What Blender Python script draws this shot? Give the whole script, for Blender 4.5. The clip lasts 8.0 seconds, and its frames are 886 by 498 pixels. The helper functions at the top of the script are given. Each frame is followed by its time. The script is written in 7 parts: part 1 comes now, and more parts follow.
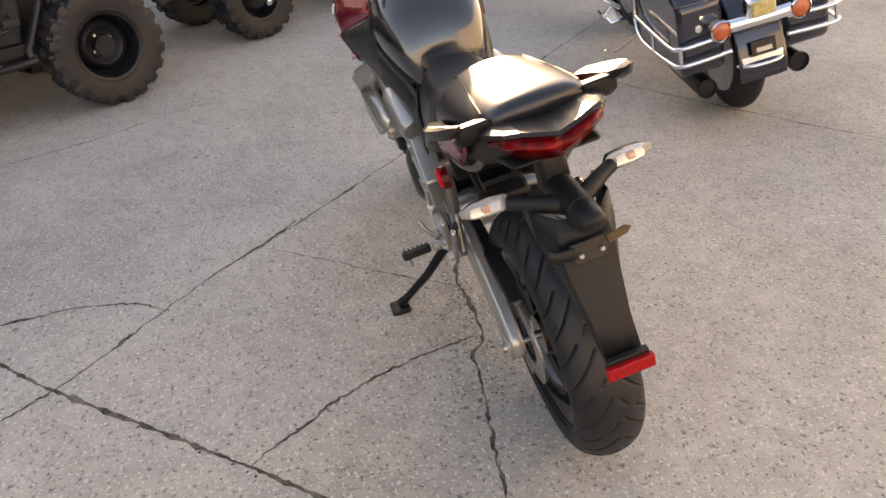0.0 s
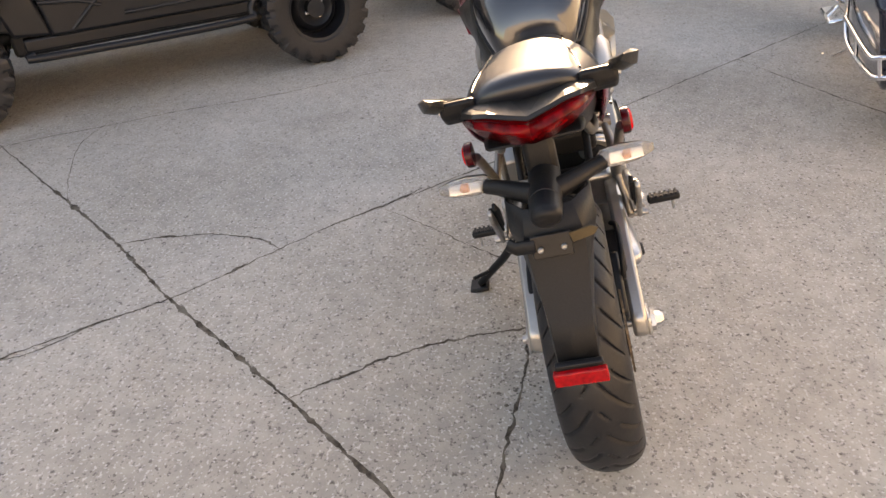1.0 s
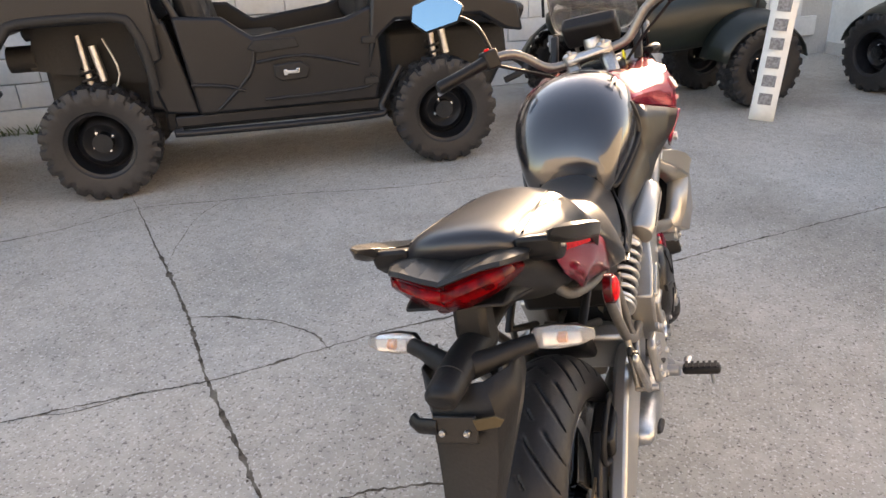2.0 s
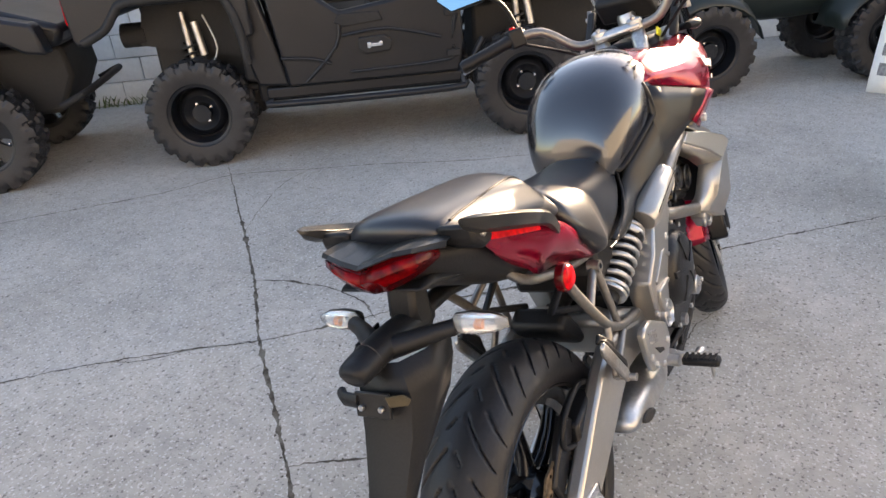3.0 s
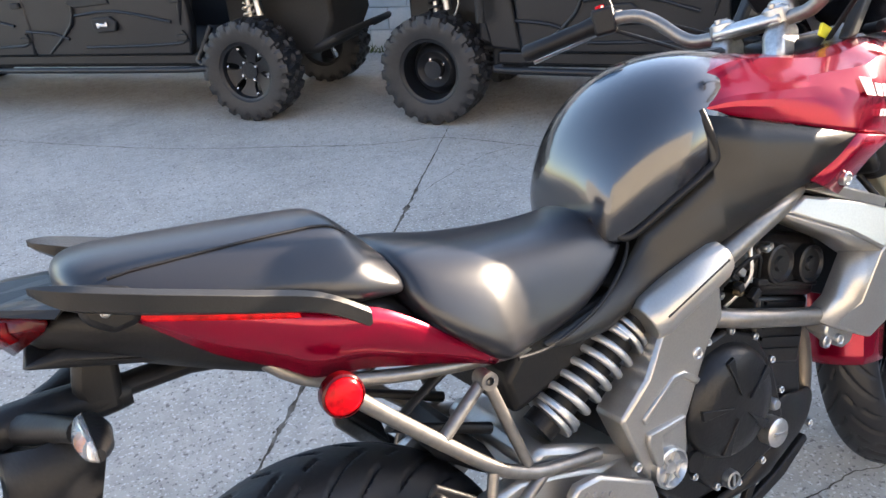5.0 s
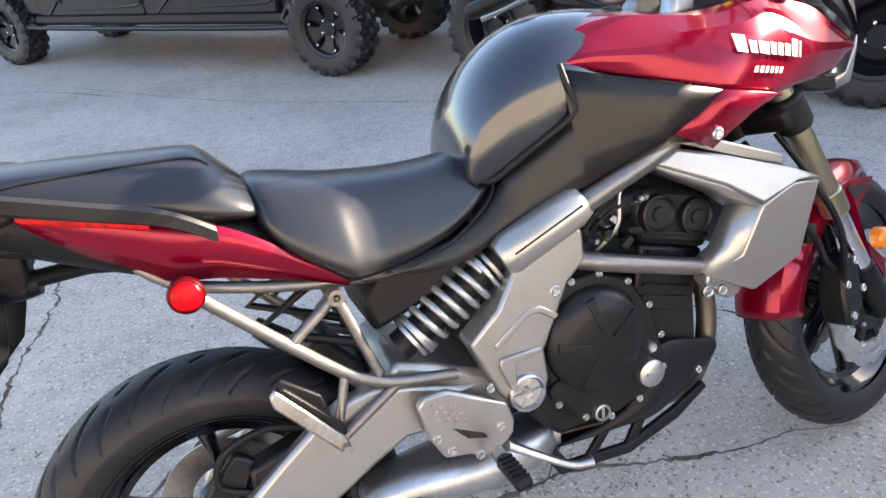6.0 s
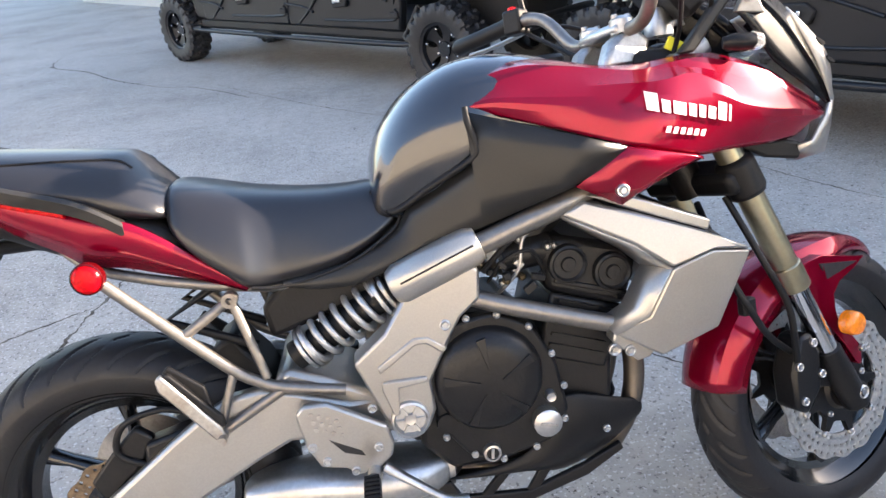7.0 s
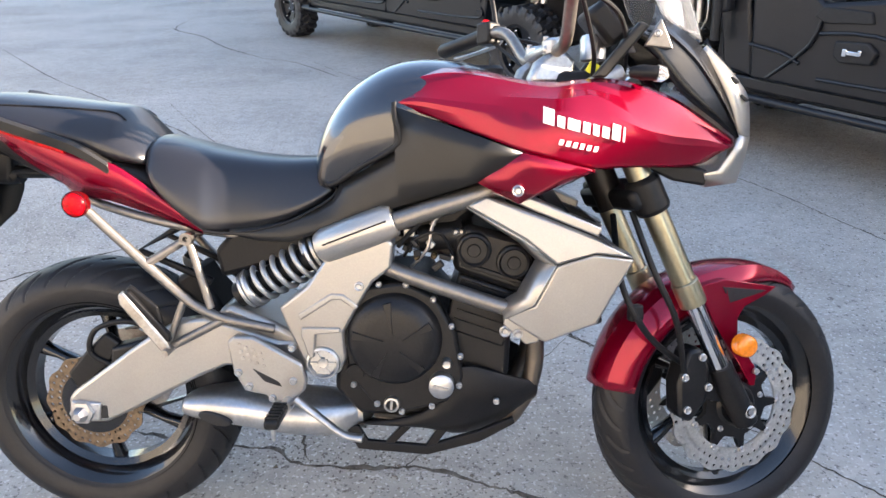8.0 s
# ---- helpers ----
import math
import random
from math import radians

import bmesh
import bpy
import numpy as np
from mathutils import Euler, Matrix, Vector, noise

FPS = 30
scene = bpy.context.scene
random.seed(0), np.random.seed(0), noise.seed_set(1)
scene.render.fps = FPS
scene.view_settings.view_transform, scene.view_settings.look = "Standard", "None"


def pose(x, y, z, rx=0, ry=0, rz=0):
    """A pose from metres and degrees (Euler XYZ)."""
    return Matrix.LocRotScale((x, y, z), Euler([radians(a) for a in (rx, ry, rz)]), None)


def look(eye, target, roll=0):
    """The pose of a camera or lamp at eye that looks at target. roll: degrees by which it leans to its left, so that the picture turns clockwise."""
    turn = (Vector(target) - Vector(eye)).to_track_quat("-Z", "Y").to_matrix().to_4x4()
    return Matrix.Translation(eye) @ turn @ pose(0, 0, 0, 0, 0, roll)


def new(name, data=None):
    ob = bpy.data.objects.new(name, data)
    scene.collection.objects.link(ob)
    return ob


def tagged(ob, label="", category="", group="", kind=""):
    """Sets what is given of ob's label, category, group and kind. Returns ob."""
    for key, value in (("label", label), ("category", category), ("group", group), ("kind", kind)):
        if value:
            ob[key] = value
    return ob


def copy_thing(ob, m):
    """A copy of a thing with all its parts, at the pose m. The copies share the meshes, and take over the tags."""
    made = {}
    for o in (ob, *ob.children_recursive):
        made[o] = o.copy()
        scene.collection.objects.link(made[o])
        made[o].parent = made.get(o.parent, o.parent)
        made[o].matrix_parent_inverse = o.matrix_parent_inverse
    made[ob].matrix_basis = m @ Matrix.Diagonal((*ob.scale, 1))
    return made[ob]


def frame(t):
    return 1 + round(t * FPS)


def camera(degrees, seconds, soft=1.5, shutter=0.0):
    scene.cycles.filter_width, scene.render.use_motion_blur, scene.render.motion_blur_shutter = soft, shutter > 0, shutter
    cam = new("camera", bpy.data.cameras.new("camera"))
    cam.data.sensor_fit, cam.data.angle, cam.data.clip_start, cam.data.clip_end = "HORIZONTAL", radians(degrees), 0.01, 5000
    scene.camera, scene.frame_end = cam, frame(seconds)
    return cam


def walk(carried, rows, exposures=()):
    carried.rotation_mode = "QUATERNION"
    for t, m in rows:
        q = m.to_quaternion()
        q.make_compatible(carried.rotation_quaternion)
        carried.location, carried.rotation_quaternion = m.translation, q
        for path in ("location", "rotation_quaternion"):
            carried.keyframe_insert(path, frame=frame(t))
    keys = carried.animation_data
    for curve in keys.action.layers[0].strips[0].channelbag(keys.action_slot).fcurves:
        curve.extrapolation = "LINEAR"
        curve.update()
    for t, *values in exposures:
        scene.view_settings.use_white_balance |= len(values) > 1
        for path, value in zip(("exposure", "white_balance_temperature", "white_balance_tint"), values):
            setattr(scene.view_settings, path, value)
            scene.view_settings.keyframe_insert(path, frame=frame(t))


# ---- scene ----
cam = camera(63.1, 8.0)
PATH = [
    (0, (-1.293, 0.571, 1.375), (0.383, 0.252, 0.331), -3.7),
    (0.3, (-1.341, 0.429, 1.332), (0.309, 0.276, 0.405), -4.1),
    (0.5, (-1.292, 0.346, 1.352), (0.424, 0.218, 0.334), -4.8),
    (1, (-1.329, 0.136, 1.337), (0.352, 0.433, 0.295), -4.8),
    (1.2, (-1.286, 0.052, 1.306), (0.339, 0.477, 0.417), -2.6),
    (1.5, (-1.145, -0.039, 1.301), (0.57, 0.541, 0.449), -2.0),
    (1.7, (-1.108, -0.095, 1.321), (0.592, 0.563, 0.496), -2.1),
    (2.8, (-1.02, -0.431, 1.43), (0.552, 0.486, 0.601), -5.3),
    (3, (-0.977, -0.463, 1.389), (0.51, 0.559, 0.526), -5.3),
    (3.3, (-0.841, -0.487, 1.322), (0.463, 0.59, 0.457), -5.5),
    (3.5, (-0.728, -0.498, 1.283), (0.64, 0.674, 0.414), -4.3),
    (3.7, (-0.635, -0.538, 1.259), (0.619, 0.622, 0.426), -6.3),
    (4, (-0.543, -0.602, 1.259), (0.694, 0.708, 0.391), -5.6),
    (4.2, (-0.487, -0.644, 1.269), (0.516, 0.726, 0.417), -5.2),
    (4.5, (-0.402, -0.658, 1.284), (0.458, 0.915, 0.398), -6.2),
    (4.8, (-0.255, -0.659, 1.28), (0.525, 0.873, 0.471), -4.6),
    (5, (-0.141, -0.66, 1.286), (0.684, 0.935, 0.404), -4.9),
    (5.2, (-0.064, -0.687, 1.272), (0.746, 0.904, 0.371), -6.1),
    (6.3, (0.263, -1.006, 1.28), (0.605, 0.725, 0.338), -5.2),
    (6.5, (0.354, -1.009, 1.259), (0.623, 0.755, 0.356), -3.9),
    (6.8, (0.47, -1.058, 1.25), (0.689, 0.634, 0.414), -5.3),
    (7, (0.551, -1.086, 1.274), (0.671, 0.716, 0.414), -5.5),
    (7.2, (0.632, -1.188, 1.263), (0.62, 0.549, 0.494), -4.3),
    (7.5, (0.733, -1.282, 1.3), (0.654, 0.508, 0.41), -3.9),
    (7.7, (0.807, -1.308, 1.299), (0.649, 0.388, 0.458), -4.2),
    (8, (0.884, -1.28, 1.308), (0.739, 0.521, 0.45), -0.9),
]
EXPOSURE = [(0, 2.44, 9600, 23), (1.7, 2.56, 8850, 21), (2.8, 2.50, 7750, 18), (4.5, 2.52, 6600, 15), (5.2, 2.66, 6550, 14), (6.3, 2.64, 6550, 15), (8, 2.66, 6550, 15)]
walk(cam, [(t, look(eye, target, roll)) for t, eye, target, roll in PATH], EXPOSURE)

from mathutils.bvhtree import BVHTree

# ---- light: open shade of the block building, low sun ahead of the motorcycle ----
SUN_AZ, SUN_EL = -3.0, 17.0
world = bpy.data.worlds.new("world")
scene.world = world
world.use_nodes = True
wn = world.node_tree.nodes
sky = wn.new("ShaderNodeTexSky")
sky.sky_type, sky.sun_disc = "NISHITA", False
sky.sun_elevation, sky.sun_rotation = radians(SUN_EL), radians(90 - SUN_AZ)
world.node_tree.links.new(sky.outputs[0], wn["Background"].inputs[0])
wn["Background"].inputs[1].default_value = 0.12
sun = new("sun", bpy.data.lights.new("sun", "SUN"))
sun.data.energy, sun.data.angle, sun.data.color = 5.0, radians(0.6), (1.0, 0.84, 0.64)
sun_way = Vector((math.cos(radians(SUN_AZ)) * math.cos(radians(SUN_EL)), math.sin(radians(SUN_AZ)) * math.cos(radians(SUN_EL)), math.sin(radians(SUN_EL))))
sun.matrix_world = look(sun_way * 40, (0, 0, 0))


# ---- materials ----
def material(name, color, rough=0.5, metal=0.0, coat=0.0, spread=0.12, scale=40.0, bump=0.05, dirt=None, dirt_amount=0.0, dirt_scale=4.0, spec=0.5, fine=6.0):
    """A surface with grain and larger stains. spread: how far the colour wanders; dirt: the colour of worn or dusty patches."""
    mat = bpy.data.materials.new(name)
    mat.use_nodes = True
    nodes, links = mat.node_tree.nodes, mat.node_tree.links
    bsdf = nodes["Principled BSDF"]
    tex = nodes.new("ShaderNodeTexCoord")
    n1, n2 = nodes.new("ShaderNodeTexNoise"), nodes.new("ShaderNodeTexNoise")
    n1.inputs["Scale"].default_value, n1.inputs["Detail"].default_value = scale, fine
    n2.inputs["Scale"].default_value, n2.inputs["Detail"].default_value = dirt_scale, 5.0
    links.new(tex.outputs["Object"], n1.inputs["Vector"])
    links.new(tex.outputs["Object"], n2.inputs["Vector"])
    ramp = nodes.new("ShaderNodeValToRGB")
    lo = [max(c * (1 - spread), 0) for c in color]
    hi = [min(c * (1 + spread), 1) for c in color]
    ramp.color_ramp.elements[0].position, ramp.color_ramp.elements[1].position = 0.3, 0.7
    ramp.color_ramp.elements[0].color, ramp.color_ramp.elements[1].color = (*lo, 1), (*hi, 1)
    links.new(n1.outputs[0], ramp.inputs[0])
    out = ramp.outputs[0]
    if dirt:
        mix, r2 = nodes.new("ShaderNodeMix"), nodes.new("ShaderNodeValToRGB")
        mix.data_type = "RGBA"
        r2.color_ramp.elements[0].position, r2.color_ramp.elements[1].position = 0.45, 0.72
        r2.color_ramp.elements[1].color = (dirt_amount,) * 3 + (1,)
        links.new(n2.outputs[0], r2.inputs[0])
        links.new(r2.outputs[0], mix.inputs["Factor"])
        links.new(out, mix.inputs["A"])
        mix.inputs["B"].default_value = (*dirt, 1)
        out = mix.outputs["Result"]
    links.new(out, bsdf.inputs["Base Color"])
    rr = nodes.new("ShaderNodeMapRange")
    rr.inputs["To Min"].default_value, rr.inputs["To Max"].default_value = max(rough - 0.07, 0.02), min(rough + 0.09, 1)
    links.new(n2.outputs[0], rr.inputs["Value"])
    links.new(rr.outputs[0], bsdf.inputs["Roughness"])
    bsdf.inputs["Metallic"].default_value = metal
    bsdf.inputs["Coat Weight"].default_value, bsdf.inputs["Coat Roughness"].default_value = coat, 0.06
    bsdf.inputs["Specular IOR Level"].default_value = spec
    if bump:
        b = nodes.new("ShaderNodeBump")
        b.inputs["Strength"].default_value, b.inputs["Distance"].default_value = bump, 0.004
        links.new(n1.outputs[0], b.inputs["Height"])
        links.new(b.outputs[0], bsdf.inputs["Normal"])
    return mat


def glass(name, color, rough=0.05, transmission=1.0):
    mat = bpy.data.materials.new(name)
    mat.use_nodes = True
    b = mat.node_tree.nodes["Principled BSDF"]
    b.inputs["Base Color"].default_value = (*color, 1)
    b.inputs["Roughness"].default_value, b.inputs["Transmission Weight"].default_value, b.inputs["IOR"].default_value = rough, transmission, 1.45
    return mat


def concrete_material(name, tone, speck=1.0):
    """Weathered concrete: pale paste, pebbles showing through, blotches, dark spots."""
    mat = bpy.data.materials.new(name)
    mat.use_nodes = True
    nodes, links = mat.node_tree.nodes, mat.node_tree.links
    bsdf = nodes["Principled BSDF"]
    tex = nodes.new("ShaderNodeTexCoord")

    def noise_node(scale, detail=5.0, rough=0.6):
        n = nodes.new("ShaderNodeTexNoise")
        n.inputs["Scale"].default_value, n.inputs["Detail"].default_value, n.inputs["Roughness"].default_value = scale, detail, rough
        links.new(tex.outputs["Object"], n.inputs["Vector"])
        return n

    def ramp_node(src, stops):
        r = nodes.new("ShaderNodeValToRGB")
        while len(r.color_ramp.elements) < len(stops):
            r.color_ramp.elements.new(0.5)
        for el, (p, c) in zip(r.color_ramp.elements, stops):
            el.position, el.color = p, (*c, 1)
        links.new(src, r.inputs[0])
        return r

    def blend(kind, fac, a, b):
        m = nodes.new("ShaderNodeMix")
        m.data_type, m.blend_type = "RGBA", kind
        for sock, v in (("Factor", fac), ("A", a), ("B", b)):
            if isinstance(v, (int, float)):
                m.inputs[sock].default_value = v
            elif isinstance(v, tuple):
                m.inputs[sock].default_value = (*v, 1)
            else:
                links.new(v, m.inputs[sock])
        return m.outputs["Result"]

    big = noise_node(0.9, 6.0)
    paste = ramp_node(big.outputs[0], [(0.28, tuple(c * 0.74 for c in tone)), (0.5, tone), (0.72, tuple(min(c * 1.16, 1) for c in tone))])
    mid = noise_node(14.0, 8.0, 0.7)
    c = blend("OVERLAY", 0.42, paste.outputs[0], mid.outputs[0])
    vor = nodes.new("ShaderNodeTexVoronoi")
    vor.inputs["Scale"].default_value = 72.0
    bend = nodes.new("ShaderNodeVectorMath")
    bend.operation = "MULTIPLY_ADD"
    links.new(noise_node(70.0, 3.0).outputs["Color"], bend.inputs[0])
    bend.inputs[1].default_value = (0.012, 0.012, 0.012)
    links.new(tex.outputs["Object"], bend.inputs[2])
    links.new(bend.outputs[0], vor.inputs["Vector"])
    size = nodes.new("ShaderNodeSeparateColor")
    links.new(vor.outputs["Color"], size.inputs[0])
    grow = nodes.new("ShaderNodeMath")
    grow.operation, grow.use_clamp = "MULTIPLY_ADD", False
    links.new(size.outputs[2], grow.inputs[0])
    grow.inputs[1].default_value, grow.inputs[2].default_value = 0.60, -0.04
    gap = nodes.new("ShaderNodeMath")
    gap.operation = "SUBTRACT"
    links.new(grow.outputs[0], gap.inputs[0])
    links.new(vor.outputs["Distance"], gap.inputs[1])
    pebble_shape = ramp_node(gap.outputs[0], [(0.0, (0, 0, 0)), (0.10, (1, 1, 1))])
    pebble_col = ramp_node(size.outputs[0], [(0.05, (0.10, 0.09, 0.08)), (0.30, (0.20, 0.18, 0.16)), (0.55, (0.36, 0.34, 0.31)), (0.78, (0.60, 0.58, 0.55))])
    patch = ramp_node(noise_node(2.2, 4.0).outputs[0], [(0.30, (0.45, 0.45, 0.45)), (0.60, (1.0, 1.0, 1.0))])
    m1 = nodes.new("ShaderNodeMath")
    m1.operation = "MULTIPLY"
    links.new(pebble_shape.outputs[0], m1.inputs[0])
    links.new(patch.outputs[0], m1.inputs[1])
    m2 = nodes.new("ShaderNodeMath")
    m2.operation = "MULTIPLY"
    m2.inputs[1].default_value = speck
    links.new(m1.outputs[0], m2.inputs[0])
    c = blend("MIX", m2.outputs[0], c, pebble_col.outputs[0])
    fleck = ramp_node(noise_node(60.0, 2.0).outputs[0], [(0.60, (0, 0, 0)), (0.67, (0.65, 0.65, 0.65))])
    c = blend("MIX", fleck.outputs[0], c, (0.07, 0.06, 0.055))
    spot = ramp_node(noise_node(24.0, 3.0).outputs[0], [(0.66, (0, 0, 0)), (0.71, (0.75, 0.75, 0.75))])
    c = blend("MIX", spot.outputs[0], c, (0.10, 0.085, 0.075))
    bright = ramp_node(noise_node(85.0, 1.0).outputs[0], [(0.60, (0, 0, 0)), (0.68, (0.75, 0.75, 0.75))])
    c = blend("MIX", bright.outputs[0], c, (0.62, 0.60, 0.57))
    stain = ramp_node(noise_node(0.55, 7.0, 0.65).outputs[0], [(0.54, (0, 0, 0)), (0.75, (0.4, 0.4, 0.4))])
    c = blend("MIX", stain.outputs[0], c, (0.16, 0.13, 0.10))
    links.new(c, bsdf.inputs["Base Color"])
    bsdf.inputs["Roughness"].default_value = 0.88
    bsdf.inputs["Specular IOR Level"].default_value = 0.3
    h = blend("ADD", 0.5, mid.outputs[0], pebble_shape.outputs[0])
    b = nodes.new("ShaderNodeBump")
    b.inputs["Strength"].default_value, b.inputs["Distance"].default_value = 0.8, 0.005
    links.new(h, b.inputs["Height"])
    links.new(b.outputs[0], bsdf.inputs["Normal"])
    return mat


M_CONCRETE = concrete_material("concrete", (0.388, 0.364, 0.324), 0.56)
M_CONCRETE_SMOOTH = concrete_material("smooth_concrete", (0.388, 0.366, 0.330), 0.26)
M_DARK_LENS = material("dark_red_lens", (0.06, 0.001, 0.002), 0.2, coat=0.1, spread=0.3, scale=120, bump=0.2, spec=0.25)
M_LAMP = material("lamp_red", (0.11, 0.001, 0.002), 0.22, coat=0.0, spread=0.9, scale=45, bump=0.4, spec=0.15)
M_REFLECTOR = material("rear_reflector_red", (0.30, 0.003, 0.005), 0.25, spread=0.3, scale=120, bump=0.2, spec=0.3)
M_GLOSS = material("gloss_black", (0.006, 0.006, 0.007), 0.20, coat=0.1, spread=0.1, bump=0.0, spec=0.3)
M_DIRT = material("crack_dirt", (0.076, 0.064, 0.051), 0.97, spread=0.6, scale=60, bump=0.3, dirt=(0.22, 0.20, 0.165), dirt_amount=0.9, dirt_scale=14, spec=0.1)
M_BLOCK = material("white_block", (0.74, 0.74, 0.72), 0.8, spread=0.06, scale=30, bump=0.3, dirt=(0.45, 0.43, 0.40), dirt_amount=0.5, dirt_scale=2)
M_MORTAR = material("mortar", (0.50, 0.49, 0.47), 0.9, spread=0.1, scale=60, bump=0.3)
M_ROOF = material("roof_edge", (0.25, 0.25, 0.26), 0.6)
M_RUBBER = material("tyre_rubber", (0.008, 0.008, 0.010), 0.5, spread=0.25, scale=120, bump=0.12, dirt=(0.028, 0.026, 0.024), dirt_amount=0.4, dirt_scale=9, spec=0.4)
M_ATV_RUBBER = material("lugged_rubber", (0.011, 0.011, 0.013), 0.55, spread=0.3, scale=60, bump=0.25, dirt=(0.032, 0.031, 0.035), dirt_amount=0.45, dirt_scale=6)
M_RIM = material("black_rim", (0.005, 0.005, 0.006), 0.16, coat=0.5, spread=0.2, scale=50, bump=0.0, dirt=(0.018, 0.016, 0.014), dirt_amount=0.25)
M_SILVER = material("silver_paint", (0.405, 0.393, 0.372), 0.32, metal=0.80, coat=0.15, spread=0.05, scale=300, bump=0.01, dirt=(0.30, 0.28, 0.25), dirt_amount=0.35, dirt_scale=7)
M_ALU = material("bare_aluminium", (0.52, 0.52, 0.52), 0.38, metal=1.0, spread=0.10, scale=120, bump=0.04, dirt=(0.25, 0.24, 0.22), dirt_amount=0.5, dirt_scale=12)
M_STEEL = material("worn_steel", (0.45, 0.44, 0.43), 0.4, metal=1.0, spread=0.15, scale=150, bump=0.05, dirt=(0.22, 0.18, 0.14), dirt_amount=0.6, dirt_scale=20)
M_CHROME = material("chrome", (0.86, 0.86, 0.87), 0.08, metal=1.0, spread=0.02, bump=0.0)
M_TUBE = material("grey_tube", (0.22, 0.205, 0.19), 0.38, metal=0.8, spread=0.12, scale=90, bump=0.03)
M_BRONZE = material("fork_bronze", (0.40, 0.36, 0.25), 0.3, metal=0.9, spread=0.05, scale=120, bump=0.0)
M_BLACK = material("black_plastic", (0.007, 0.007, 0.008), 0.46, spread=0.2, scale=220, bump=0.12, dirt=(0.016, 0.016, 0.016), dirt_amount=0.3, dirt_scale=8, spec=0.26)
M_PANEL = material("charcoal_panel", (0.016, 0.0155, 0.0150), 0.36, spread=0.12, scale=500, bump=0.1, dirt=(0.024, 0.022, 0.020), dirt_amount=0.3, dirt_scale=5, spec=0.34)
M_TANK = material("black_tank_paint", (0.008, 0.008, 0.011), 0.19, coat=0.9, spread=0.2, scale=300, bump=0.006, spec=0.8)
M_ENGINE = material("black_engine", (0.007, 0.007, 0.008), 0.36, spread=0.25, scale=160, bump=0.15, dirt=(0.025, 0.022, 0.019), dirt_amount=0.3, dirt_scale=10, spec=0.32)
M_SEAT = material("seat_vinyl", (0.012, 0.0124, 0.016), 0.29, spread=0.2, scale=700, bump=0.04, dirt=(0.020, 0.019, 0.018), dirt_amount=0.35, dirt_scale=6, spec=0.58)
M_RED = material("candy_red", (0.25, 0.0008, 0.020), 0.19, metal=0.55, coat=0.42, spread=0.05, scale=900, bump=0.0, spec=0.3)
M_RED_LENS = material("red_lens", (0.52, 0.002, 0.006), 0.25, coat=0.0, spread=0.45, scale=110, bump=0.3, spec=0.15)
M_ORANGE = material("orange_lens", (0.80, 0.22, 0.01), 0.15, coat=0.5, spread=0.2, scale=150, bump=0.3)
M_AMBER = material("amber_bulb", (0.75, 0.25, 0.08), 0.2, spread=0.2)
M_CLEAR = glass("clear_lens", (0.95, 0.95, 0.96), 0.08, 0.85)
M_SCREEN = glass("smoked_screen", (0.55, 0.57, 0.60), 0.03, 0.9)
# blue and dimness of the reflected sky are put into the base colour
M_SKY_TINT_MIRROR = material("mirror", (0.13, 0.23, 0.31), 0.04, metal=1.0, spread=0.01, bump=0.0)
M_WHITE = material("white_decal", (0.66, 0.66, 0.66), 0.4, spread=0.03, bump=0.0)
M_YELLOW = material("yellow_tag", (0.75, 0.72, 0.04), 0.5, spread=0.1)
M_DISC = material("brake_disc", (0.60, 0.59, 0.57), 0.40, metal=0.85, spread=0.15, scale=200, bump=0.05)
M_DISC_RUST = material("rusty_disc", (0.17, 0.12, 0.075), 0.5, metal=0.6, spread=0.4, scale=120, bump=0.1)
M_UTV = material("matte_black_body", (0.008, 0.009, 0.012), 0.40, spread=0.15, scale=160, bump=0.12, dirt=(0.017, 0.017, 0.019), dirt_amount=0.35, dirt_scale=3, spec=0.36)
M_UTV_DARK = material("underbody_black", (0.008, 0.008, 0.009), 0.7, spread=0.3, scale=60, bump=0.3)
M_GREEN = material("dark_green_plastic", (0.009, 0.014, 0.012), 0.42, spread=0.15, scale=120, bump=0.1)
M_NAVY = material("dark_blue_paint", (0.014, 0.016, 0.028), 0.2, coat=0.8, spread=0.1, bump=0.0)
M_TAN = material("tan_metal", (0.52, 0.47, 0.38), 0.5, spread=0.1)
M_BRASS = material("brass_plate", (0.09, 0.066, 0.035), 0.5, metal=0.5, spread=0.15)
M_GREENERY = material("weeds", (0.10, 0.13, 0.04), 0.8, spread=0.4, scale=30)


# ---- shape tools ----
def part(name, bm, mat, parent=None, label="", smooth=True, bevel=0.0, sub=0, m=None, angle=40, thick=0.0):
    """Links a bmesh as one mesh object under a thing or a part."""
    if m is not None:
        bmesh.ops.transform(bm, matrix=m, verts=bm.verts)
    bmesh.ops.recalc_face_normals(bm, faces=bm.faces)
    me = bpy.data.meshes.new(name)
    bm.to_mesh(me)
    bm.free()
    ob = new(name, me)
    me.materials.append(mat)
    if smooth:
        for p in me.polygons:
            p.use_smooth = True
    if thick:
        md = ob.modifiers.new("thickness", "SOLIDIFY")
        md.thickness, md.offset = thick, -1.0
    if bevel:
        md = ob.modifiers.new("edges", "BEVEL")
        md.width, md.segments, md.limit_method, md.angle_limit = bevel, 2, "ANGLE", radians(35)
    if sub:
        md = ob.modifiers.new("round", "SUBSURF")
        md.levels = md.render_levels = sub
    elif smooth:
        me.set_sharp_from_angle(angle=radians(angle))
    if parent:
        ob.parent = parent
    if label:
        ob["label"] = label
    return ob


def thing(name, m, label, category, group=""):
    ob = new(name)
    ob.matrix_world = m
    ob.empty_display_size = 0.1
    return tagged(ob, label, category, group)


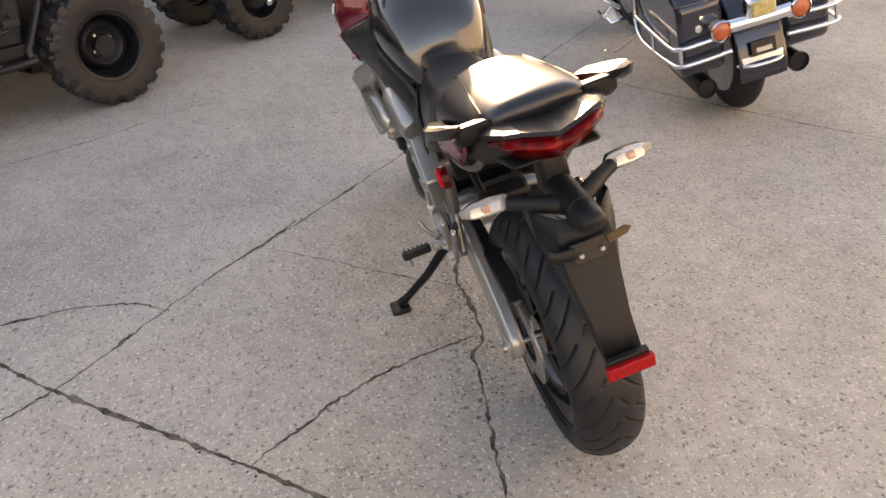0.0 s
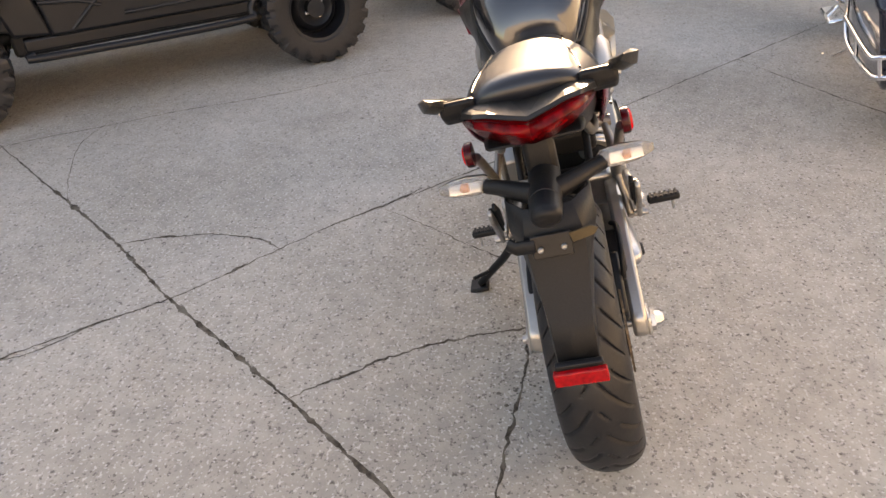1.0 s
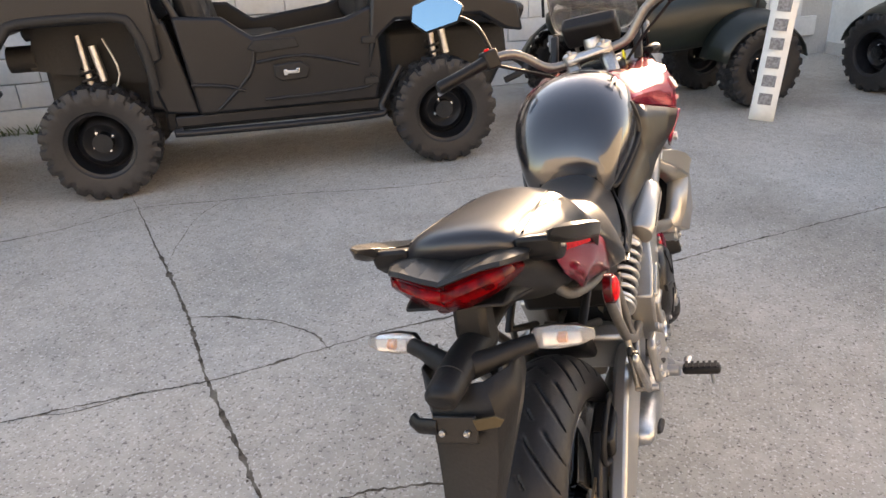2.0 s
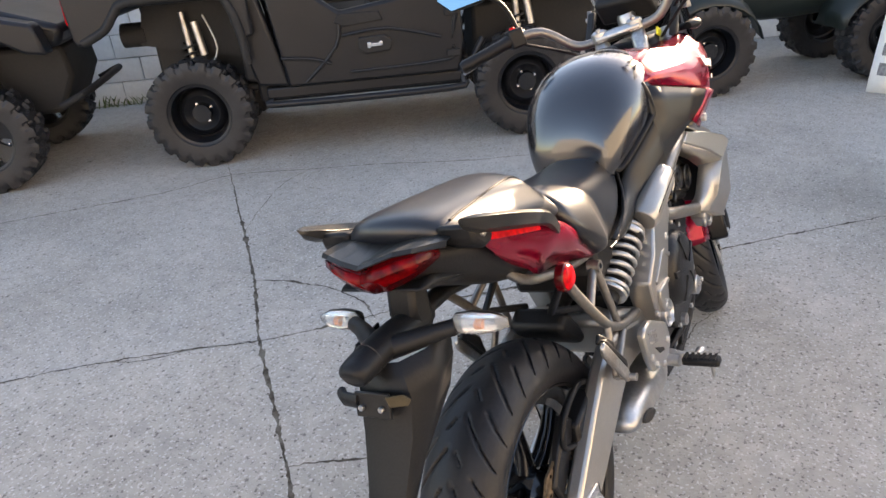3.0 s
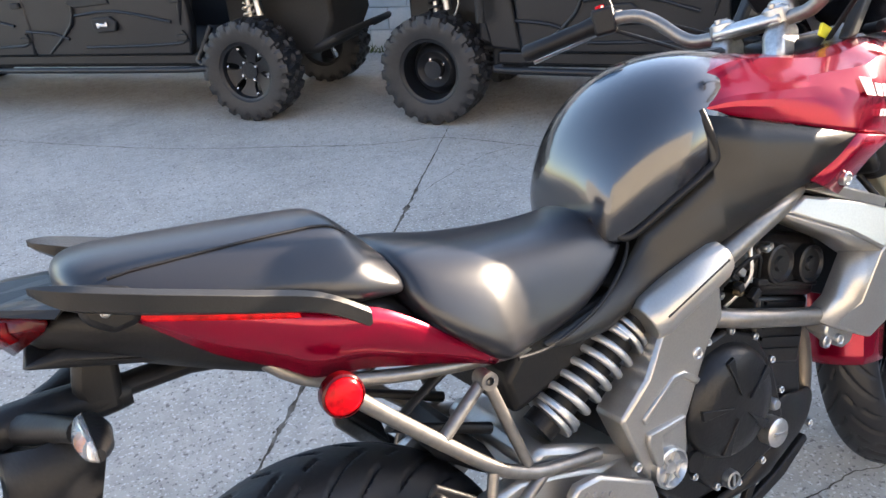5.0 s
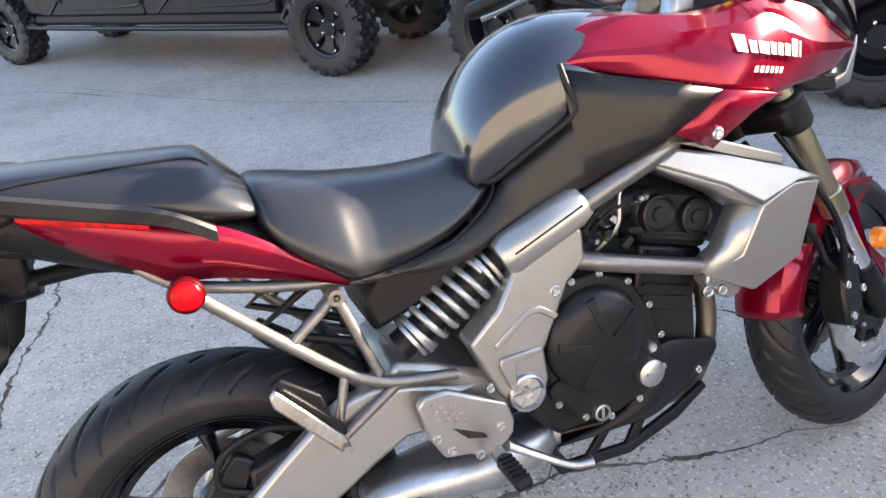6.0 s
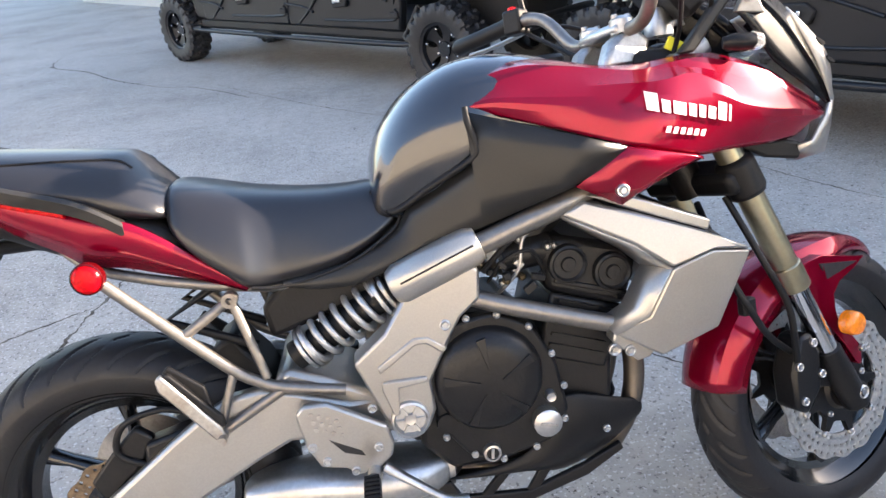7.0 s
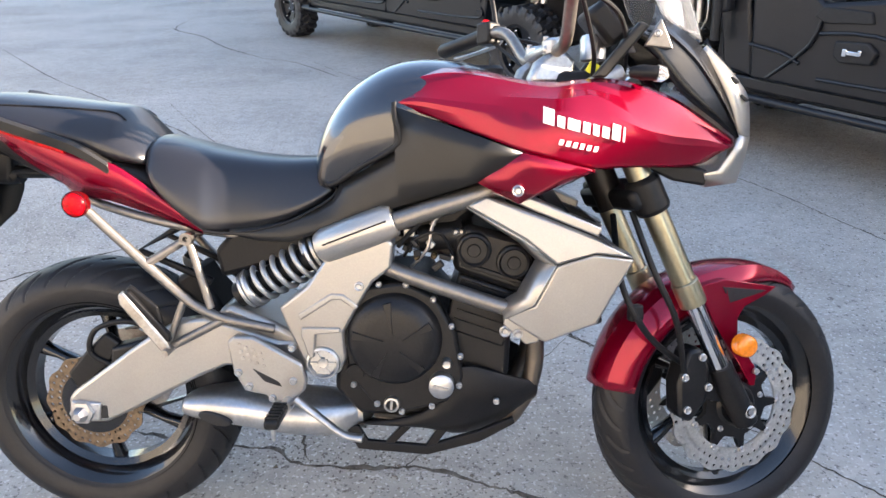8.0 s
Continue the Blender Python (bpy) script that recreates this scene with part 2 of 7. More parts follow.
def V(*a):
    return Vector(a)


def smooth_line(pts, n=6):
    """Catmull-Rom through the points."""
    pts = [Vector(p) for p in pts]
    out = []
    for i in range(len(pts) - 1):
        p0, p1, p2, p3 = pts[max(i - 1, 0)], pts[i], pts[i + 1], pts[min(i + 2, len(pts) - 1)]
        for k in range(n):
            t = k / n
            out.append(0.5 * ((2 * p1) + (p2 - p0) * t + (2 * p0 - 5 * p1 + 4 * p2 - p3) * t * t + (3 * p1 - p0 - 3 * p2 + p3) * t * t * t))
    return out + [pts[-1]]


def add_rings(bm, rings, closed=True, cap=True):
    rows = [[bm.verts.new(p) for p in r] for r in rings]
    n = len(rows[0])
    for a, b in zip(rows, rows[1:]):
        for i in range(n if closed else n - 1):
            j = (i + 1) % n
            bm.faces.new((a[i], a[j], b[j], b[i]))
    if cap and closed:
        bm.faces.new(rows[0][::-1])
        bm.faces.new(rows[-1])
    return rows


def tube_into(bm, pts, r, seg=12, bend=0, flat=1.0, up=None):
    """A round (or flattened) bar along the points; r may be a list, one radius a point."""
    pts = smooth_line(pts, bend) if bend else [Vector(p) for p in pts]
    rad = r if isinstance(r, (list, tuple)) else [r]
    rings, side = [], None
    for i, p in enumerate(pts):
        d = (pts[min(i + 1, len(pts) - 1)] - pts[max(i - 1, 0)]).normalized()
        if side is None:
            ref = Vector(up) if up else (Vector((0, 0, 1)) if abs(d.z) < 0.9 else Vector((1, 0, 0)))
            side = d.cross(ref).normalized()
        side = (side - d * side.dot(d)).normalized()
        top = side.cross(d)
        f = i / max(len(pts) - 1, 1) * (len(rad) - 1)
        k = min(int(f), len(rad) - 1)
        rr = rad[k] if k + 1 >= len(rad) else rad[k] + (rad[k + 1] - rad[k]) * (f - k)
        rings.append([p + side * (math.cos(a) * rr) + top * (math.sin(a) * rr * flat) for a in (2 * math.pi * q / seg for q in range(seg))])
    add_rings(bm, rings)
    return bm


def tube(pts, r, seg=12, bend=0, flat=1.0, up=None):
    return tube_into(bmesh.new(), pts, r, seg, bend, flat, up)


def slab_into(bm, outline, y0, y1):
    """A plate with its outline in x and z, from y0 to y1 (numbers, or functions of x and z)."""
    fa = y0 if callable(y0) else (lambda x, z: y0)
    fb = y1 if callable(y1) else (lambda x, z: y1)
    a = [bm.verts.new((x, fa(x, z), z)) for x, z in outline]
    b = [bm.verts.new((x, fb(x, z), z)) for x, z in outline]
    n = len(a)
    for i in range(n):
        j = (i + 1) % n
        bm.faces.new((a[i], a[j], b[j], b[i]))
    bm.faces.new(a[::-1])
    bm.faces.new(b)
    return bm


def slab(outline, y0, y1):
    return slab_into(bmesh.new(), outline, y0, y1)


def box_into(bm, c, s, m=None):
    r = bmesh.ops.create_cube(bm, size=1.0)
    bmesh.ops.scale(bm, vec=s, verts=r["verts"])
    if m is not None:
        bmesh.ops.transform(bm, matrix=m, verts=r["verts"])
    bmesh.ops.translate(bm, vec=c, verts=r["verts"])
    return bm


def box(c, s, m=None):
    return box_into(bmesh.new(), c, s, m)


def lathe_into(bm, profile, c=(0, 0, 0), axis="Y", seg=48):
    """A turned shape: profile of (radius, offset along the axis), open at its ends unless the radius is 0."""
    c = Vector(c)
    rows = []
    for r, o in profile:
        ring = []
        for k in range(seg):
            a = 2 * math.pi * k / seg
            p = (r * math.cos(a), o, r * math.sin(a)) if axis == "Y" else ((o, r * math.cos(a), r * math.sin(a)) if axis == "X" else (r * math.cos(a), r * math.sin(a), o))
            ring.append(bm.verts.new(c + Vector(p)))
        rows.append(ring)
    for a, b in zip(rows, rows[1:]):
        for i in range(seg):
            j = (i + 1) % seg
            bm.faces.new((a[i], a[j], b[j], b[i]))
    return bm


def lathe(profile, c=(0, 0, 0), axis="Y", seg=48):
    bm = lathe_into(bmesh.new(), profile, c, axis, seg)
    bmesh.ops.remove_doubles(bm, verts=bm.verts, dist=1e-6)
    return bm


def sym_loft(sections):
    """A body symmetric about y = 0. sections: (x, [(y, z), ...]) from the top centre down one side; closed underneath."""
    bm = bmesh.new()
    rings = []
    for x, prof in sections:
        right = [V(x if len(p) < 3 else p[2], -p[0], p[1]) for p in prof]
        left = [V(x if len(p) < 3 else p[2], p[0], p[1]) for p in prof if p[0] > 1e-6]
        rings.append(right + left[::-1])
    add_rings(bm, rings)
    return bm


def skin(rows):
    """An open sheet through rows of points (the same number in each)."""
    bm = bmesh.new()
    add_rings(bm, [[Vector(p) for p in r] for r in rows], closed=False, cap=False)
    return bm


def mirrored(pts):
    return [(p[0], -p[1], p[2]) for p in pts]


def bolt(parent, p, way=(0, -1, 0), r=0.007, mat=None, name="bolt", h=0.004):
    bm = lathe([(0, h), (r * 0.45, h), (r * 0.5, h * 0.5), (r * 0.8, h), (r, h * 0.7), (r, -h), (0, -h)], seg=14, axis="Z")
    m = Matrix.Translation(p) @ Vector(way).to_track_quat("Z", "Y").to_matrix().to_4x4()
    return part(name, bm, mat or M_ALU, parent, m=m)


# ---- ground and building ----
SLAB_EDGE = [(-420.0, 372.0), (-9.0, 10.4), (-4.48, 6.30), (-3.10, 4.88), (-2.27, 4.15), (-1.2, 3.2), (-0.54, 2.50), (0.06, 1.91), (0.35, 1.59), (0.495, 1.40), (0.82, 1.12), (1.04, 0.92), (1.36, 0.58), (1.77, 0.18), (2.2, -0.22), (3.0, -1.0), (420.0, -400.0)]


def ground_sheet():
    """One sheet: the worn slabs by the motorcycle and, past the long joint, smoother ones along the building."""
    bm = bmesh.new()
    edge = [bm.verts.new((x, y, 0)) for x, y in SLAB_EDGE]
    near = [bm.verts.new((x - 8 - 0.7 * abs(x), y - 8 - 0.7 * abs(y), 0)) for x, y in SLAB_EDGE]
    far = [bm.verts.new((x + 8 + 0.7 * abs(x), y + 8 + 0.7 * abs(y), 0)) for x, y in SLAB_EDGE]
    for i in range(len(edge) - 1):
        bm.faces.new((near[i], near[i + 1], edge[i + 1], edge[i]))
        bm.faces.new((edge[i], edge[i + 1], far[i + 1], far[i])).material_index = 1
    for row, k in ((near, 0), (far, 1)):
        s = -1 if k == 0 else 1
        outer = [bm.verts.new((v.co.x + s * 330, v.co.y + s * 330, 0)) for v in row]
        for i in range(len(edge) - 1):
            bm.faces.new((row[i], row[i + 1], outer[i + 1], outer[i])).material_index = k
    return bm


ground = part("ground", ground_sheet(), M_CONCRETE, smooth=False)
ground.data.materials.append(M_CONCRETE_SMOOTH)
tagged(ground, "weathered grey concrete yard with exposed pebbles", "ground", kind="structure")


def crack(name, pts, width, rough, label, seed, smoothing=4):
    """A joint or crack: a dirt-filled strip with ragged edges, sunk ends."""
    rnd = random.Random(seed)
    line = smooth_line([(x, y, 0) for x, y in pts], smoothing)
    fine = []
    for a, b in zip(line, line[1:]):
        n = max(1, int((b - a).length / 0.013))
        fine += [a.lerp(b, k / n) for k in range(n)]
    fine.append(line[-1])
    bm, rows, wander = bmesh.new(), [], 0.0
    for i, p in enumerate(fine):
        d = (fine[min(i + 1, len(fine) - 1)] - fine[max(i - 1, 0)]).normalized()
        side = Vector((-d.y, d.x, 0))
        wander = 0.75 * wander + rough * rnd.uniform(-1, 1)
        w = width * (0.20 + 1.5 * abs(noise.noise(p * 11 + Vector((seed, 0, 0)))) ** 1.3 + 0.30 * rnd.random())
        w *= min(1, 0.25 + 4 * min(i, len(fine) - 1 - i) / len(fine))
        q = p + side * (wander + rough * rnd.uniform(-0.9, 0.9))
        rows.append([q + side * w * (0.7 + rnd.random() * 0.6) + Vector((0, 0, 0.0010)), q + side * w * 0.3 + Vector((0, 0, 0.0014)), q - side * w * 0.4 + Vector((0, 0, 0.0013)), q - side * w * (0.5 + rnd.random() * 0.8) + Vector((0, 0, 0.0010))])
    add_rings(bm, rows, closed=False, cap=False)
    if rough > 0.0025 or width > 0.0105:
        for p in fine[::2]:
            if rnd.random() < 0.30:
                r = rnd.uniform(0.2, 0.6) * width
                q = p + Vector((rnd.gauss(0, 0.9) * width, rnd.gauss(0, 0.9) * width, 0.0012))
                bm.faces.new([bm.verts.new(q + Vector((r * rnd.uniform(0.5, 1.2) * math.cos(a), r * rnd.uniform(0.5, 1.2) * math.sin(a), 0))) for a in (0, 1.1, 2.2, 3.2, 4.2, 5.3)])
    ob = part(name, bm, M_DIRT, smooth=False)
    return tagged(ob, label, "crack", kind="structure")


J = "dirt-filled joint between concrete slabs"
C = "thin ragged crack in the concrete"
crack("trim", [(1.95, 3.15), (1.45, 2.53), (0.84, 1.78), (0.495, 1.40), (0.06, 0.855), (-0.35, 0.38), (-1.1, -0.5), (-2.3, -1.9)], 0.011, 0.0015, J, 1)
crack("trim", [(-1.6, 3.95), (-0.54, 2.50), (0.06, 1.91), (0.35, 1.59), (0.495, 1.40), (0.82, 1.12), (1.04, 0.92), (1.36, 0.58), (1.77, 0.18), (2.2, -0.22), (3.0, -1.0), (4.3, -2.25)], 0.006, 0.003, J, 2)
crack("trim", [(0.84, 1.78), (0.89, 1.64), (0.92, 1.43), (0.89, 1.24), (0.82, 1.12)], 0.009, 0.003, C, 3)
crack("trim", [(0.05, 0.84), (0.16, 0.70), (0.26, 0.56), (0.33, 0.39), (0.38, 0.23), (0.41, 0.15)], 0.008, 0.004, C, 4)
crack("trim", [(1.42, -0.02), (1.25, 0.03), (1.12, 0.035), (0.965, 0.073), (0.857, 0.106), (0.759, 0.137), (0.657, 0.147), (0.541, 0.139), (0.44, 0.145), (0.362, 0.156), (0.293, 0.208), (0.219, 0.203), (0.01, 0.23), (-0.12, 0.24), (-0.30, 0.25), (-0.463, 0.235), (-0.537, 0.142), (-0.8, 0.0)], 0.0075, 0.004, C, 5)
crack("trim", [(1.12, 0.79), (0.97, 0.57), (0.82, 0.38), (0.70, 0.20), (0.665, 0.15)], 0.004, 0.003, C, 6)
crack("trim", [(0.14, 1.84), (0.22, 1.69), (0.35, 1.59), (0.495, 1.40)], 0.005, 0.003, C, 7)
crack("trim", [(-4.48, 6.30), (-3.10, 4.88), (-2.27, 4.15), (-1.2, 3.2), (-0.54, 2.50)], 0.008, 0.002, J, 8)
crack("trim", [(-0.85, 5.5), (-0.34, 4.82), (0.36, 4.0), (0.98, 3.47), (1.43, 3.12), (1.80, 2.95), (2.05, 2.54), (2.26, 2.20), (2.52, 1.66), (2.87, 1.16), (2.83, 0.94)], 0.006, 0.002, C, 9)
crack("trim", [(-1.36, 5.65), (-1.12, 5.56), (-0.76, 5.19), (-0.47, 4.82)], 0.010, 0.003, C, 10)
crack("trim", [(-0.54, 2.50), (-0.60, 2.13), (-0.57, 1.72), (-0.62, 1.45), (-0.66, 1.12), (-0.62, 0.6)], 0.009, 0.006, C, 11)
crack("trim", [(-1.3, 0.9), (-1.05, 1.09), (-0.87, 1.29), (-0.62, 1.45)], 0.008, 0.005, C, 12)
crack("trim", [(1.12, 0.82), (1.22, 0.74), (1.31, 0.66)], 0.008, 0.003, C, 13)
crack("trim", [(2.9, -0.9), (2.24, -1.25), (1.7, -1.6), (1.29, -1.9), (0.4, -2.7)], 0.006, 0.003, C, 14)
crack("trim", [(1.21, 2.22), (1.45, 2.36), (1.80, 2.52), (2.05, 2.54)], 0.003, 0.002, C, 15)
crack("trim", [(-3.2, 8.4), (-3.06, 7.55), (-2.5, 7.0), (-2.0, 6.3), (-1.36, 5.65)], 0.014, 0.006, C, 16)


def grit():
    """Small stones and crumbs lying about, thickest along the cracks."""
    bm, rnd = bmesh.new(), random.Random(5)
    for _ in range(1500):
        if rnd.random() < 0.35:
            t = rnd.random()
            x, y = (0.06 + 0.85 * t + rnd.gauss(0, 0.06), 0.23 - 0.12 * t + rnd.gauss(0, 0.05))
        else:
            x, y = rnd.uniform(-1.2, 3.2), rnd.uniform(-2.4, 3.6)
        s = rnd.uniform(0.0015, 0.0045) * (1.8 if rnd.random() < 0.06 else 1)
        h = s * 0.8
        ring = [bm.verts.new((x + s * math.cos(a) * rnd.uniform(0.6, 1.2), y + s * math.sin(a) * rnd.uniform(0.6, 1.2), 0.0)) for a in (0, 1.3, 2.5, 3.8, 5.1)]
        top = bm.verts.new((x, y, h))
        for i in range(5):
            bm.faces.new((ring[i], ring[(i + 1) % 5], top))
    return bm


tagged(part("gravel", grit(), material("grit", (0.16, 0.14, 0.12), 0.9, spread=0.6, scale=8, bump=0.0), smooth=False), "loose grit and crumbs on the concrete", "gravel", kind="stuff")

# the row of vehicles stands along a white block building
ROW = Vector((0.61, -0.79, 0)).normalized()
BACK = Vector((-ROW.y, ROW.x, 0))
WALL_FOOT = Vector((2.75, 5.6, 0))
WALL_M = Matrix.Translation(WALL_FOOT) @ Matrix.Rotation(math.atan2(ROW.y, ROW.x), 4, "Z")
W_LEFT, W_RIGHT, W_HIGH = -14.0, 8.2, 2.54
wall_north = part("wall_north", box(((W_LEFT + W_RIGHT) / 2, 3.02, W_HIGH / 2), (W_RIGHT - W_LEFT, 6.0, W_HIGH)), M_MORTAR, smooth=False, m=WALL_M)
tagged(wall_north, "white-painted concrete block wall of a low building", "wall", kind="structure")
roof = part("trim", box(((W_LEFT + W_RIGHT) / 2, 2.95, W_HIGH + 0.09), (W_RIGHT - W_LEFT + 0.1, 6.25, 0.18)), M_ROOF, smooth=False, m=WALL_M)
tagged(roof, "grey flat roof edge of the block building", "trim", kind="structure")

wing = part("wall_wing", box((W_RIGHT + 2.0, 1.2, W_HIGH / 2), (4.0, 9.6, W_HIGH)), M_BLOCK, smooth=False, m=WALL_M)
tagged(wing, "white-painted wing of the low building at the end of the row", "wall", kind="structure")
# strip along the wing's foot, a darker grey than the wall
foot_strip = part("baseboard", box((W_RIGHT - 0.012, -1.80, 0.06), (0.024, 3.58, 0.12)), M_MORTAR, smooth=False, m=WALL_M)
tagged(foot_strip, "darker grey strip along the foot of the white wing", "baseboard", kind="structure")

# ---- side-by-side utility vehicles ----
def knobbly_tyre(r, w, lugs=20):
    """A tyre with two staggered rows of deep lugs and side knobs, turned about y."""
    prof = [(0.56, -0.40), (0.60, -0.47), (0.70, -0.50), (0.78, -0.51), (0.83, -0.50), (0.88, -0.475)]
    prof += [(0.92 + 0.028 * math.cos(k * 1.3 / 7), 0.44 * k / 7) for k in range(-7, 8)]
    prof += [(a, -b) for a, b in prof[5::-1]]
    nt, n = lugs * 10, len(prof)
    verts, faces = [], []
    for i in range(nt):
        th = 2 * math.pi * i / nt
        for k, (a, b) in enumerate(prof):
            side = 1 if b > 0 else -1
            ph = (th * lugs / (2 * math.pi) + 0.25 * side + 0.35 * abs(b) * 2) % 1.0
            up = 0.0
            if 0.80 < a and abs(b) > 0.36:
                up = 0.060 if ph < 0.58 else 0.0
            elif a > 0.80 and abs(b) > 0.04:
                up = 0.055 if (ph + 0.30) % 1.0 < 0.52 else 0.0
            elif a > 0.72 and ph < 0.5:
                up = 0.012
            rr = r * (a + up * (1 if abs(b) < 0.46 else 0.55))
            verts.append((rr * math.cos(th), w * (b + (side * 0.022 if up > 0.05 and abs(b) > 0.40 else 0)), rr * math.sin(th)))
    for i in range(nt):
        j = (i + 1) % nt
        for k in range(n - 1):
            faces.append((i * n + k, i * n + k + 1, j * n + k + 1, j * n + k))
    me = bpy.data.meshes.new("tyre")
    me.from_pydata(verts, [], faces)
    bm = bmesh.new()
    bm.from_mesh(me)
    bpy.data.meshes.remove(me)
    return bm


def utility_wheel(parent, c, side, alloy, r=0.33, w=0.235):
    """One wheel: tyre, rim and lug nuts. side: -1 on the vehicle's right."""
    hub = part("wheel", lathe([(0, side * 0.05), (0.055, side * 0.05), (0.06, side * 0.02), (0.06, -side * 0.1), (0, -side * 0.1)], seg=24), M_RIM, parent, "black hub with bolts")
    hub.location = c
    part("tyre", knobbly_tyre(r, w), M_ATV_RUBBER, hub, "knobbly black off-road tyre", angle=30)
    bm = lathe([(r * 0.60, -w * 0.44), (r * 0.53, -w * 0.40), (r * 0.50, 0), (r * 0.53, w * 0.40), (r * 0.60, w * 0.44)], seg=48)
    if alloy:
        lathe_into(bm, [(0, side * 0.035), (r * 0.16, side * 0.04), (r * 0.20, side * 0.03)], seg=40)
        for k in range(6):
            a = 2 * math.pi * k / 6 + 0.3
            d = V(math.cos(a), 0, math.sin(a))
            n = V(-d.z, 0, d.x)
            pts = []
            for rad, half, off in ((r * 0.14, 0.034, 0.035), (r * 0.30, 0.034, 0.040), (r * 0.42, 0.052, 0.050), (r * 0.53, 0.084, 0.060)):
                pts.append([d * rad + n * half + V(0, side * off, 0), d * rad - n * half + V(0, side * off, 0), d * rad - n * half + V(0, side * (off - 0.03), 0), d * rad + n * half + V(0, side * (off - 0.03), 0)])
            add_rings(bm, pts)
    else:
        lathe_into(bm, [(0, side * 0.0), (r * 0.20, side * 0.0), (r * 0.26, side * 0.012), (r * 0.33, side * 0.035), (r * 0.40, side * 0.02), (r * 0.46, -side * 0.02), (r * 0.51, -side * 0.025)], seg=48)
    part("rim", bm, M_UTV, hub, "matte black six-spoke rim" if alloy else "black pressed steel rim", angle=35)
    for k in range(4):
        a = 2 * math.pi * k / 4 + 0.5
        bolt(hub, (0.062 * math.cos(a), side * (0.05 if alloy else 0.004), 0.062 * math.sin(a)), (0, side, 0), 0.011, M_CHROME, "lug_nut", 0.010)
    if alloy:
        for k in range(6):
            a = 2 * math.pi * (k + 0.5) / 6 + 0.3
            bolt(hub, (r * 0.46 * math.cos(a), side * 0.07, r * 0.46 * math.sin(a)), (0, side, 0), 0.009, M_CHROME, "rim_bolt", 0.006)
    return hub


def coil_into(bm, a, b, r, wire, turns, seg=8, per=14):
    a, b = Vector(a), Vector(b)
    d = (b - a).normalized()
    u = d.cross(Vector((0, 1, 0))).normalized()
    w = d.cross(u)
    n = int(turns * per)
    pts = [a.lerp(b, i / n) + u * (r * math.cos(2 * math.pi * i / per)) + w * (r * math.sin(2 * math.pi * i / per)) for i in range(n + 1)]
    return tube_into(bm, pts, wire, seg)


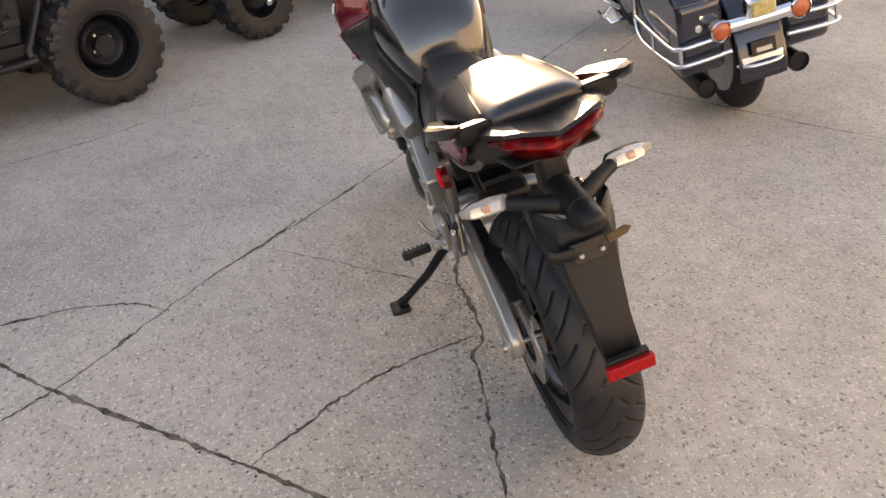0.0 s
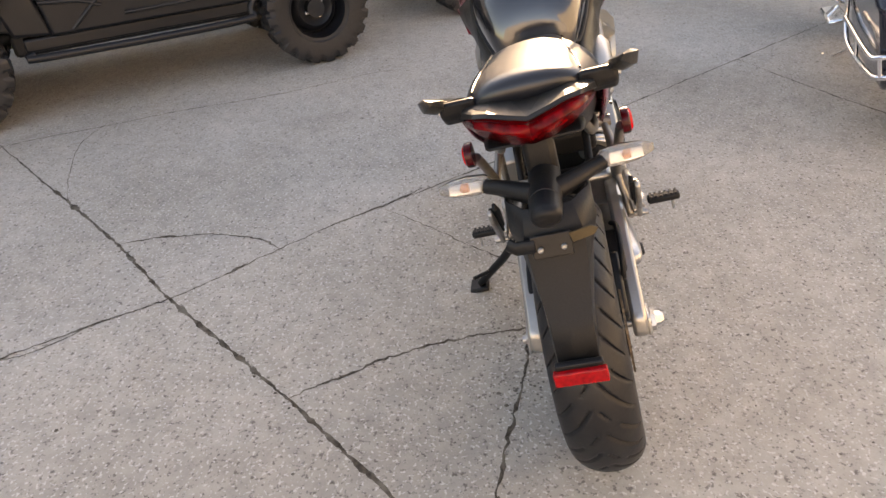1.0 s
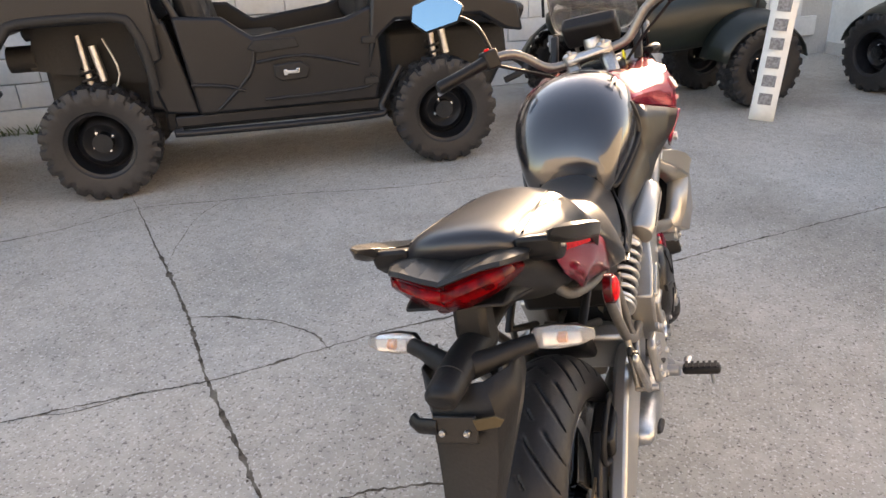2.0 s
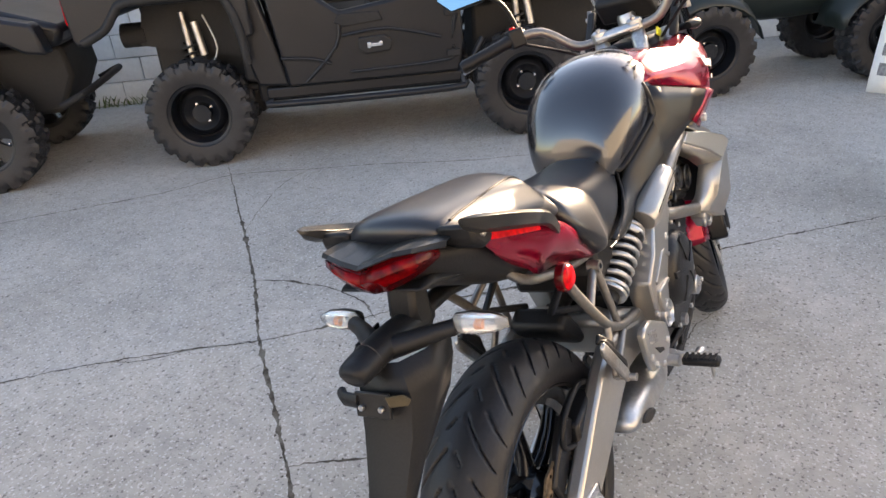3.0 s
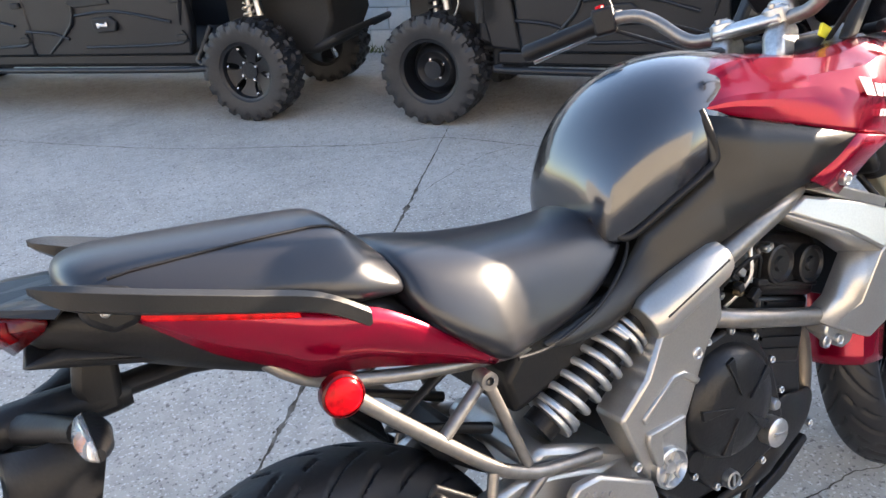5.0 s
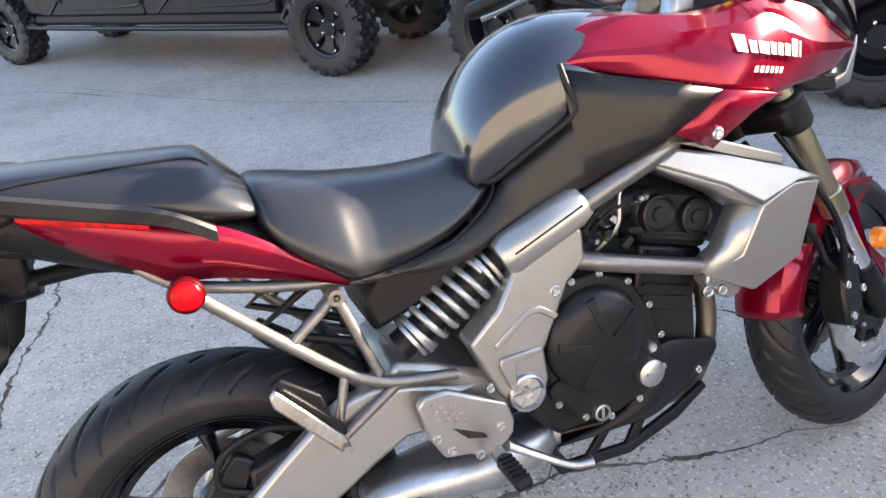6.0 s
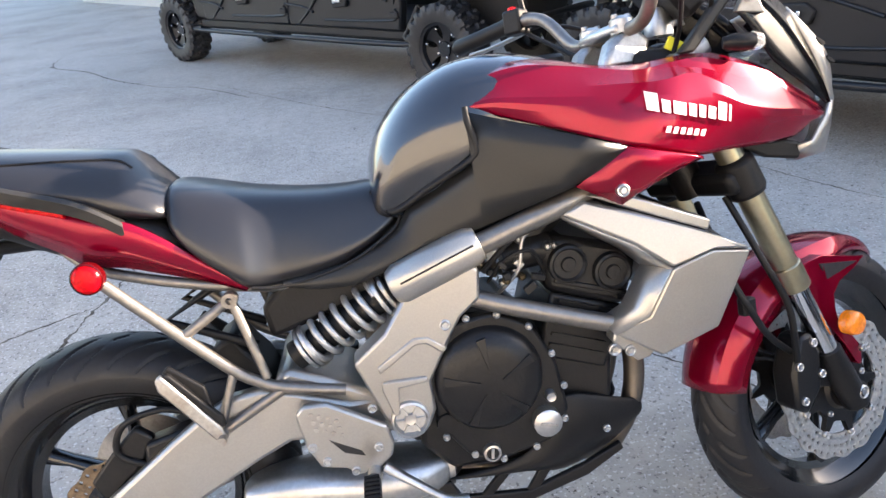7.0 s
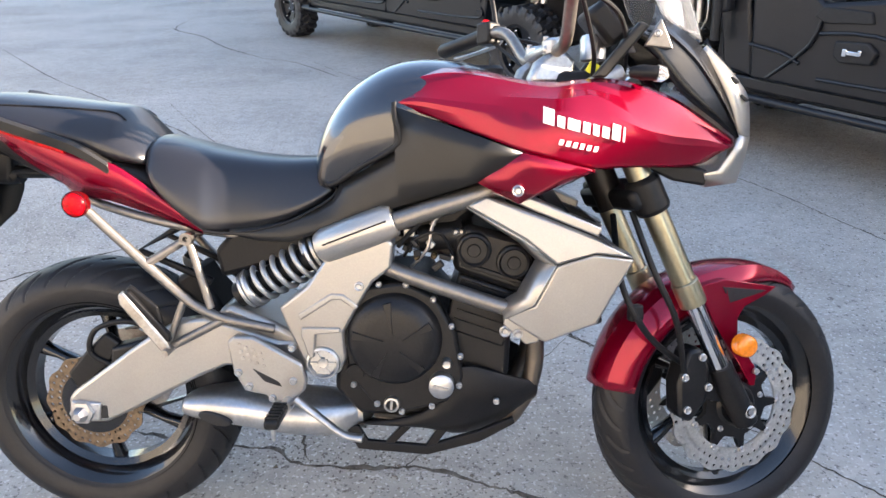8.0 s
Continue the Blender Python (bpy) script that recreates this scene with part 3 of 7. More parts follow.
def utility_vehicle(name, hub_rear, ahead, wheelbase, alloy, crew, label):
    """hub_rear: the outer face of the rear wheel on the vehicle's right. x runs forward from the rear axle, y to its left."""
    half = 0.64
    yaw = math.atan2(ahead.y, ahead.x)
    m = Matrix.Translation(Vector((hub_rear[0] - ahead.y * half, hub_rear[1] + ahead.x * half, 0))) @ Matrix.Rotation(yaw, 4, "Z")
    v = thing(name, m, label, "utility vehicle", "utility vehicles along the wall")
    wb = wheelbase
    for x in (0.0, wb):
        for s in (-1, 1):
            utility_wheel(v, (x, s * (half - 0.10), 0.33), s, alloy)
            part("axle", tube([(x, s * 0.5, 0.34), (x, s * 0.12, 0.40)], 0.022), M_UTV_DARK, v)
            part("suspension_arm", tube([(x - 0.14, s * 0.15, 0.36), (x, s * 0.47, 0.30), (x + 0.14, s * 0.15, 0.36)], 0.018), M_UTV_DARK, v)
    # hull: floor pan, engine bay, nose
    part("floor_pan", box((wb / 2, 0, 0.40), (wb - 0.72, 1.02, 0.12)), M_UTV_DARK, v, bevel=0.02)
    part("engine_bay", box((0.02, 0, 0.58), (0.62, 0.55, 0.40)), M_UTV_DARK, v, bevel=0.03)
    x0, x1 = 0.44, wb - 0.42
    n_doors = 2 if crew else 1
    # nerf bar under the doors
    for s in (-1, 1):
        bar = tube([(x0 + 0.02, s * 0.60, 0.365), (x0 + 0.06, s * 0.62, 0.345), (x1 - 0.06, s * 0.62, 0.345), (x1 + 0.02, s * 0.58, 0.40), (x1 + 0.16, s * 0.55, 0.62)], 0.021, bend=4)
        part("side_step", bar, M_UTV, v, "dark grey tubular step")
        part("rocker_panel", slab([(x0 - 0.02, 0.37), (x1 + 0.02, 0.37), (x1 + 0.02, 0.44), (x0 - 0.02, 0.44)], s * 0.50, s * 0.575), M_UTV, v, bevel=0.012)
        # rear quarter behind the doors
        part("quarter_panel", slab([(x0 - 0.06, 0.46), (x0 + 0.14, 0.44), (x0 + 0.02, 0.98), (x0 - 0.12, 1.02), (x0 - 0.16, 0.86)], s * 0.50, s * 0.585), M_UTV, v, bevel=0.02)
        span = (x1 - x0 - 0.12) / n_doors
        for k in range(n_doors):
            a = x0 + 0.13 + k * span
            b = a + span - 0.012
            lean = 0.07
            door = part("door", slab([(a, 0.44), (b, 0.44), (b + 0.04, 0.62), (b + 0.02, 1.00), (b - 0.16, 0.93), (a + 0.36, 0.86), (a + 0.20, 0.98), (a - lean, 1.00)], s * 0.53, lambda x, z: s * (0.60 + 0.02 * math.sin((z - 0.4) * 5))), M_UTV, v, "matte black door with pressed creases", bevel=0.018)
            # pressed panels proud of the door skin
            for line in ([(a + 0.10 * span, 0.46), (a + 0.30 * span, 0.66), (a + 0.34 * span, 0.84)], [(a + 0.34 * span, 0.72), (a + 0.60 * span, 0.74), (b - 0.10, 0.66)], [(a - 0.02, 0.62), (a + 0.16 * span, 0.60), (a + 0.26 * span, 0.56)], [(a + 0.36 * span, 0.50), (b - 0.06, 0.52), (b - 0.03, 0.60)]):
                part("door_crease", tube([(x, s * (0.596 + 0.02 * math.sin((z - 0.4) * 5)), z) for x, z in line], 0.010, 8, bend=3), M_UTV, door)
            for hz in (0.56, 0.80):
                part("door_hinge", box((b - 0.03, s * 0.622, hz), (0.085, 0.022, 0.040)), M_UTV_DARK, door, bevel=0.006)
            part("door_pocket", slab([(a + 0.30 * span, 0.80), (a + 0.36 * span, 0.77), (a + 0.58 * span, 0.79), (a + 0.56 * span, 0.845), (a + 0.34 * span, 0.85)], s * 0.60, s * 0.626), M_UTV_DARK, door, bevel=0.008)
            hx = a + 0.52 * span
            part("door_pull", slab([(hx - 0.10, 0.63), (hx - 0.06, 0.60), (hx + 0.09, 0.61), (hx + 0.11, 0.67), (hx + 0.06, 0.71), (hx - 0.10, 0.70)], s * 0.60, s * 0.637), M_UTV_DARK, door, bevel=0.01)
            bm = box((hx, s * 0.643, 0.655), (0.085, 0.012, 0.020))
            box_into(bm, (hx - 0.035, s * 0.645, 0.655), (0.022, 0.014, 0.036))
            box_into(bm, (hx + 0.038, s * 0.645, 0.662), (0.018, 0.014, 0.026))
            part("handle", bm, M_CHROME, door, "bright metal latch", bevel=0.003)
    # cargo box over the rear wheels
    bed = bmesh.new()
    slab_into(bed, [(-0.62, 0.84), (-0.60, 0.80), (-0.42, 0.86), (-0.36, 0.98), (-0.28, 1.02), (0.26, 1.02), (0.33, 0.94), (0.36, 0.76), (0.42, 0.78), (0.40, 1.24), (-0.64, 1.24)], -0.66, -0.60)
    slab_into(bed, [(-0.62, 0.84), (-0.60, 0.80), (-0.42, 0.86), (-0.36, 0.98), (-0.28, 1.02), (0.26, 1.02), (0.33, 0.94), (0.36, 0.76), (0.42, 0.78), (0.40, 1.24), (-0.64, 1.24)], 0.60, 0.66)
    box_into(bed, (-0.12, 0, 1.01), (1.0, 1.2, 0.04))
    box_into(bed, (-0.61, 0, 1.06), (0.05, 1.2, 0.36))
    box_into(bed, (0.39, 0, 1.10), (0.05, 1.2, 0.28))
    part("cargo_box", bed, M_UTV, v, bevel=0.015)
    for s in (-1, 1):
        arch = [(-0.56, 0.82), (-0.42, 0.885), (-0.34, 0.975), (-0.25, 1.025), (0.22, 1.025), (0.31, 0.95), (0.35, 0.80), (0.36, 0.62)]
        part("fender_flare", tube([(x, s * 0.665, z) for x, z in arch], 0.026, 10, bend=3), M_UTV_DARK, v, "black plastic fender flare")
        part("inner_panel", slab([(0.30, 0.50), (0.42, 0.46), (0.42, 0.86), (0.33, 0.92)], s * 0.40, s * 0.56), M_UTV_DARK, v, bevel=0.02)
        part("trailing_arm", tube([(0.02, s * 0.47, 0.36), (0.25, s * 0.44, 0.43), (0.46, s * 0.40, 0.44)], 0.026, 10), M_UTV_DARK, v)
        part("brake_line", tube([(0.10, s * 0.46, 0.90), (0.16, s * 0.50, 0.70), (0.06, s * 0.50, 0.55)], 0.006, 8, bend=4), M_STEEL, v)
    part("fender_liner", slab([(-0.34, 0.74), (-0.28, 0.98), (0.26, 0.98), (0.33, 0.60)], -0.36, 0.36), M_UTV_DARK, v)
    for s in (-1, 1):
        part("tail_light", box((-0.637, s * 0.56, 1.0), (0.03, 0.10, 0.16)), M_RED_LENS, v, "red tail light", bevel=0.01)
        # rear shock: spring, body and gas reservoir
        for x in (0.0, wb):
            top, low = V(x - 0.04, s * 0.40, 0.92), V(x + 0.0, s * 0.46, 0.40)
            sh = part("shock", tube([low, top], 0.020), M_STEEL, v, "worn steel shock absorber")
            part("spring", coil_into(bmesh.new(), low.lerp(top, 0.12), low.lerp(top, 0.66), 0.042, 0.008, 7), M_UTV_DARK if not alloy else M_TAN, sh)
            part("reservoir", tube([V(x + 0.06, s * 0.44, 0.66), V(x + 0.03, s * 0.42, 0.86)], 0.024), M_ALU, sh, "silver gas reservoir")
    # front fenders, hood
    for s in (-1, 1):
        part("front_fender", slab([(wb - 0.46, 0.62), (wb - 0.40, 0.80), (wb - 0.28, 0.90), (wb + 0.24, 0.90), (wb + 0.40, 0.80), (wb + 0.52, 0.78), (wb + 0.48, 0.96), (wb + 0.1, 1.06), (wb - 0.42, 1.06)], s * 0.48, s * 0.63), M_UTV, v, bevel=0.03)
    part("hood", slab([(wb - 0.40, 0.90), (wb + 0.55, 0.80), (wb + 0.60, 0.92), (wb + 0.2, 1.06), (wb - 0.40, 1.14)], -0.48, 0.48), M_UTV, v, bevel=0.04)
    part("front_bumper", tube([(wb + 0.45, -0.45, 0.45), (wb + 0.62, -0.38, 0.52), (wb + 0.62, 0.38, 0.52), (wb + 0.45, 0.45, 0.45)], 0.022, bend=4), M_UTV_DARK, v)
    part("skid_nose", slab([(wb - 0.3, 0.36), (wb + 0.40, 0.38), (wb + 0.52, 0.60), (wb + 0.5, 0.8), (wb - 0.3, 0.8)], -0.30, 0.30), M_UTV_DARK, v, bevel=0.03)
    # seats and roll cage
    for k in range(n_doors):
        cx = x0 + 0.30 + k * (x1 - x0) / n_doors
        for y in (-0.27, 0.27):
            part("seat_base", box((cx + 0.12, y, 0.72), (0.48, 0.48, 0.16)), M_UTV_DARK, v, bevel=0.05)
            part("seat_back", box((cx - 0.14, y, 1.02), (0.14, 0.46, 0.56), Matrix.Rotation(-0.22, 4, "Y")), M_UTV_DARK, v, bevel=0.05)
    for s in (-1, 1):
        part("roll_cage", tube([(x0 - 0.02, s * 0.58, 0.96), (x0 - 0.16, s * 0.56, 1.50), (x0 + 0.05, s * 0.52, 1.90), (x1 - 0.35, s * 0.52, 1.92), (x1 + 0.02, s * 0.55, 1.45), (x1 + 0.24, s * 0.57, 1.02)], 0.026, bend=5), M_UTV, v, "dark tubular roll cage")
        part("cage_stay", tube([(x0 + 0.10, s * 0.56, 0.95), (x0 - 0.10, s * 0.55, 1.45)], 0.022), M_UTV, v)
    part("roof", box(((x0 + x1) / 2 - 0.1, 0, 1.96), (x1 - x0, 1.12, 0.04)), M_UTV, v, bevel=0.015)
    part("dashboard", box((x1 + 0.04, 0, 0.98), (0.24, 1.05, 0.26)), M_UTV_DARK, v, bevel=0.05)
    if not alloy:
        part("muffler", tube([V(-0.45, -0.30, 0.80), V(-0.30, -0.30, 0.80)], 0.075, seg=20), M_UTV_DARK, v, "black exhaust silencer")
    return v


utility_vehicle("utility_vehicle", (1.875, 3.22), V(0.59, -0.807, 0), 2.05, False, False, "matte black two-seat side-by-side on knobbly tyres with steel rims")
utility_vehicle("utility_vehicle", (-1.47, 6.97), V(0.664, -0.748, 0), 3.74, True, True, "matte black crew side-by-side on knobbly tyres with alloy rims")


# ---- the red motorcycle, leaning on its side stand, bars turned to the left ----
BIKE = pose(0, -0.012, 0, -12, 0, 2)
bike = thing("motorcycle", BIKE, "red and black motorcycle leaning on its side stand", "motorcycle")
RAKE, STEER = radians(25.4), radians(17)
AXLE_F, AXLE_R = V(1.396, 0, 0.30), V(0, 0, 0.31)
HEAD_AXIS = V(-math.sin(RAKE), 0, math.cos(RAKE))
PIVOT_F = V(1.352, 0, 0.30)
ST = Matrix.Translation(PIVOT_F) @ Matrix.Rotation(STEER, 4, HEAD_AXIS) @ Matrix.Translation(-PIVOT_F)


def road_tyre(c, R, half, bead, turns, groove_w, nt=720, depth=0.006, lanes=57):
    """A road tyre with long curved tread grooves cut into it."""
    prof = []
    for k in range(lanes):
        u = -1 + 2 * k / (lanes - 1)
        prof.append((u, half * math.sin(u * 1.45) / math.sin(1.45), R - (R - bead) * 0.62 * (1 - math.cos(u * 1.45)) / (1 - math.cos(1.45))))
    full = [(-1.0, -half * 0.80, bead - 0.004), (-1.0, -half * 0.93, bead + (R - bead) * 0.12)] + prof + [(1.0, half * 0.93, bead + (R - bead) * 0.12), (1.0, half * 0.80, bead - 0.004)]
    families = ((0.05, 0.80, 0.0), (0.34, 0.90, 0.5), (0.03, 0.22, 0.42))
    sweep, pitch = 0.36, 2 * math.pi / turns
    cuts = []
    for u, y, r in full:
        au = abs(u)
        slope = sweep * 1.7 * (1 - au) ** 0.7 * R / (half * 1.35)
        lean = 1 / math.sqrt(1 + slope * slope)
        curve = sweep * (1 - (1 - min(au, 1)) ** 1.7)
        lay = [(shift, min(1, min(au - lo, hi - au) / 0.05), groove_w * (0.55 + 0.45 * min(1, (hi - au) / 0.3))) for lo, hi, shift in families if lo < au < hi]
        cuts.append((curve - (pitch / 2 if u > 0 else 0), lean, lay))
    verts, faces, n = [], [], len(full)
    for i in range(nt):
        th = 2 * math.pi * i / nt
        for (u, y, r), (curve, lean, lay) in zip(full, cuts):
            g = 0.0
            for shift, edge, w in lay:
                ph = (th - curve) / pitch + shift
                d = abs(ph - round(ph)) * pitch * R * lean
                if d < w:
                    g = max(g, edge * (1 - (d / w) ** 4))
            rr = r - depth * g
            verts.append((c[0] + rr * math.cos(th), c[1] + y, c[2] + rr * math.sin(th)))
    for i in range(nt):
        j = (i + 1) % nt
        for k in range(n - 1):
            faces.append((i * n + k, i * n + k + 1, j * n + k + 1, j * n + k))
    me = bpy.data.meshes.new("tyre")
    me.from_pydata(verts, [], faces)
    bm = bmesh.new()
    bm.from_mesh(me)
    bpy.data.meshes.remove(me)
    return bm


def cast_rim(c, R, half, spokes, hub_r):
    bm = lathe([(R + 0.006, -half), (R + 0.010, -half + 0.006), (R - 0.004, -half + 0.012), (R - 0.016, -half * 0.55), (R - 0.030, -half * 0.3), (R - 0.030, half * 0.3), (R - 0.016, half * 0.55), (R - 0.004, half - 0.012), (R + 0.010, half - 0.006), (R + 0.006, half)], c, seg=96)
    lathe_into(bm, [(R - 0.012, -half * 0.5), (R - 0.040, -half * 0.25), (R - 0.040, half * 0.25), (R - 0.012, half * 0.5)], c, seg=96)
    lathe_into(bm, [(0.012, -0.055), (hub_r * 0.8, -0.055), (hub_r, -0.035), (hub_r * 0.75, 0), (hub_r, 0.035), (hub_r * 0.8, 0.055), (0.012, 0.055)], c, seg=40)
    for k in range(spokes):
        a = 2 * math.pi * k / spokes + 0.35
        rings = []
        for f in (0, 0.3, 0.65, 1.0):
            rad = hub_r * 0.8 + (R - 0.032 - hub_r * 0.8) * f
            b = a + 0.16 * f
            d, nrm = V(math.cos(b), 0, math.sin(b)), V(-math.sin(b), 0, math.cos(b))
            w, t = 0.022 - 0.012 * math.sin(math.pi * min(f * 0.9, 1)), 0.024 - 0.008 * f
            rings.append([Vector(c) + d * rad + nrm * (w * math.cos(q)) + V(0, t * math.sin(q), 0) for q in (2 * math.pi * j / 10 for j in range(10))])
        add_rings(bm, rings)
    return bm


def petal_disc(c, r0, r1, petals, bands=3, hole=0.0044, th=0.005):
    """A brake disc with a wavy rim and round drilled holes."""
    bm, cells = bmesh.new(), petals * 3
    step = 2 * math.pi / cells

    def at(a, f, y):
        edge = r1 + 0.0034 * math.cos(a * petals)
        rad = r0 + (edge - r0) * f
        return bm.verts.new((c[0] + rad * math.cos(a), c[1] + y, c[2] + rad * math.sin(a)))

    for y in (-th / 2, th / 2):
        for i in range(cells):
            for k in range(bands):
                a0, f0, f1 = i * step, k / bands, (k + 1) / bands
                outer = [at(a0 + step * p, f0 + (f1 - f0) * q, y) for p, q in ((1, 0.5), (1, 1), (0.5, 1), (0, 1), (0, 0.5), (0, 0), (0.5, 0), (1, 0))]
                if k or bands == 2 or i % 3 == 0:
                    am, rm = a0 + step / 2, r0 + (r1 - r0) * (f0 + f1) / 2
                    ring = []
                    for j in range(8):
                        q = math.pi / 4 * j
                        rad, a = rm + hole * math.sin(q), am + hole * math.cos(q) / rm
                        ring.append(bm.verts.new((c[0] + rad * math.cos(a), c[1] + y, c[2] + rad * math.sin(a))))
                    for j in range(8):
                        bm.faces.new((outer[j], outer[(j + 1) % 8], ring[(j + 1) % 8], ring[j]))
                else:
                    bm.faces.new(outer)
    rim = [[at(i * step / 3, f, y) for y in (-th / 2, th / 2)] for f in (1,) for i in range(cells * 3)]
    for i in range(len(rim)):
        p, q = rim[i], rim[(i + 1) % len(rim)]
        bm.faces.new((p[0], p[1], q[1], q[0]))
    return bm


def disc_spider(c, r, lobes, reach, y0, y1):
    """The flat carrier of a disc: a round plate with rounded lobes for its bolts."""
    bm, n, ring = bmesh.new(), lobes * 10, []
    for i in range(n):
        a = 2 * math.pi * i / n
        rad = r + (reach - r) * max(0, math.cos(a * lobes)) ** 2
        ring.append((rad * math.cos(a), rad * math.sin(a)))
    hub = [(0.03 * x / math.hypot(x, z), 0.03 * z / math.hypot(x, z)) for x, z in ring]
    add_rings(bm, [[V(c[0] + x, y, c[2] + z) for x, z in line] for line, y in ((hub, y1), ([(x * 0.97, z * 0.97) for x, z in ring], y1), (ring, (y0 + y1) / 2), (ring, y0), (hub, y0))], cap=False)
    return bm


# wheels
rear_wheel = part("rear_wheel", lathe([(0, -0.150), (0.011, -0.150), (0.011, 0.150), (0, 0.150)], AXLE_R, seg=20), M_STEEL, bike, "black cast rear wheel")
part("tyre", road_tyre(AXLE_R, 0.312, 0.080, 0.222, 16, 0.0032, 900), M_RUBBER, rear_wheel, "black road tyre with curved tread grooves", angle=60)
part("rim", cast_rim(AXLE_R, 0.218, 0.072, 6, 0.062), M_RIM, rear_wheel, "gloss black cast rim", angle=45)
part("brake_disc", petal_disc(AXLE_R + V(0, -0.085, 0), 0.074, 0.109, 12, 2, 0.0040), M_DISC_RUST, rear_wheel, "rusty drilled brake disc", smooth=False)
part("disc_carrier", lathe([(0.05, -0.088), (0.076, -0.088), (0.076, -0.080), (0.05, -0.080)], AXLE_R, seg=40), M_RIM, rear_wheel)
bm = lathe([(0.06, 0.082), (0.112, 0.082), (0.112, 0.088), (0.06, 0.088)], AXLE_R, seg=46)
part("sprocket", bm, M_STEEL, rear_wheel, "worn steel chain sprocket")
part("axle_nut", lathe([(0, -0.168), (0.009, -0.168), (0.016, -0.160), (0.018, -0.150), (0.026, -0.149), (0.026, -0.140)], AXLE_R, seg=6), M_ALU, rear_wheel, "silver axle nut")

front_wheel = part("front_wheel", lathe([(0, -0.125), (0.012, -0.125), (0.012, 0.125), (0, 0.125)], AXLE_F, seg=20), M_STEEL, bike, "black cast front wheel", m=ST)
part("tyre", road_tyre(AXLE_F, 0.297, 0.060, 0.222, 17, 0.0038, 800, 0.005, 51), M_RUBBER, front_wheel, "black road tyre with curved tread grooves", m=ST, angle=60)
part("rim", cast_rim(AXLE_F, 0.218, 0.050, 6, 0.045), M_RIM, front_wheel, "gloss black cast rim", m=ST, angle=45)
for s in (-1, 1):
    part("brake_disc", petal_disc(AXLE_F + V(0, s * 0.070, 0), 0.100, 0.151, 16), M_DISC, front_wheel, "petal-edged drilled brake disc", m=ST, smooth=False)
    part("disc_carrier", disc_spider(AXLE_F, 0.074, 9, 0.110, s * 0.066, s * 0.077), M_ENGINE, front_wheel, "black disc carrier", m=ST, angle=30)
    part("hub_cover", lathe([(0.02, s * 0.084), (0.040, s * 0.084), (0.048, s * 0.076), (0.048, s * 0.06)], AXLE_F, seg=32), M_ENGINE, front_wheel, m=ST)
    for k in range(9):
        a = 2 * math.pi * k / 9
        bolt(front_wheel, ST @ (AXLE_F + V(0.104 * math.cos(a), s * 0.077, 0.104 * math.sin(a))), (ST.to_3x3() @ V(0, s, 0)), 0.0070, M_ALU, "disc_bolt", 0.003)
    for k in range(5):
        a = 2 * math.pi * k / 5 + 0.3
        bolt(front_wheel, ST @ (AXLE_F + V(0.062 * math.cos(a), s * 0.077, 0.062 * math.sin(a))), (ST.to_3x3() @ V(0, s, 0)), 0.0065, M_ALU, "disc_bolt", 0.004)

# forks: bronze outer tubes above, bright stanchions below
def fork_x(z):
    return 1.384 - (z - 0.30) * math.tan(RAKE)


for s in (-1, 1):
    y = s * 0.103
    leg = part("fork_leg", tube([(fork_x(0.545), y, 0.545), (fork_x(0.60), y, 0.60), (fork_x(1.0), y, 1.0)], [0.0255, 0.0250, 0.0250], 24), M_BRONZE, bike, "bronze anodised fork tube", m=ST)
    part("dust_seal", tube([(fork_x(0.535), y, 0.535), (fork_x(0.585), y, 0.585)], 0.0285, 24), M_BRONZE, leg, m=ST, bevel=0.003)
    part("stanchion", tube([(fork_x(0.34), y, 0.34), (fork_x(0.56), y, 0.56)], 0.0205, 24), M_CHROME, leg, "bright lower fork tube", m=ST)
    bm = tube([(fork_x(0.40), y, 0.40), (fork_x(0.33), y, 0.33), (fork_x(0.27) + 0.006, y, 0.27)], [0.025, 0.029, 0.026], 18)
    lathe_into(bm, [(0, s * 0.020), (0.020, s * 0.020), (0.022, -s * 0.02), (0, -s * 0.02)], (AXLE_F.x, y, AXLE_F.z), seg=24)
    part("axle_lug", bm, M_ENGINE, leg, "black axle lug", m=ST, bevel=0.003)
    bolt(leg, ST @ V(AXLE_F.x, y + s * 0.022, AXLE_F.z), ST.to_3x3() @ V(0, s, 0), 0.014, M_ALU, "axle_bolt", 0.006)
    # caliper behind the leg
    bm = slab([(1.235, 0.30), (1.262, 0.285), (1.300, 0.33), (1.305, 0.40), (1.285, 0.445), (1.255, 0.44), (1.232, 0.37)], s * 0.060, s * 0.118)
    cal = part("brake_caliper", bm, M_ENGINE, bike, "black two-piston brake caliper", m=ST, bevel=0.008)
    for (bx, bz) in ((1.252, 0.315), (1.285, 0.425), (1.30, 0.36), (1.245, 0.385)):
        bolt(cal, ST @ V(bx, s * 0.120, bz), ST.to_3x3() @ V(0, s, 0), 0.0085, M_ALU, "caliper_bolt")
    part("caliper_bracket", slab([(1.29, 0.33), (1.372, 0.31), (1.365, 0.36), (1.30, 0.43)], s * 0.085, s * 0.10), M_ENGINE, cal, m=ST, bevel=0.004)
bm = box((fork_x(0.765) - 0.01, 0, 0.765), (0.075, 0.25, 0.046), Matrix.Rotation(-RAKE, 4, "Y"))
for s in (-1, 1):
    tube_into(bm, [(fork_x(0.728), s * 0.103, 0.728), (fork_x(0.80), s * 0.103, 0.80)], 0.036, 24)
part("triple_clamp", bm, M_BLACK, bike, "black lower fork clamp", m=ST, bevel=0.012)
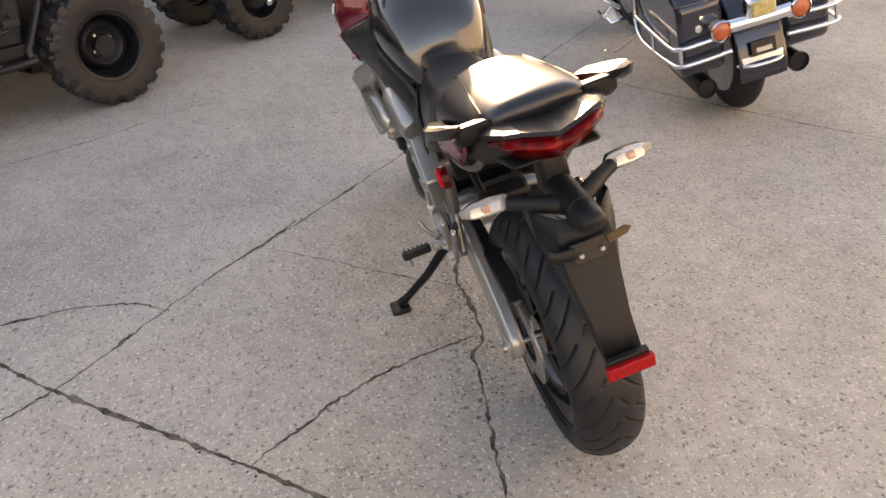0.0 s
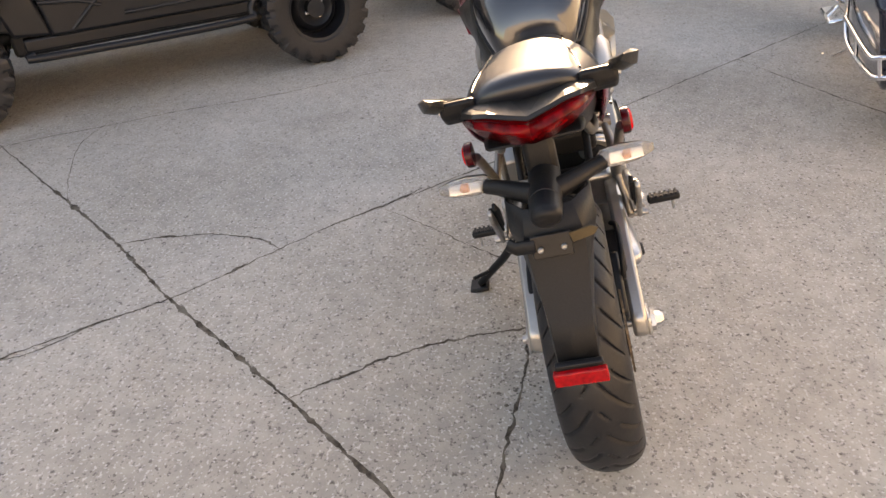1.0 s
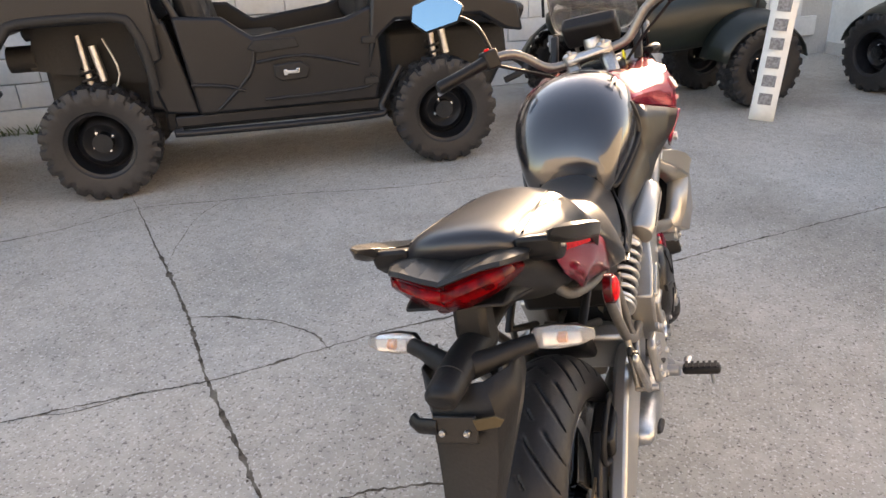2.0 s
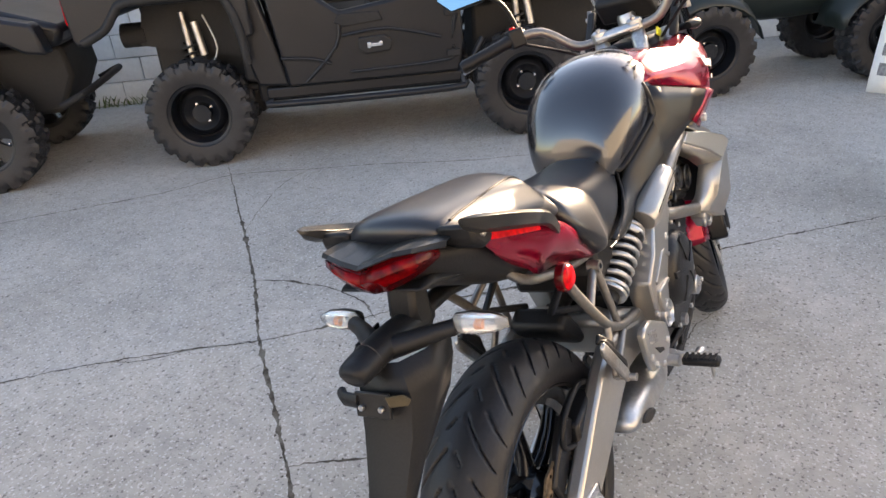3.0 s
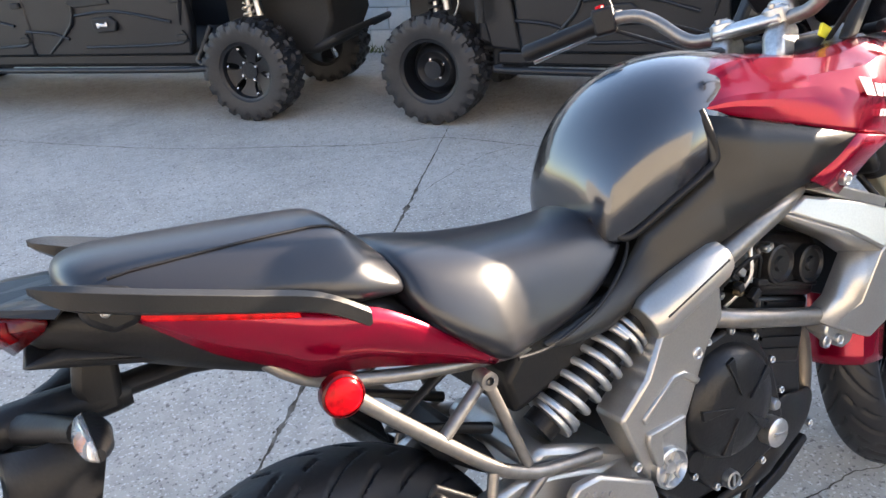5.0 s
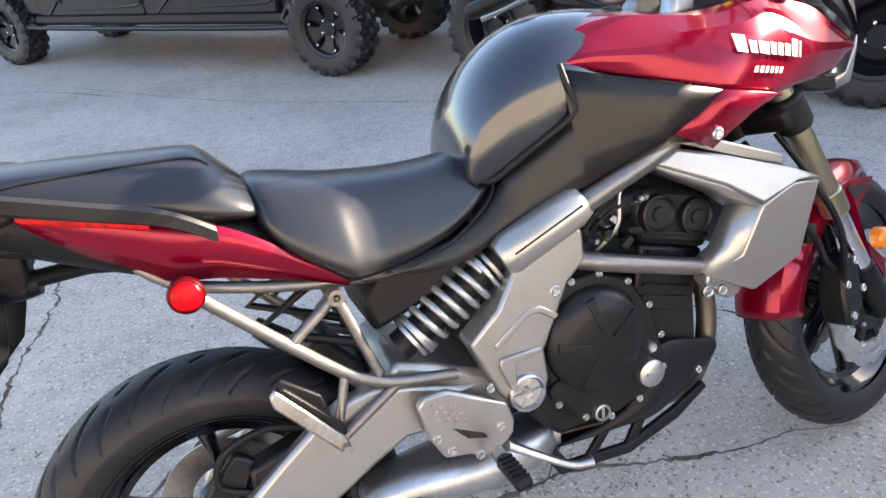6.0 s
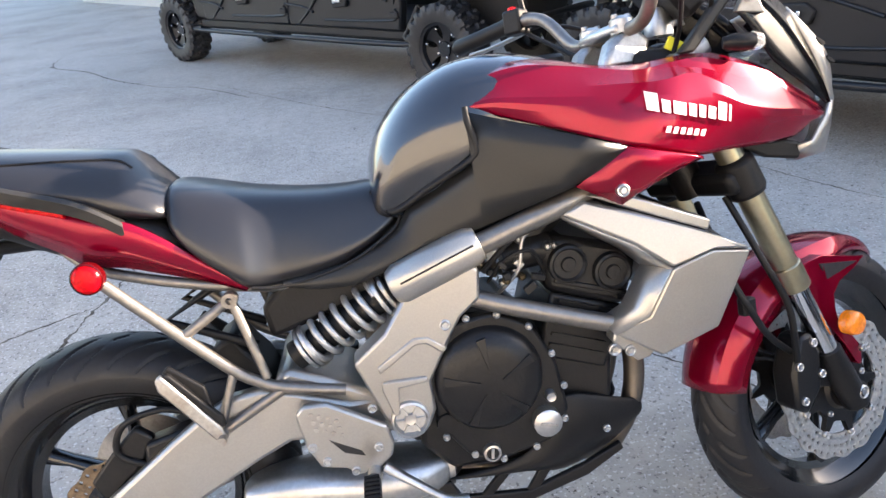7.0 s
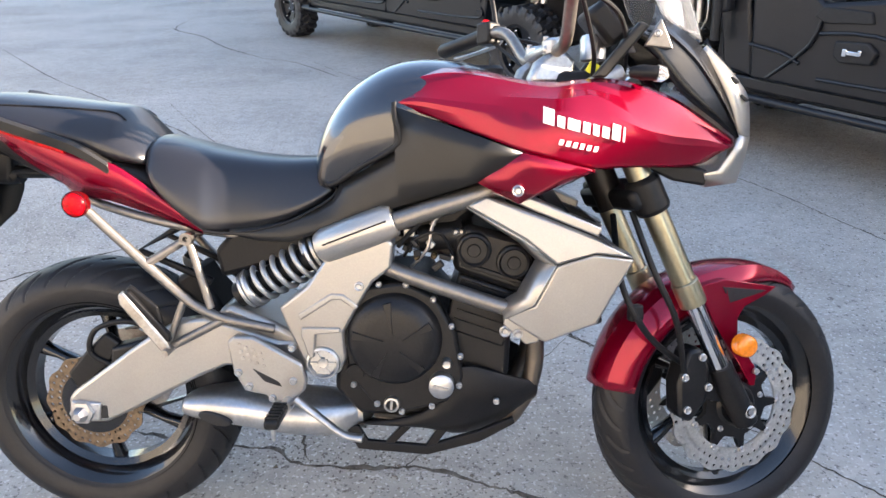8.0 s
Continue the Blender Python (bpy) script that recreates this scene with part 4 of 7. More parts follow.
part("top_clamp", box((fork_x(0.985), 0, 0.985), (0.09, 0.27, 0.035), Matrix.Rotation(-RAKE, 4, "Y")), M_ALU, bike, "silver upper fork clamp", m=ST, bevel=0.01)
part("steering_stem", tube([(fork_x(0.74) - 0.035, 0, 0.74), (fork_x(1.0) - 0.035, 0, 1.0)], 0.032, 20), M_ENGINE, bike, m=ST)
# brake hoses
part("brake_hose", tube([(1.14, -0.085, 0.73), (1.16, -0.135, 0.62), (1.205, -0.145, 0.52), (1.235, -0.125, 0.43), (1.255, -0.105, 0.37)], 0.0065, 10, bend=6), M_BLACK, bike, "black rubber brake hose", m=ST)
part("brake_hose", tube([(1.13, -0.02, 0.72), (1.10, -0.115, 0.60), (1.125, -0.140, 0.52), (1.18, -0.120, 0.46), (1.25, -0.098, 0.41)], 0.0065, 10, bend=6), M_BLACK, bike, "black rubber brake hose", m=ST)
part("hose_clip", box((1.128, -0.125, 0.530), (0.030, 0.02, 0.034)), M_BLACK, bike, m=ST, bevel=0.005)


# front mudguard
def mudguard():
    rings = []
    n = 30
    for i in range(n + 1):
        f = i / n
        a = radians(170 - 119 * f)
        w = 0.080 * (0.84 + 0.16 * math.sin(math.pi * min(f * 1.25, 1)))
        if f > 0.72:
            w *= 1 - 0.80 * ((f - 0.72) / 0.28) ** 1.4
        drop = 0.072 if f < 0.62 else 0.072 - 0.058 * min(1, (f - 0.62) / 0.34)
        lift = 0.0 if f < 0.66 else 0.006 * math.sin(math.pi * (f - 0.66) / 0.34) - 0.003 * (f - 0.66) / 0.34
        row = []
        for k in range(15):
            q = -1 + 2 * k / 14
            crease = 0.004 * max(0, 1 - abs(abs(q) - 0.55) / 0.14)
            r = 0.312 + lift + crease - drop * abs(q) ** 2.6
            row.append(AXLE_F + V(r * math.cos(a), w * math.sin(q * 1.45) / math.sin(1.45), r * math.sin(a)))
        rings.append(row)
    return skin(rings)


guard = part("front_mudguard", mudguard(), M_RED, bike, "candy red front mudguard", m=ST, thick=0.004, angle=30)
for s in (-1, 1):
    def stay_y(x, z):
        return 0.079 + (0.13 * (z - 0.46) if z > 0.46 else 0.034 * min(1, (0.46 - z) / 0.08)) - 0.20 * max(0, x - 1.42)
    part("mudguard_stay", slab([(1.296, 0.570), (1.352, 0.582), (1.490, 0.556), (1.455, 0.538), (1.405, 0.518), (1.392, 0.495), (1.392, 0.448), (1.422, 0.385), (1.416, 0.352), (1.406, 0.352), (1.382, 0.400), (1.350, 0.466), (1.306, 0.536)], lambda x, z: s * (0.066 if z > 0.5 else 0.076), lambda x, z: s * stay_y(x, z)), M_RED, guard, m=ST, bevel=0.004)
    # the vent's inner shade is laid on as a thin black triangle
    part("vent_shade", slab([(1.346, 0.566), (1.458, 0.551), (1.366, 0.530)], s * 0.072, lambda x, z: s * (stay_y(x, z) + 0.0035)), M_UTV_DARK, guard, "black triangle standing for the shade in a mudguard slot", m=ST, bevel=0.001)
    part("reflector", lathe([(0, s * 0.150), (0.018, s * 0.149), (0.022, s * 0.146), (0.024, s * 0.138), (0.024, s * 0.122), (0, s * 0.122)], (1.374, 0, 0.447), seg=28), M_ORANGE, bike, "round orange side reflector", m=ST)
    bolt(guard, ST @ V(1.413, s * 0.119, 0.385), ST.to_3x3() @ V(0, s, 0), 0.007)

# ---- frame, engine, exhaust ----
for s in (-1, 1):
    part("upper_frame_tube", tube([(0.60, s * 0.148, 0.702), (0.74, s * 0.158, 0.752), (0.88, s * 0.150, 0.800), (1.00, s * 0.10, 0.87), (1.075, s * 0.03, 0.93)], 0.0195, 18, bend=5), M_TUBE, bike, "grey painted frame tube")
    part("lower_frame_tube", tube([(0.62, s * 0.118, 0.650), (0.68, s * 0.140, 0.632), (0.74, s * 0.152, 0.612), (0.92, s * 0.156, 0.554), (0.98, s * 0.14, 0.543)], 0.0165, 18, bend=4), M_TUBE, bike, "grey painted frame tube")
    guard_tube = part("frame_cover", tube([(0.532, s * 0.140, 0.676), (0.546, s * 0.142, 0.682), (0.672, s * 0.150, 0.732), (0.686, s * 0.150, 0.737)], [0.030, 0.036, 0.036, 0.031], 24), M_SILVER, bike, "silver frame cover", bevel=0.002)
    part("cover_line", tube([(0.545, s * 0.176, 0.690), (0.672, s * 0.184, 0.740)], 0.0022, 6), M_BLACK, guard_tube)
    plate = part("frame_plate", slab([(0.548, 0.662), (0.664, 0.705), (0.682, 0.690), (0.678, 0.640), (0.640, 0.610), (0.618, 0.575), (0.578, 0.503), (0.580, 0.446), (0.566, 0.412), (0.535, 0.400), (0.505, 0.412), (0.486, 0.445), (0.447, 0.555), (0.505, 0.600)], s * 0.100, lambda x, z: s * (0.150 + 0.012 * math.sin((z - 0.40) * 9))), M_SILVER, bike, "silver swingarm pivot plate", bevel=0.006)
    part("plate_rib", slab([(0.486, 0.543), (0.555, 0.588), (0.580, 0.586), (0.612, 0.560), (0.602, 0.553), (0.575, 0.574), (0.557, 0.574), (0.490, 0.530)], s * 0.148, s * 0.165), M_SILVER, plate, bevel=0.003)
    part("plate_rib", slab([(0.492, 0.515), (0.570, 0.515), (0.572, 0.505), (0.520, 0.500), (0.515, 0.450), (0.504, 0.450), (0.490, 0.500)], s * 0.150, s * 0.166), M_SILVER, plate, bevel=0.003)
    part("pivot_cap", lathe([(0, s * 0.160), (0.010, s * 0.162), (0.012, s * 0.157), (0.026, s * 0.157), (0.030, s * 0.166), (0.034, s * 0.164), (0.036, s * 0.145), (0, s * 0.145)], (0.532, 0, 0.437), seg=32), M_ALU, plate, "round pivot cap")
    for k in range(6):
        a = k * math.pi / 3
        part("cap_rib", box((0.532 + 0.019 * math.cos(a), s * 0.160, 0.437 + 0.019 * math.sin(a)), (0.016, 0.006, 0.004), Matrix.Rotation(-a, 4, "Y")), M_ALU, plate)
    bolt(plate, (0.612, s * 0.160, 0.602), (0, s, 0), 0.010)
    bolt(plate, (0.468, s * 0.158, 0.468), (0, s, 0), 0.008)

# engine block and right-hand covers
crank = part("engine", slab([(0.545, 0.36), (0.60, 0.30), (0.86, 0.30), (0.915, 0.40), (0.92, 0.50), (0.80, 0.53), (0.74, 0.60), (0.60, 0.60), (0.56, 0.50)], -0.118, 0.118), M_ENGINE, bike, "black engine case", bevel=0.012)
part("crankcase_cover", slab([(0.567, 0.50), (0.585, 0.40), (0.635, 0.335), (0.70, 0.322), (0.79, 0.345), (0.822, 0.40), (0.805, 0.50), (0.765, 0.575), (0.70, 0.607), (0.63, 0.597), (0.585, 0.56)], -0.146, -0.112), M_ENGINE, crank, bevel=0.007)
part("clutch_cover", lathe([(0, -0.178), (0.055, -0.177), (0.082, -0.172), (0.094, -0.160), (0.100, -0.140), (0.100, -0.12)], (0.680, 0, 0.487), seg=56), M_ENGINE, crank, "round black clutch cover")
for k in range(5):
    a = 0.35 + k * 2 * math.pi / 5
    d = V(math.cos(a), 0, math.sin(a))
    nrm = V(-math.sin(a), 0, math.cos(a))
    c0 = V(0.680, -0.1755, 0.487)
    bm = bmesh.new()
    tri = [c0 + d * 0.020, c0 + d * 0.082 + nrm * 0.017 + V(0, 0.006, 0), c0 + d * 0.086 + V(0, 0.007, 0)]
    lo = [p + V(0, -0.007, 0) for p in tri]
    add_rings(bm, [tri, lo])
    part("cover_rib", bm, M_ENGINE, crank, bevel=0.001)
part("oil_cap", lathe([(0, -0.172), (0.020, -0.172), (0.026, -0.168), (0.026, -0.14)], (0.776, 0, 0.390), seg=32), M_ALU, crank, "silver oil filler cap")
part("oil_cap_slot", box((0.776, -0.1735, 0.390), (0.032, 0.003, 0.005), Matrix.Rotation(0.25, 4, "Y")), M_STEEL, crank)
plug = part("inspection_plug", lathe([(0, -0.155), (0.011, -0.155), (0.012, -0.159), (0.016, -0.158), (0.017, -0.14)], (0.671, 0, 0.343), seg=28), M_ALU, crank, "slotted silver plug")
part("plug_face", lathe([(0, -0.1565), (0.0115, -0.1565), (0.0115, -0.150)], (0.671, 0, 0.343), seg=24), M_ENGINE, plug)
part("plug_slot", box((0.671, -0.1575, 0.343), (0.005, 0.003, 0.020), Matrix.Rotation(0.1, 4, "Y")), M_ALU, plug)
part("inspection_plug", lathe([(0, -0.160), (0.008, -0.162), (0.011, -0.157), (0.011, -0.14)], (0.787, 0, 0.436), seg=20), M_ALU, crank, "silver plug")
part("filler_window", lathe([(0, -0.152), (0.018, -0.152), (0.020, -0.14)], (0.596, 0, 0.412), seg=24), M_BLACK, crank)
for k, (bx, bz) in enumerate(((0.574, 0.468), (0.577, 0.520), (0.600, 0.570), (0.650, 0.603), (0.705, 0.602), (0.760, 0.572), (0.797, 0.515), (0.815, 0.45), (0.812, 0.385), (0.755, 0.338), (0.692, 0.325), (0.640, 0.342), (0.592, 0.385))):
    bolt(crank, (bx, -0.148, bz), (0, -1, 0), 0.0065, M_ALU, "cover_bolt")
part("left_cover", lathe([(0, 0.172), (0.06, 0.170), (0.088, 0.155), (0.094, 0.11)], (0.70, 0, 0.46), seg=48), M_ENGINE, crank, "round black alternator cover")
cyl = part("cylinder", slab([(0.775, 0.50), (0.905, 0.455), (0.945, 0.575), (0.812, 0.620)], -0.120, 0.120), M_ENGINE, bike, "black engine cylinder", bevel=0.008)
for k in range(5):
    part("cooling_rib", box((0.805 + 0.09 * 0.5 + 0.006 * k, -0.122, 0.505 + 0.020 * k), (0.105, 0.006, 0.006), Matrix.Rotation(0.33, 4, "Y")), M_ENGINE, cyl)
head = part("cylinder_head", slab([(0.800, 0.625), (0.945, 0.575), (0.972, 0.660), (0.955, 0.690), (0.825, 0.725), (0.795, 0.700)], -0.130, 0.130), M_ENGINE, bike, "black cylinder head", bevel=0.014)
for cx, cz in ((0.842, 0.672), (0.922, 0.647)):
    part("cam_cap", lathe([(0, -0.146), (0.012, -0.146), (0.014, -0.141), (0.026, -0.141), (0.030, -0.146), (0.034, -0.144), (0.036, -0.125)], (cx, 0, cz), seg=36), M_ENGINE, head, "round black cam cover")
part("head_rib", slab([(0.815, 0.640), (0.945, 0.598), (0.948, 0.606), (0.818, 0.648)], -0.136, -0.125), M_ENGINE, head, bevel=0.002)
# fuel injection clutter above the gearbox
inj = part("throttle_body", tube([(0.73, -0.10, 0.69), (0.82, -0.10, 0.70)], 0.030, 18), M_ENGINE, bike, "black throttle body with small fittings")
rnd = random.Random(8)
for k in range(16):
    p = V(rnd.uniform(0.70, 0.82), rnd.uniform(-0.15, -0.11), rnd.uniform(0.635, 0.735))
    if k % 3:
        part("fitting", box(p, (rnd.uniform(0.010, 0.024), 0.014, rnd.uniform(0.008, 0.020)), Matrix.Rotation(rnd.uniform(-1, 1), 4, "Y")), (M_STEEL, M_BLACK, M_ALU, M_ENGINE)[k % 4], inj, bevel=0.002)
    else:
        bolt(inj, p, (0, -1, 0), 0.007, (M_ALU, M_BRASS, M_STEEL)[k // 3 % 3], "fitting", 0.006)
for k, pts in enumerate((((0.69, -0.14, 0.68), (0.74, -0.16, 0.735), (0.80, -0.15, 0.765), (0.86, -0.14, 0.745)), ((0.715, -0.13, 0.635), (0.75, -0.155, 0.68), (0.765, -0.15, 0.735), (0.82, -0.14, 0.77)), ((0.70, -0.12, 0.655), (0.73, -0.15, 0.70), (0.775, -0.155, 0.71), (0.80, -0.13, 0.66)))):
    part("cable", tube(pts, 0.0035 if k else 0.005, 8, bend=6), (M_BLACK, M_STEEL, M_BLACK)[k], inj)
part("airbox", slab([(0.58, 0.68), (0.80, 0.70), (0.92, 0.80), (0.90, 0.90), (0.60, 0.86)], -0.11, 0.11), M_BLACK, bike, bevel=0.02)
part("battery_box", slab([(0.30, 0.66), (0.31, 0.60), (0.40, 0.625), (0.52, 0.66), (0.54, 0.72), (0.36, 0.72)], -0.10, 0.10), M_BLACK, bike, "black plastic tray under the seat", bevel=0.012)
# radiator and header pipes
rad = part("radiator", box((1.045, 0, 0.640), (0.035, 0.34, 0.24), Matrix.Rotation(-0.32, 4, "Y")), M_ENGINE, bike, "black radiator", bevel=0.006)
for y in (-0.075, 0.075):
    part("header_pipe", tube([(0.925, y, 0.56), (0.965, y, 0.50), (0.972, y, 0.40), (0.94, y, 0.31), (0.88, y * 0.8, 0.265), (0.62, y * 0.5, 0.262)], 0.020, 16, bend=6), material("heated_pipe", (0.15, 0.13, 0.11), 0.42, metal=0.9, spread=0.25, scale=14), bike, "heat-browned exhaust pipe")


# belly pan, shrouds
def depth_line(*knots):
    """A function of x that runs straight between the knots (x, depth)."""
    def f(x):
        for (x0, d0), (x1, d1) in zip(knots, knots[1:]):
            if x <= x1:
                return d0 + (d1 - d0) * max(0.0, min(1.0, (x - x0) / (x1 - x0)))
        return knots[-1][1]
    return f


belly = depth_line((0.57, 0.10), (0.70, 0.128), (0.80, 0.140), (0.90, 0.130), (0.985, 0.085))
for s in (-1, 1):
    cols = [((0.585, 0.278), (0.577, 0.268)), ((0.655, 0.292), (0.655, 0.262)), ((0.735, 0.310), (0.735, 0.258)), ((0.790, 0.372), (0.800, 0.230)), ((0.803, 0.443), (0.850, 0.242)), ((0.880, 0.414), (0.905, 0.262)), ((0.945, 0.386), (0.950, 0.288)), ((0.984, 0.368), (0.982, 0.318))]
    rows = []
    for k in range(6):
        f = k / 5
        row = []
        for (a, b) in cols:
            x, z = a[0] + (b[0] - a[0]) * f, a[1] + (b[1] - a[1]) * f
            row.append((x, s * (belly(x) * (1.0 + 0.10 * math.sin(math.pi * f) - 0.45 * f ** 3)), z))
        rows.append(row)
    part("belly_pan", skin(rows), M_BLACK, bike, "matte black belly pan", thick=0.005, sub=1)
    lat = part("belly_lattice", slab([(0.577, 0.272), (0.566, 0.262), (0.590, 0.216), (0.743, 0.204), (0.858, 0.238), (0.932, 0.282), (0.926, 0.296), (0.852, 0.262), (0.743, 0.226), (0.612, 0.236), (0.592, 0.272)], s * 0.098, s * 0.112), M_BLACK, bike, "black belly pan edge frame", bevel=0.003)
    for xa, xb in ((0.640, 0.690), (0.735, 0.772)):
        part("lattice_bar", slab([(xa, 0.222), (xa + 0.022, 0.222), (xb + 0.020, 0.272), (xb - 0.004, 0.272)], s * 0.099, s * 0.111), M_BLACK, lat, bevel=0.002)
    bolt(bike, (0.890, s * 0.146, 0.350), (0, s, 0), 0.007, M_ALU, "belly_pan_bolt")
    out = depth_line((0.82, 0.165), (0.95, 0.200), (1.02, 0.225), (1.10, 0.215), (1.15, 0.195))
    sh = part("radiator_shroud", slab([(0.828, 0.768), (0.866, 0.788), (0.955, 0.757), (1.078, 0.707), (1.148, 0.672), (1.069, 0.687), (0.998, 0.664), (0.940, 0.708)], lambda x, z: s * (out(x) - 0.05), lambda x, z: s * (out(x) + 0.008 - 0.35 * max(0, z - 0.768 + 0.33 * (x - 0.86)))), M_SILVER, bike, "silver angular radiator shroud", bevel=0.005)
    part("shroud_blade", slab([(1.148, 0.669), (1.078, 0.545), (0.980, 0.503), (0.905, 0.545), (0.915, 0.560), (0.960, 0.578), (0.998, 0.661), (1.069, 0.684)], lambda x, z: s * (out(x) - 0.05), lambda x, z: s * (out(x) + 0.004 - 0.05 * max(0, 0.62 - z))), M_SILVER, sh, bevel=0.005)
    low_in = [(0.905, 0.545), (0.960, 0.578), (0.998, 0.662)]
    low_off = [(0.890, 0.562), (0.930, 0.590), (0.968, 0.668)]
    part("shroud_chamfer", skin([[(x, s * (out(x) + 0.003), z) for x, z in low_in], [(x, s * (out(x) - 0.040), z) for x, z in low_off]]), M_SILVER, sh, thick=0.004)
    up_in = [(0.828, 0.768), (0.940, 0.708), (0.998, 0.664)]
    up_off = [(0.845, 0.750), (0.932, 0.694), (0.976, 0.652)]
    part("shroud_chamfer", skin([[(x, s * (out(x) + 0.004), z) for x, z in up_in], [(x, s * (out(x) - 0.045), z) for x, z in up_off]]), M_SILVER, sh, thick=0.004)
    part("shroud_inner", slab([(0.90, 0.778), (1.09, 0.708), (1.13, 0.676), (1.06, 0.69), (0.95, 0.735)], s * 0.120, s * 0.175), M_BLACK, sh, bevel=0.004)
    part("shroud_lip", slab([(0.872, 0.796), (0.946, 0.787), (1.088, 0.726), (1.082, 0.708), (0.955, 0.759)], s * 0.140, s * 0.180), M_SILVER, sh, bevel=0.004)
    part("shroud_tab", slab([(0.905, 0.548), (0.978, 0.506), (0.968, 0.492), (0.945, 0.488), (0.900, 0.530)], s * 0.14, s * 0.18), M_SILVER, sh, bevel=0.004)
    bolt(sh, (0.930, s * 0.183, 0.512), (0, s, 0), 0.010)
    bolt(sh, (0.905, s * 0.175, 0.515), (0, s, 0), 0.012, M_STEEL)

# silencer under the engine
rings = []
for x, y, z, ry, rz in ((0.625, -0.055, 0.296, 0.030, 0.026), (0.60, -0.060, 0.296, 0.045, 0.034), (0.56, -0.065, 0.284, 0.066, 0.044), (0.46, -0.075, 0.290, 0.078, 0.048), (0.36, -0.088, 0.312, 0.070, 0.042), (0.28, -0.104, 0.322, 0.055, 0.036), (0.235, -0.114, 0.325, 0.044, 0.026), (0.215, -0.120, 0.325, 0.030, 0.014)):
    rings.append([V(x, y + ry * math.copysign(abs(math.cos(a)) ** 0.8, math.cos(a)), z + rz * math.copysign(abs(math.sin(a)) ** 0.8, math.sin(a))) for a in (2 * math.pi * k / 20 for k in range(20))])
bm = bmesh.new()
add_rings(bm, rings)
muf = part("silencer", bm, M_ALU, bike, "brushed silver exhaust silencer under the engine", sub=1)
# the mouth is not hollow: a black oval gives its dark inside
part("outlet_shade", slab([(0.296 + 0.036 * math.cos(k * math.pi / 6) - 0.004 * math.sin(k * math.pi / 6), 0.308 + 0.015 * math.sin(k * math.pi / 6) - 0.008 * math.cos(k * math.pi / 6)) for k in range(12)], -0.1645, -0.12), M_UTV_DARK, muf, "black oval standing for the shade in the exhaust mouth", bevel=0.006)
part("silencer_clamp", lathe([(0.046, -0.008), (0.049, -0.008), (0.049, 0.008), (0.046, 0.008)], (0.595, -0.06, 0.294), axis="X", seg=24), M_STEEL, muf)

# ---- swingarm, shock, rear tubes ----
for s in (-1, 1):
    arm = part("swingarm", slab([(-0.034, 0.338), (-0.020, 0.354), (0.05, 0.404), (0.11, 0.448), (0.17, 0.488), (0.225, 0.516), (0.280, 0.524), (0.345, 0.506), (0.43, 0.472), (0.53, 0.470), (0.53, 0.400), (0.43, 0.392), (0.37, 0.412), (0.318, 0.416), (0.255, 0.388), (0.190, 0.354), (0.110, 0.312), (0.045, 0.281), (-0.020, 0.280), (-0.038, 0.300)], s * 0.098, lambda x, z: s * (0.132 if x < 0.36 else 0.132 - 0.10 * (x - 0.36))), M_SILVER, bike, "silver painted swingarm", bevel=0.013)
    part("axle_block", slab([(-0.032, 0.288), (0.034, 0.288), (0.040, 0.330), (-0.026, 0.334)], s * 0.130, s * 0.139), M_ALU, arm, "bare axle adjuster block", bevel=0.004)
    # black plate in place of the adjuster slot's shaded inside
    part("adjuster_slot_shade", slab([(0.030, 0.292), (0.050, 0.292), (0.050, 0.322), (0.032, 0.322)], s * 0.128, s * 0.1345), M_UTV_DARK, arm, bevel=0.002)
part("swingarm_bridge", slab([(0.36, 0.42), (0.50, 0.41), (0.50, 0.47), (0.40, 0.52), (0.33, 0.55), (0.30, 0.53)], -0.12, 0.12), M_SILVER, bike, "silver swingarm bridge", bevel=0.012)
part("hugger", slab([(0.19, 0.585), (0.235, 0.61), (0.255, 0.575), (0.28, 0.545), (0.30, 0.50), (0.27, 0.50), (0.20, 0.560)], -0.055, 0.07), M_BLACK, bike, "grey-black inner rear mudguard", bevel=0.012)
low, top = V(0.345, -0.092, 0.562), V(0.540, -0.105, 0.668)
shock = part("shock_absorber", tube([low, low.lerp(top, 0.5), top], 0.027, 18), M_BLACK, bike, "side-mounted rear shock absorber")
part("spring", coil_into(bmesh.new(), low.lerp(top, 0.16), low.lerp(top, 0.84), 0.037, 0.0062, 6.2, 10, 22), material("grey_spring", (0.42, 0.42, 0.42), 0.35, metal=0.7, coat=0.3), shock, "light grey coil spring")
for f, r in ((0.12, 0.042), (0.17, 0.044), (0.86, 0.043), (0.92, 0.040)):
    part("spring_collar", tube([low.lerp(top, f - 0.02), low.lerp(top, f + 0.02)], r, 24), M_ALU if f < 0.9 else M_STEEL, shock, "silver spring collar", bevel=0.002)
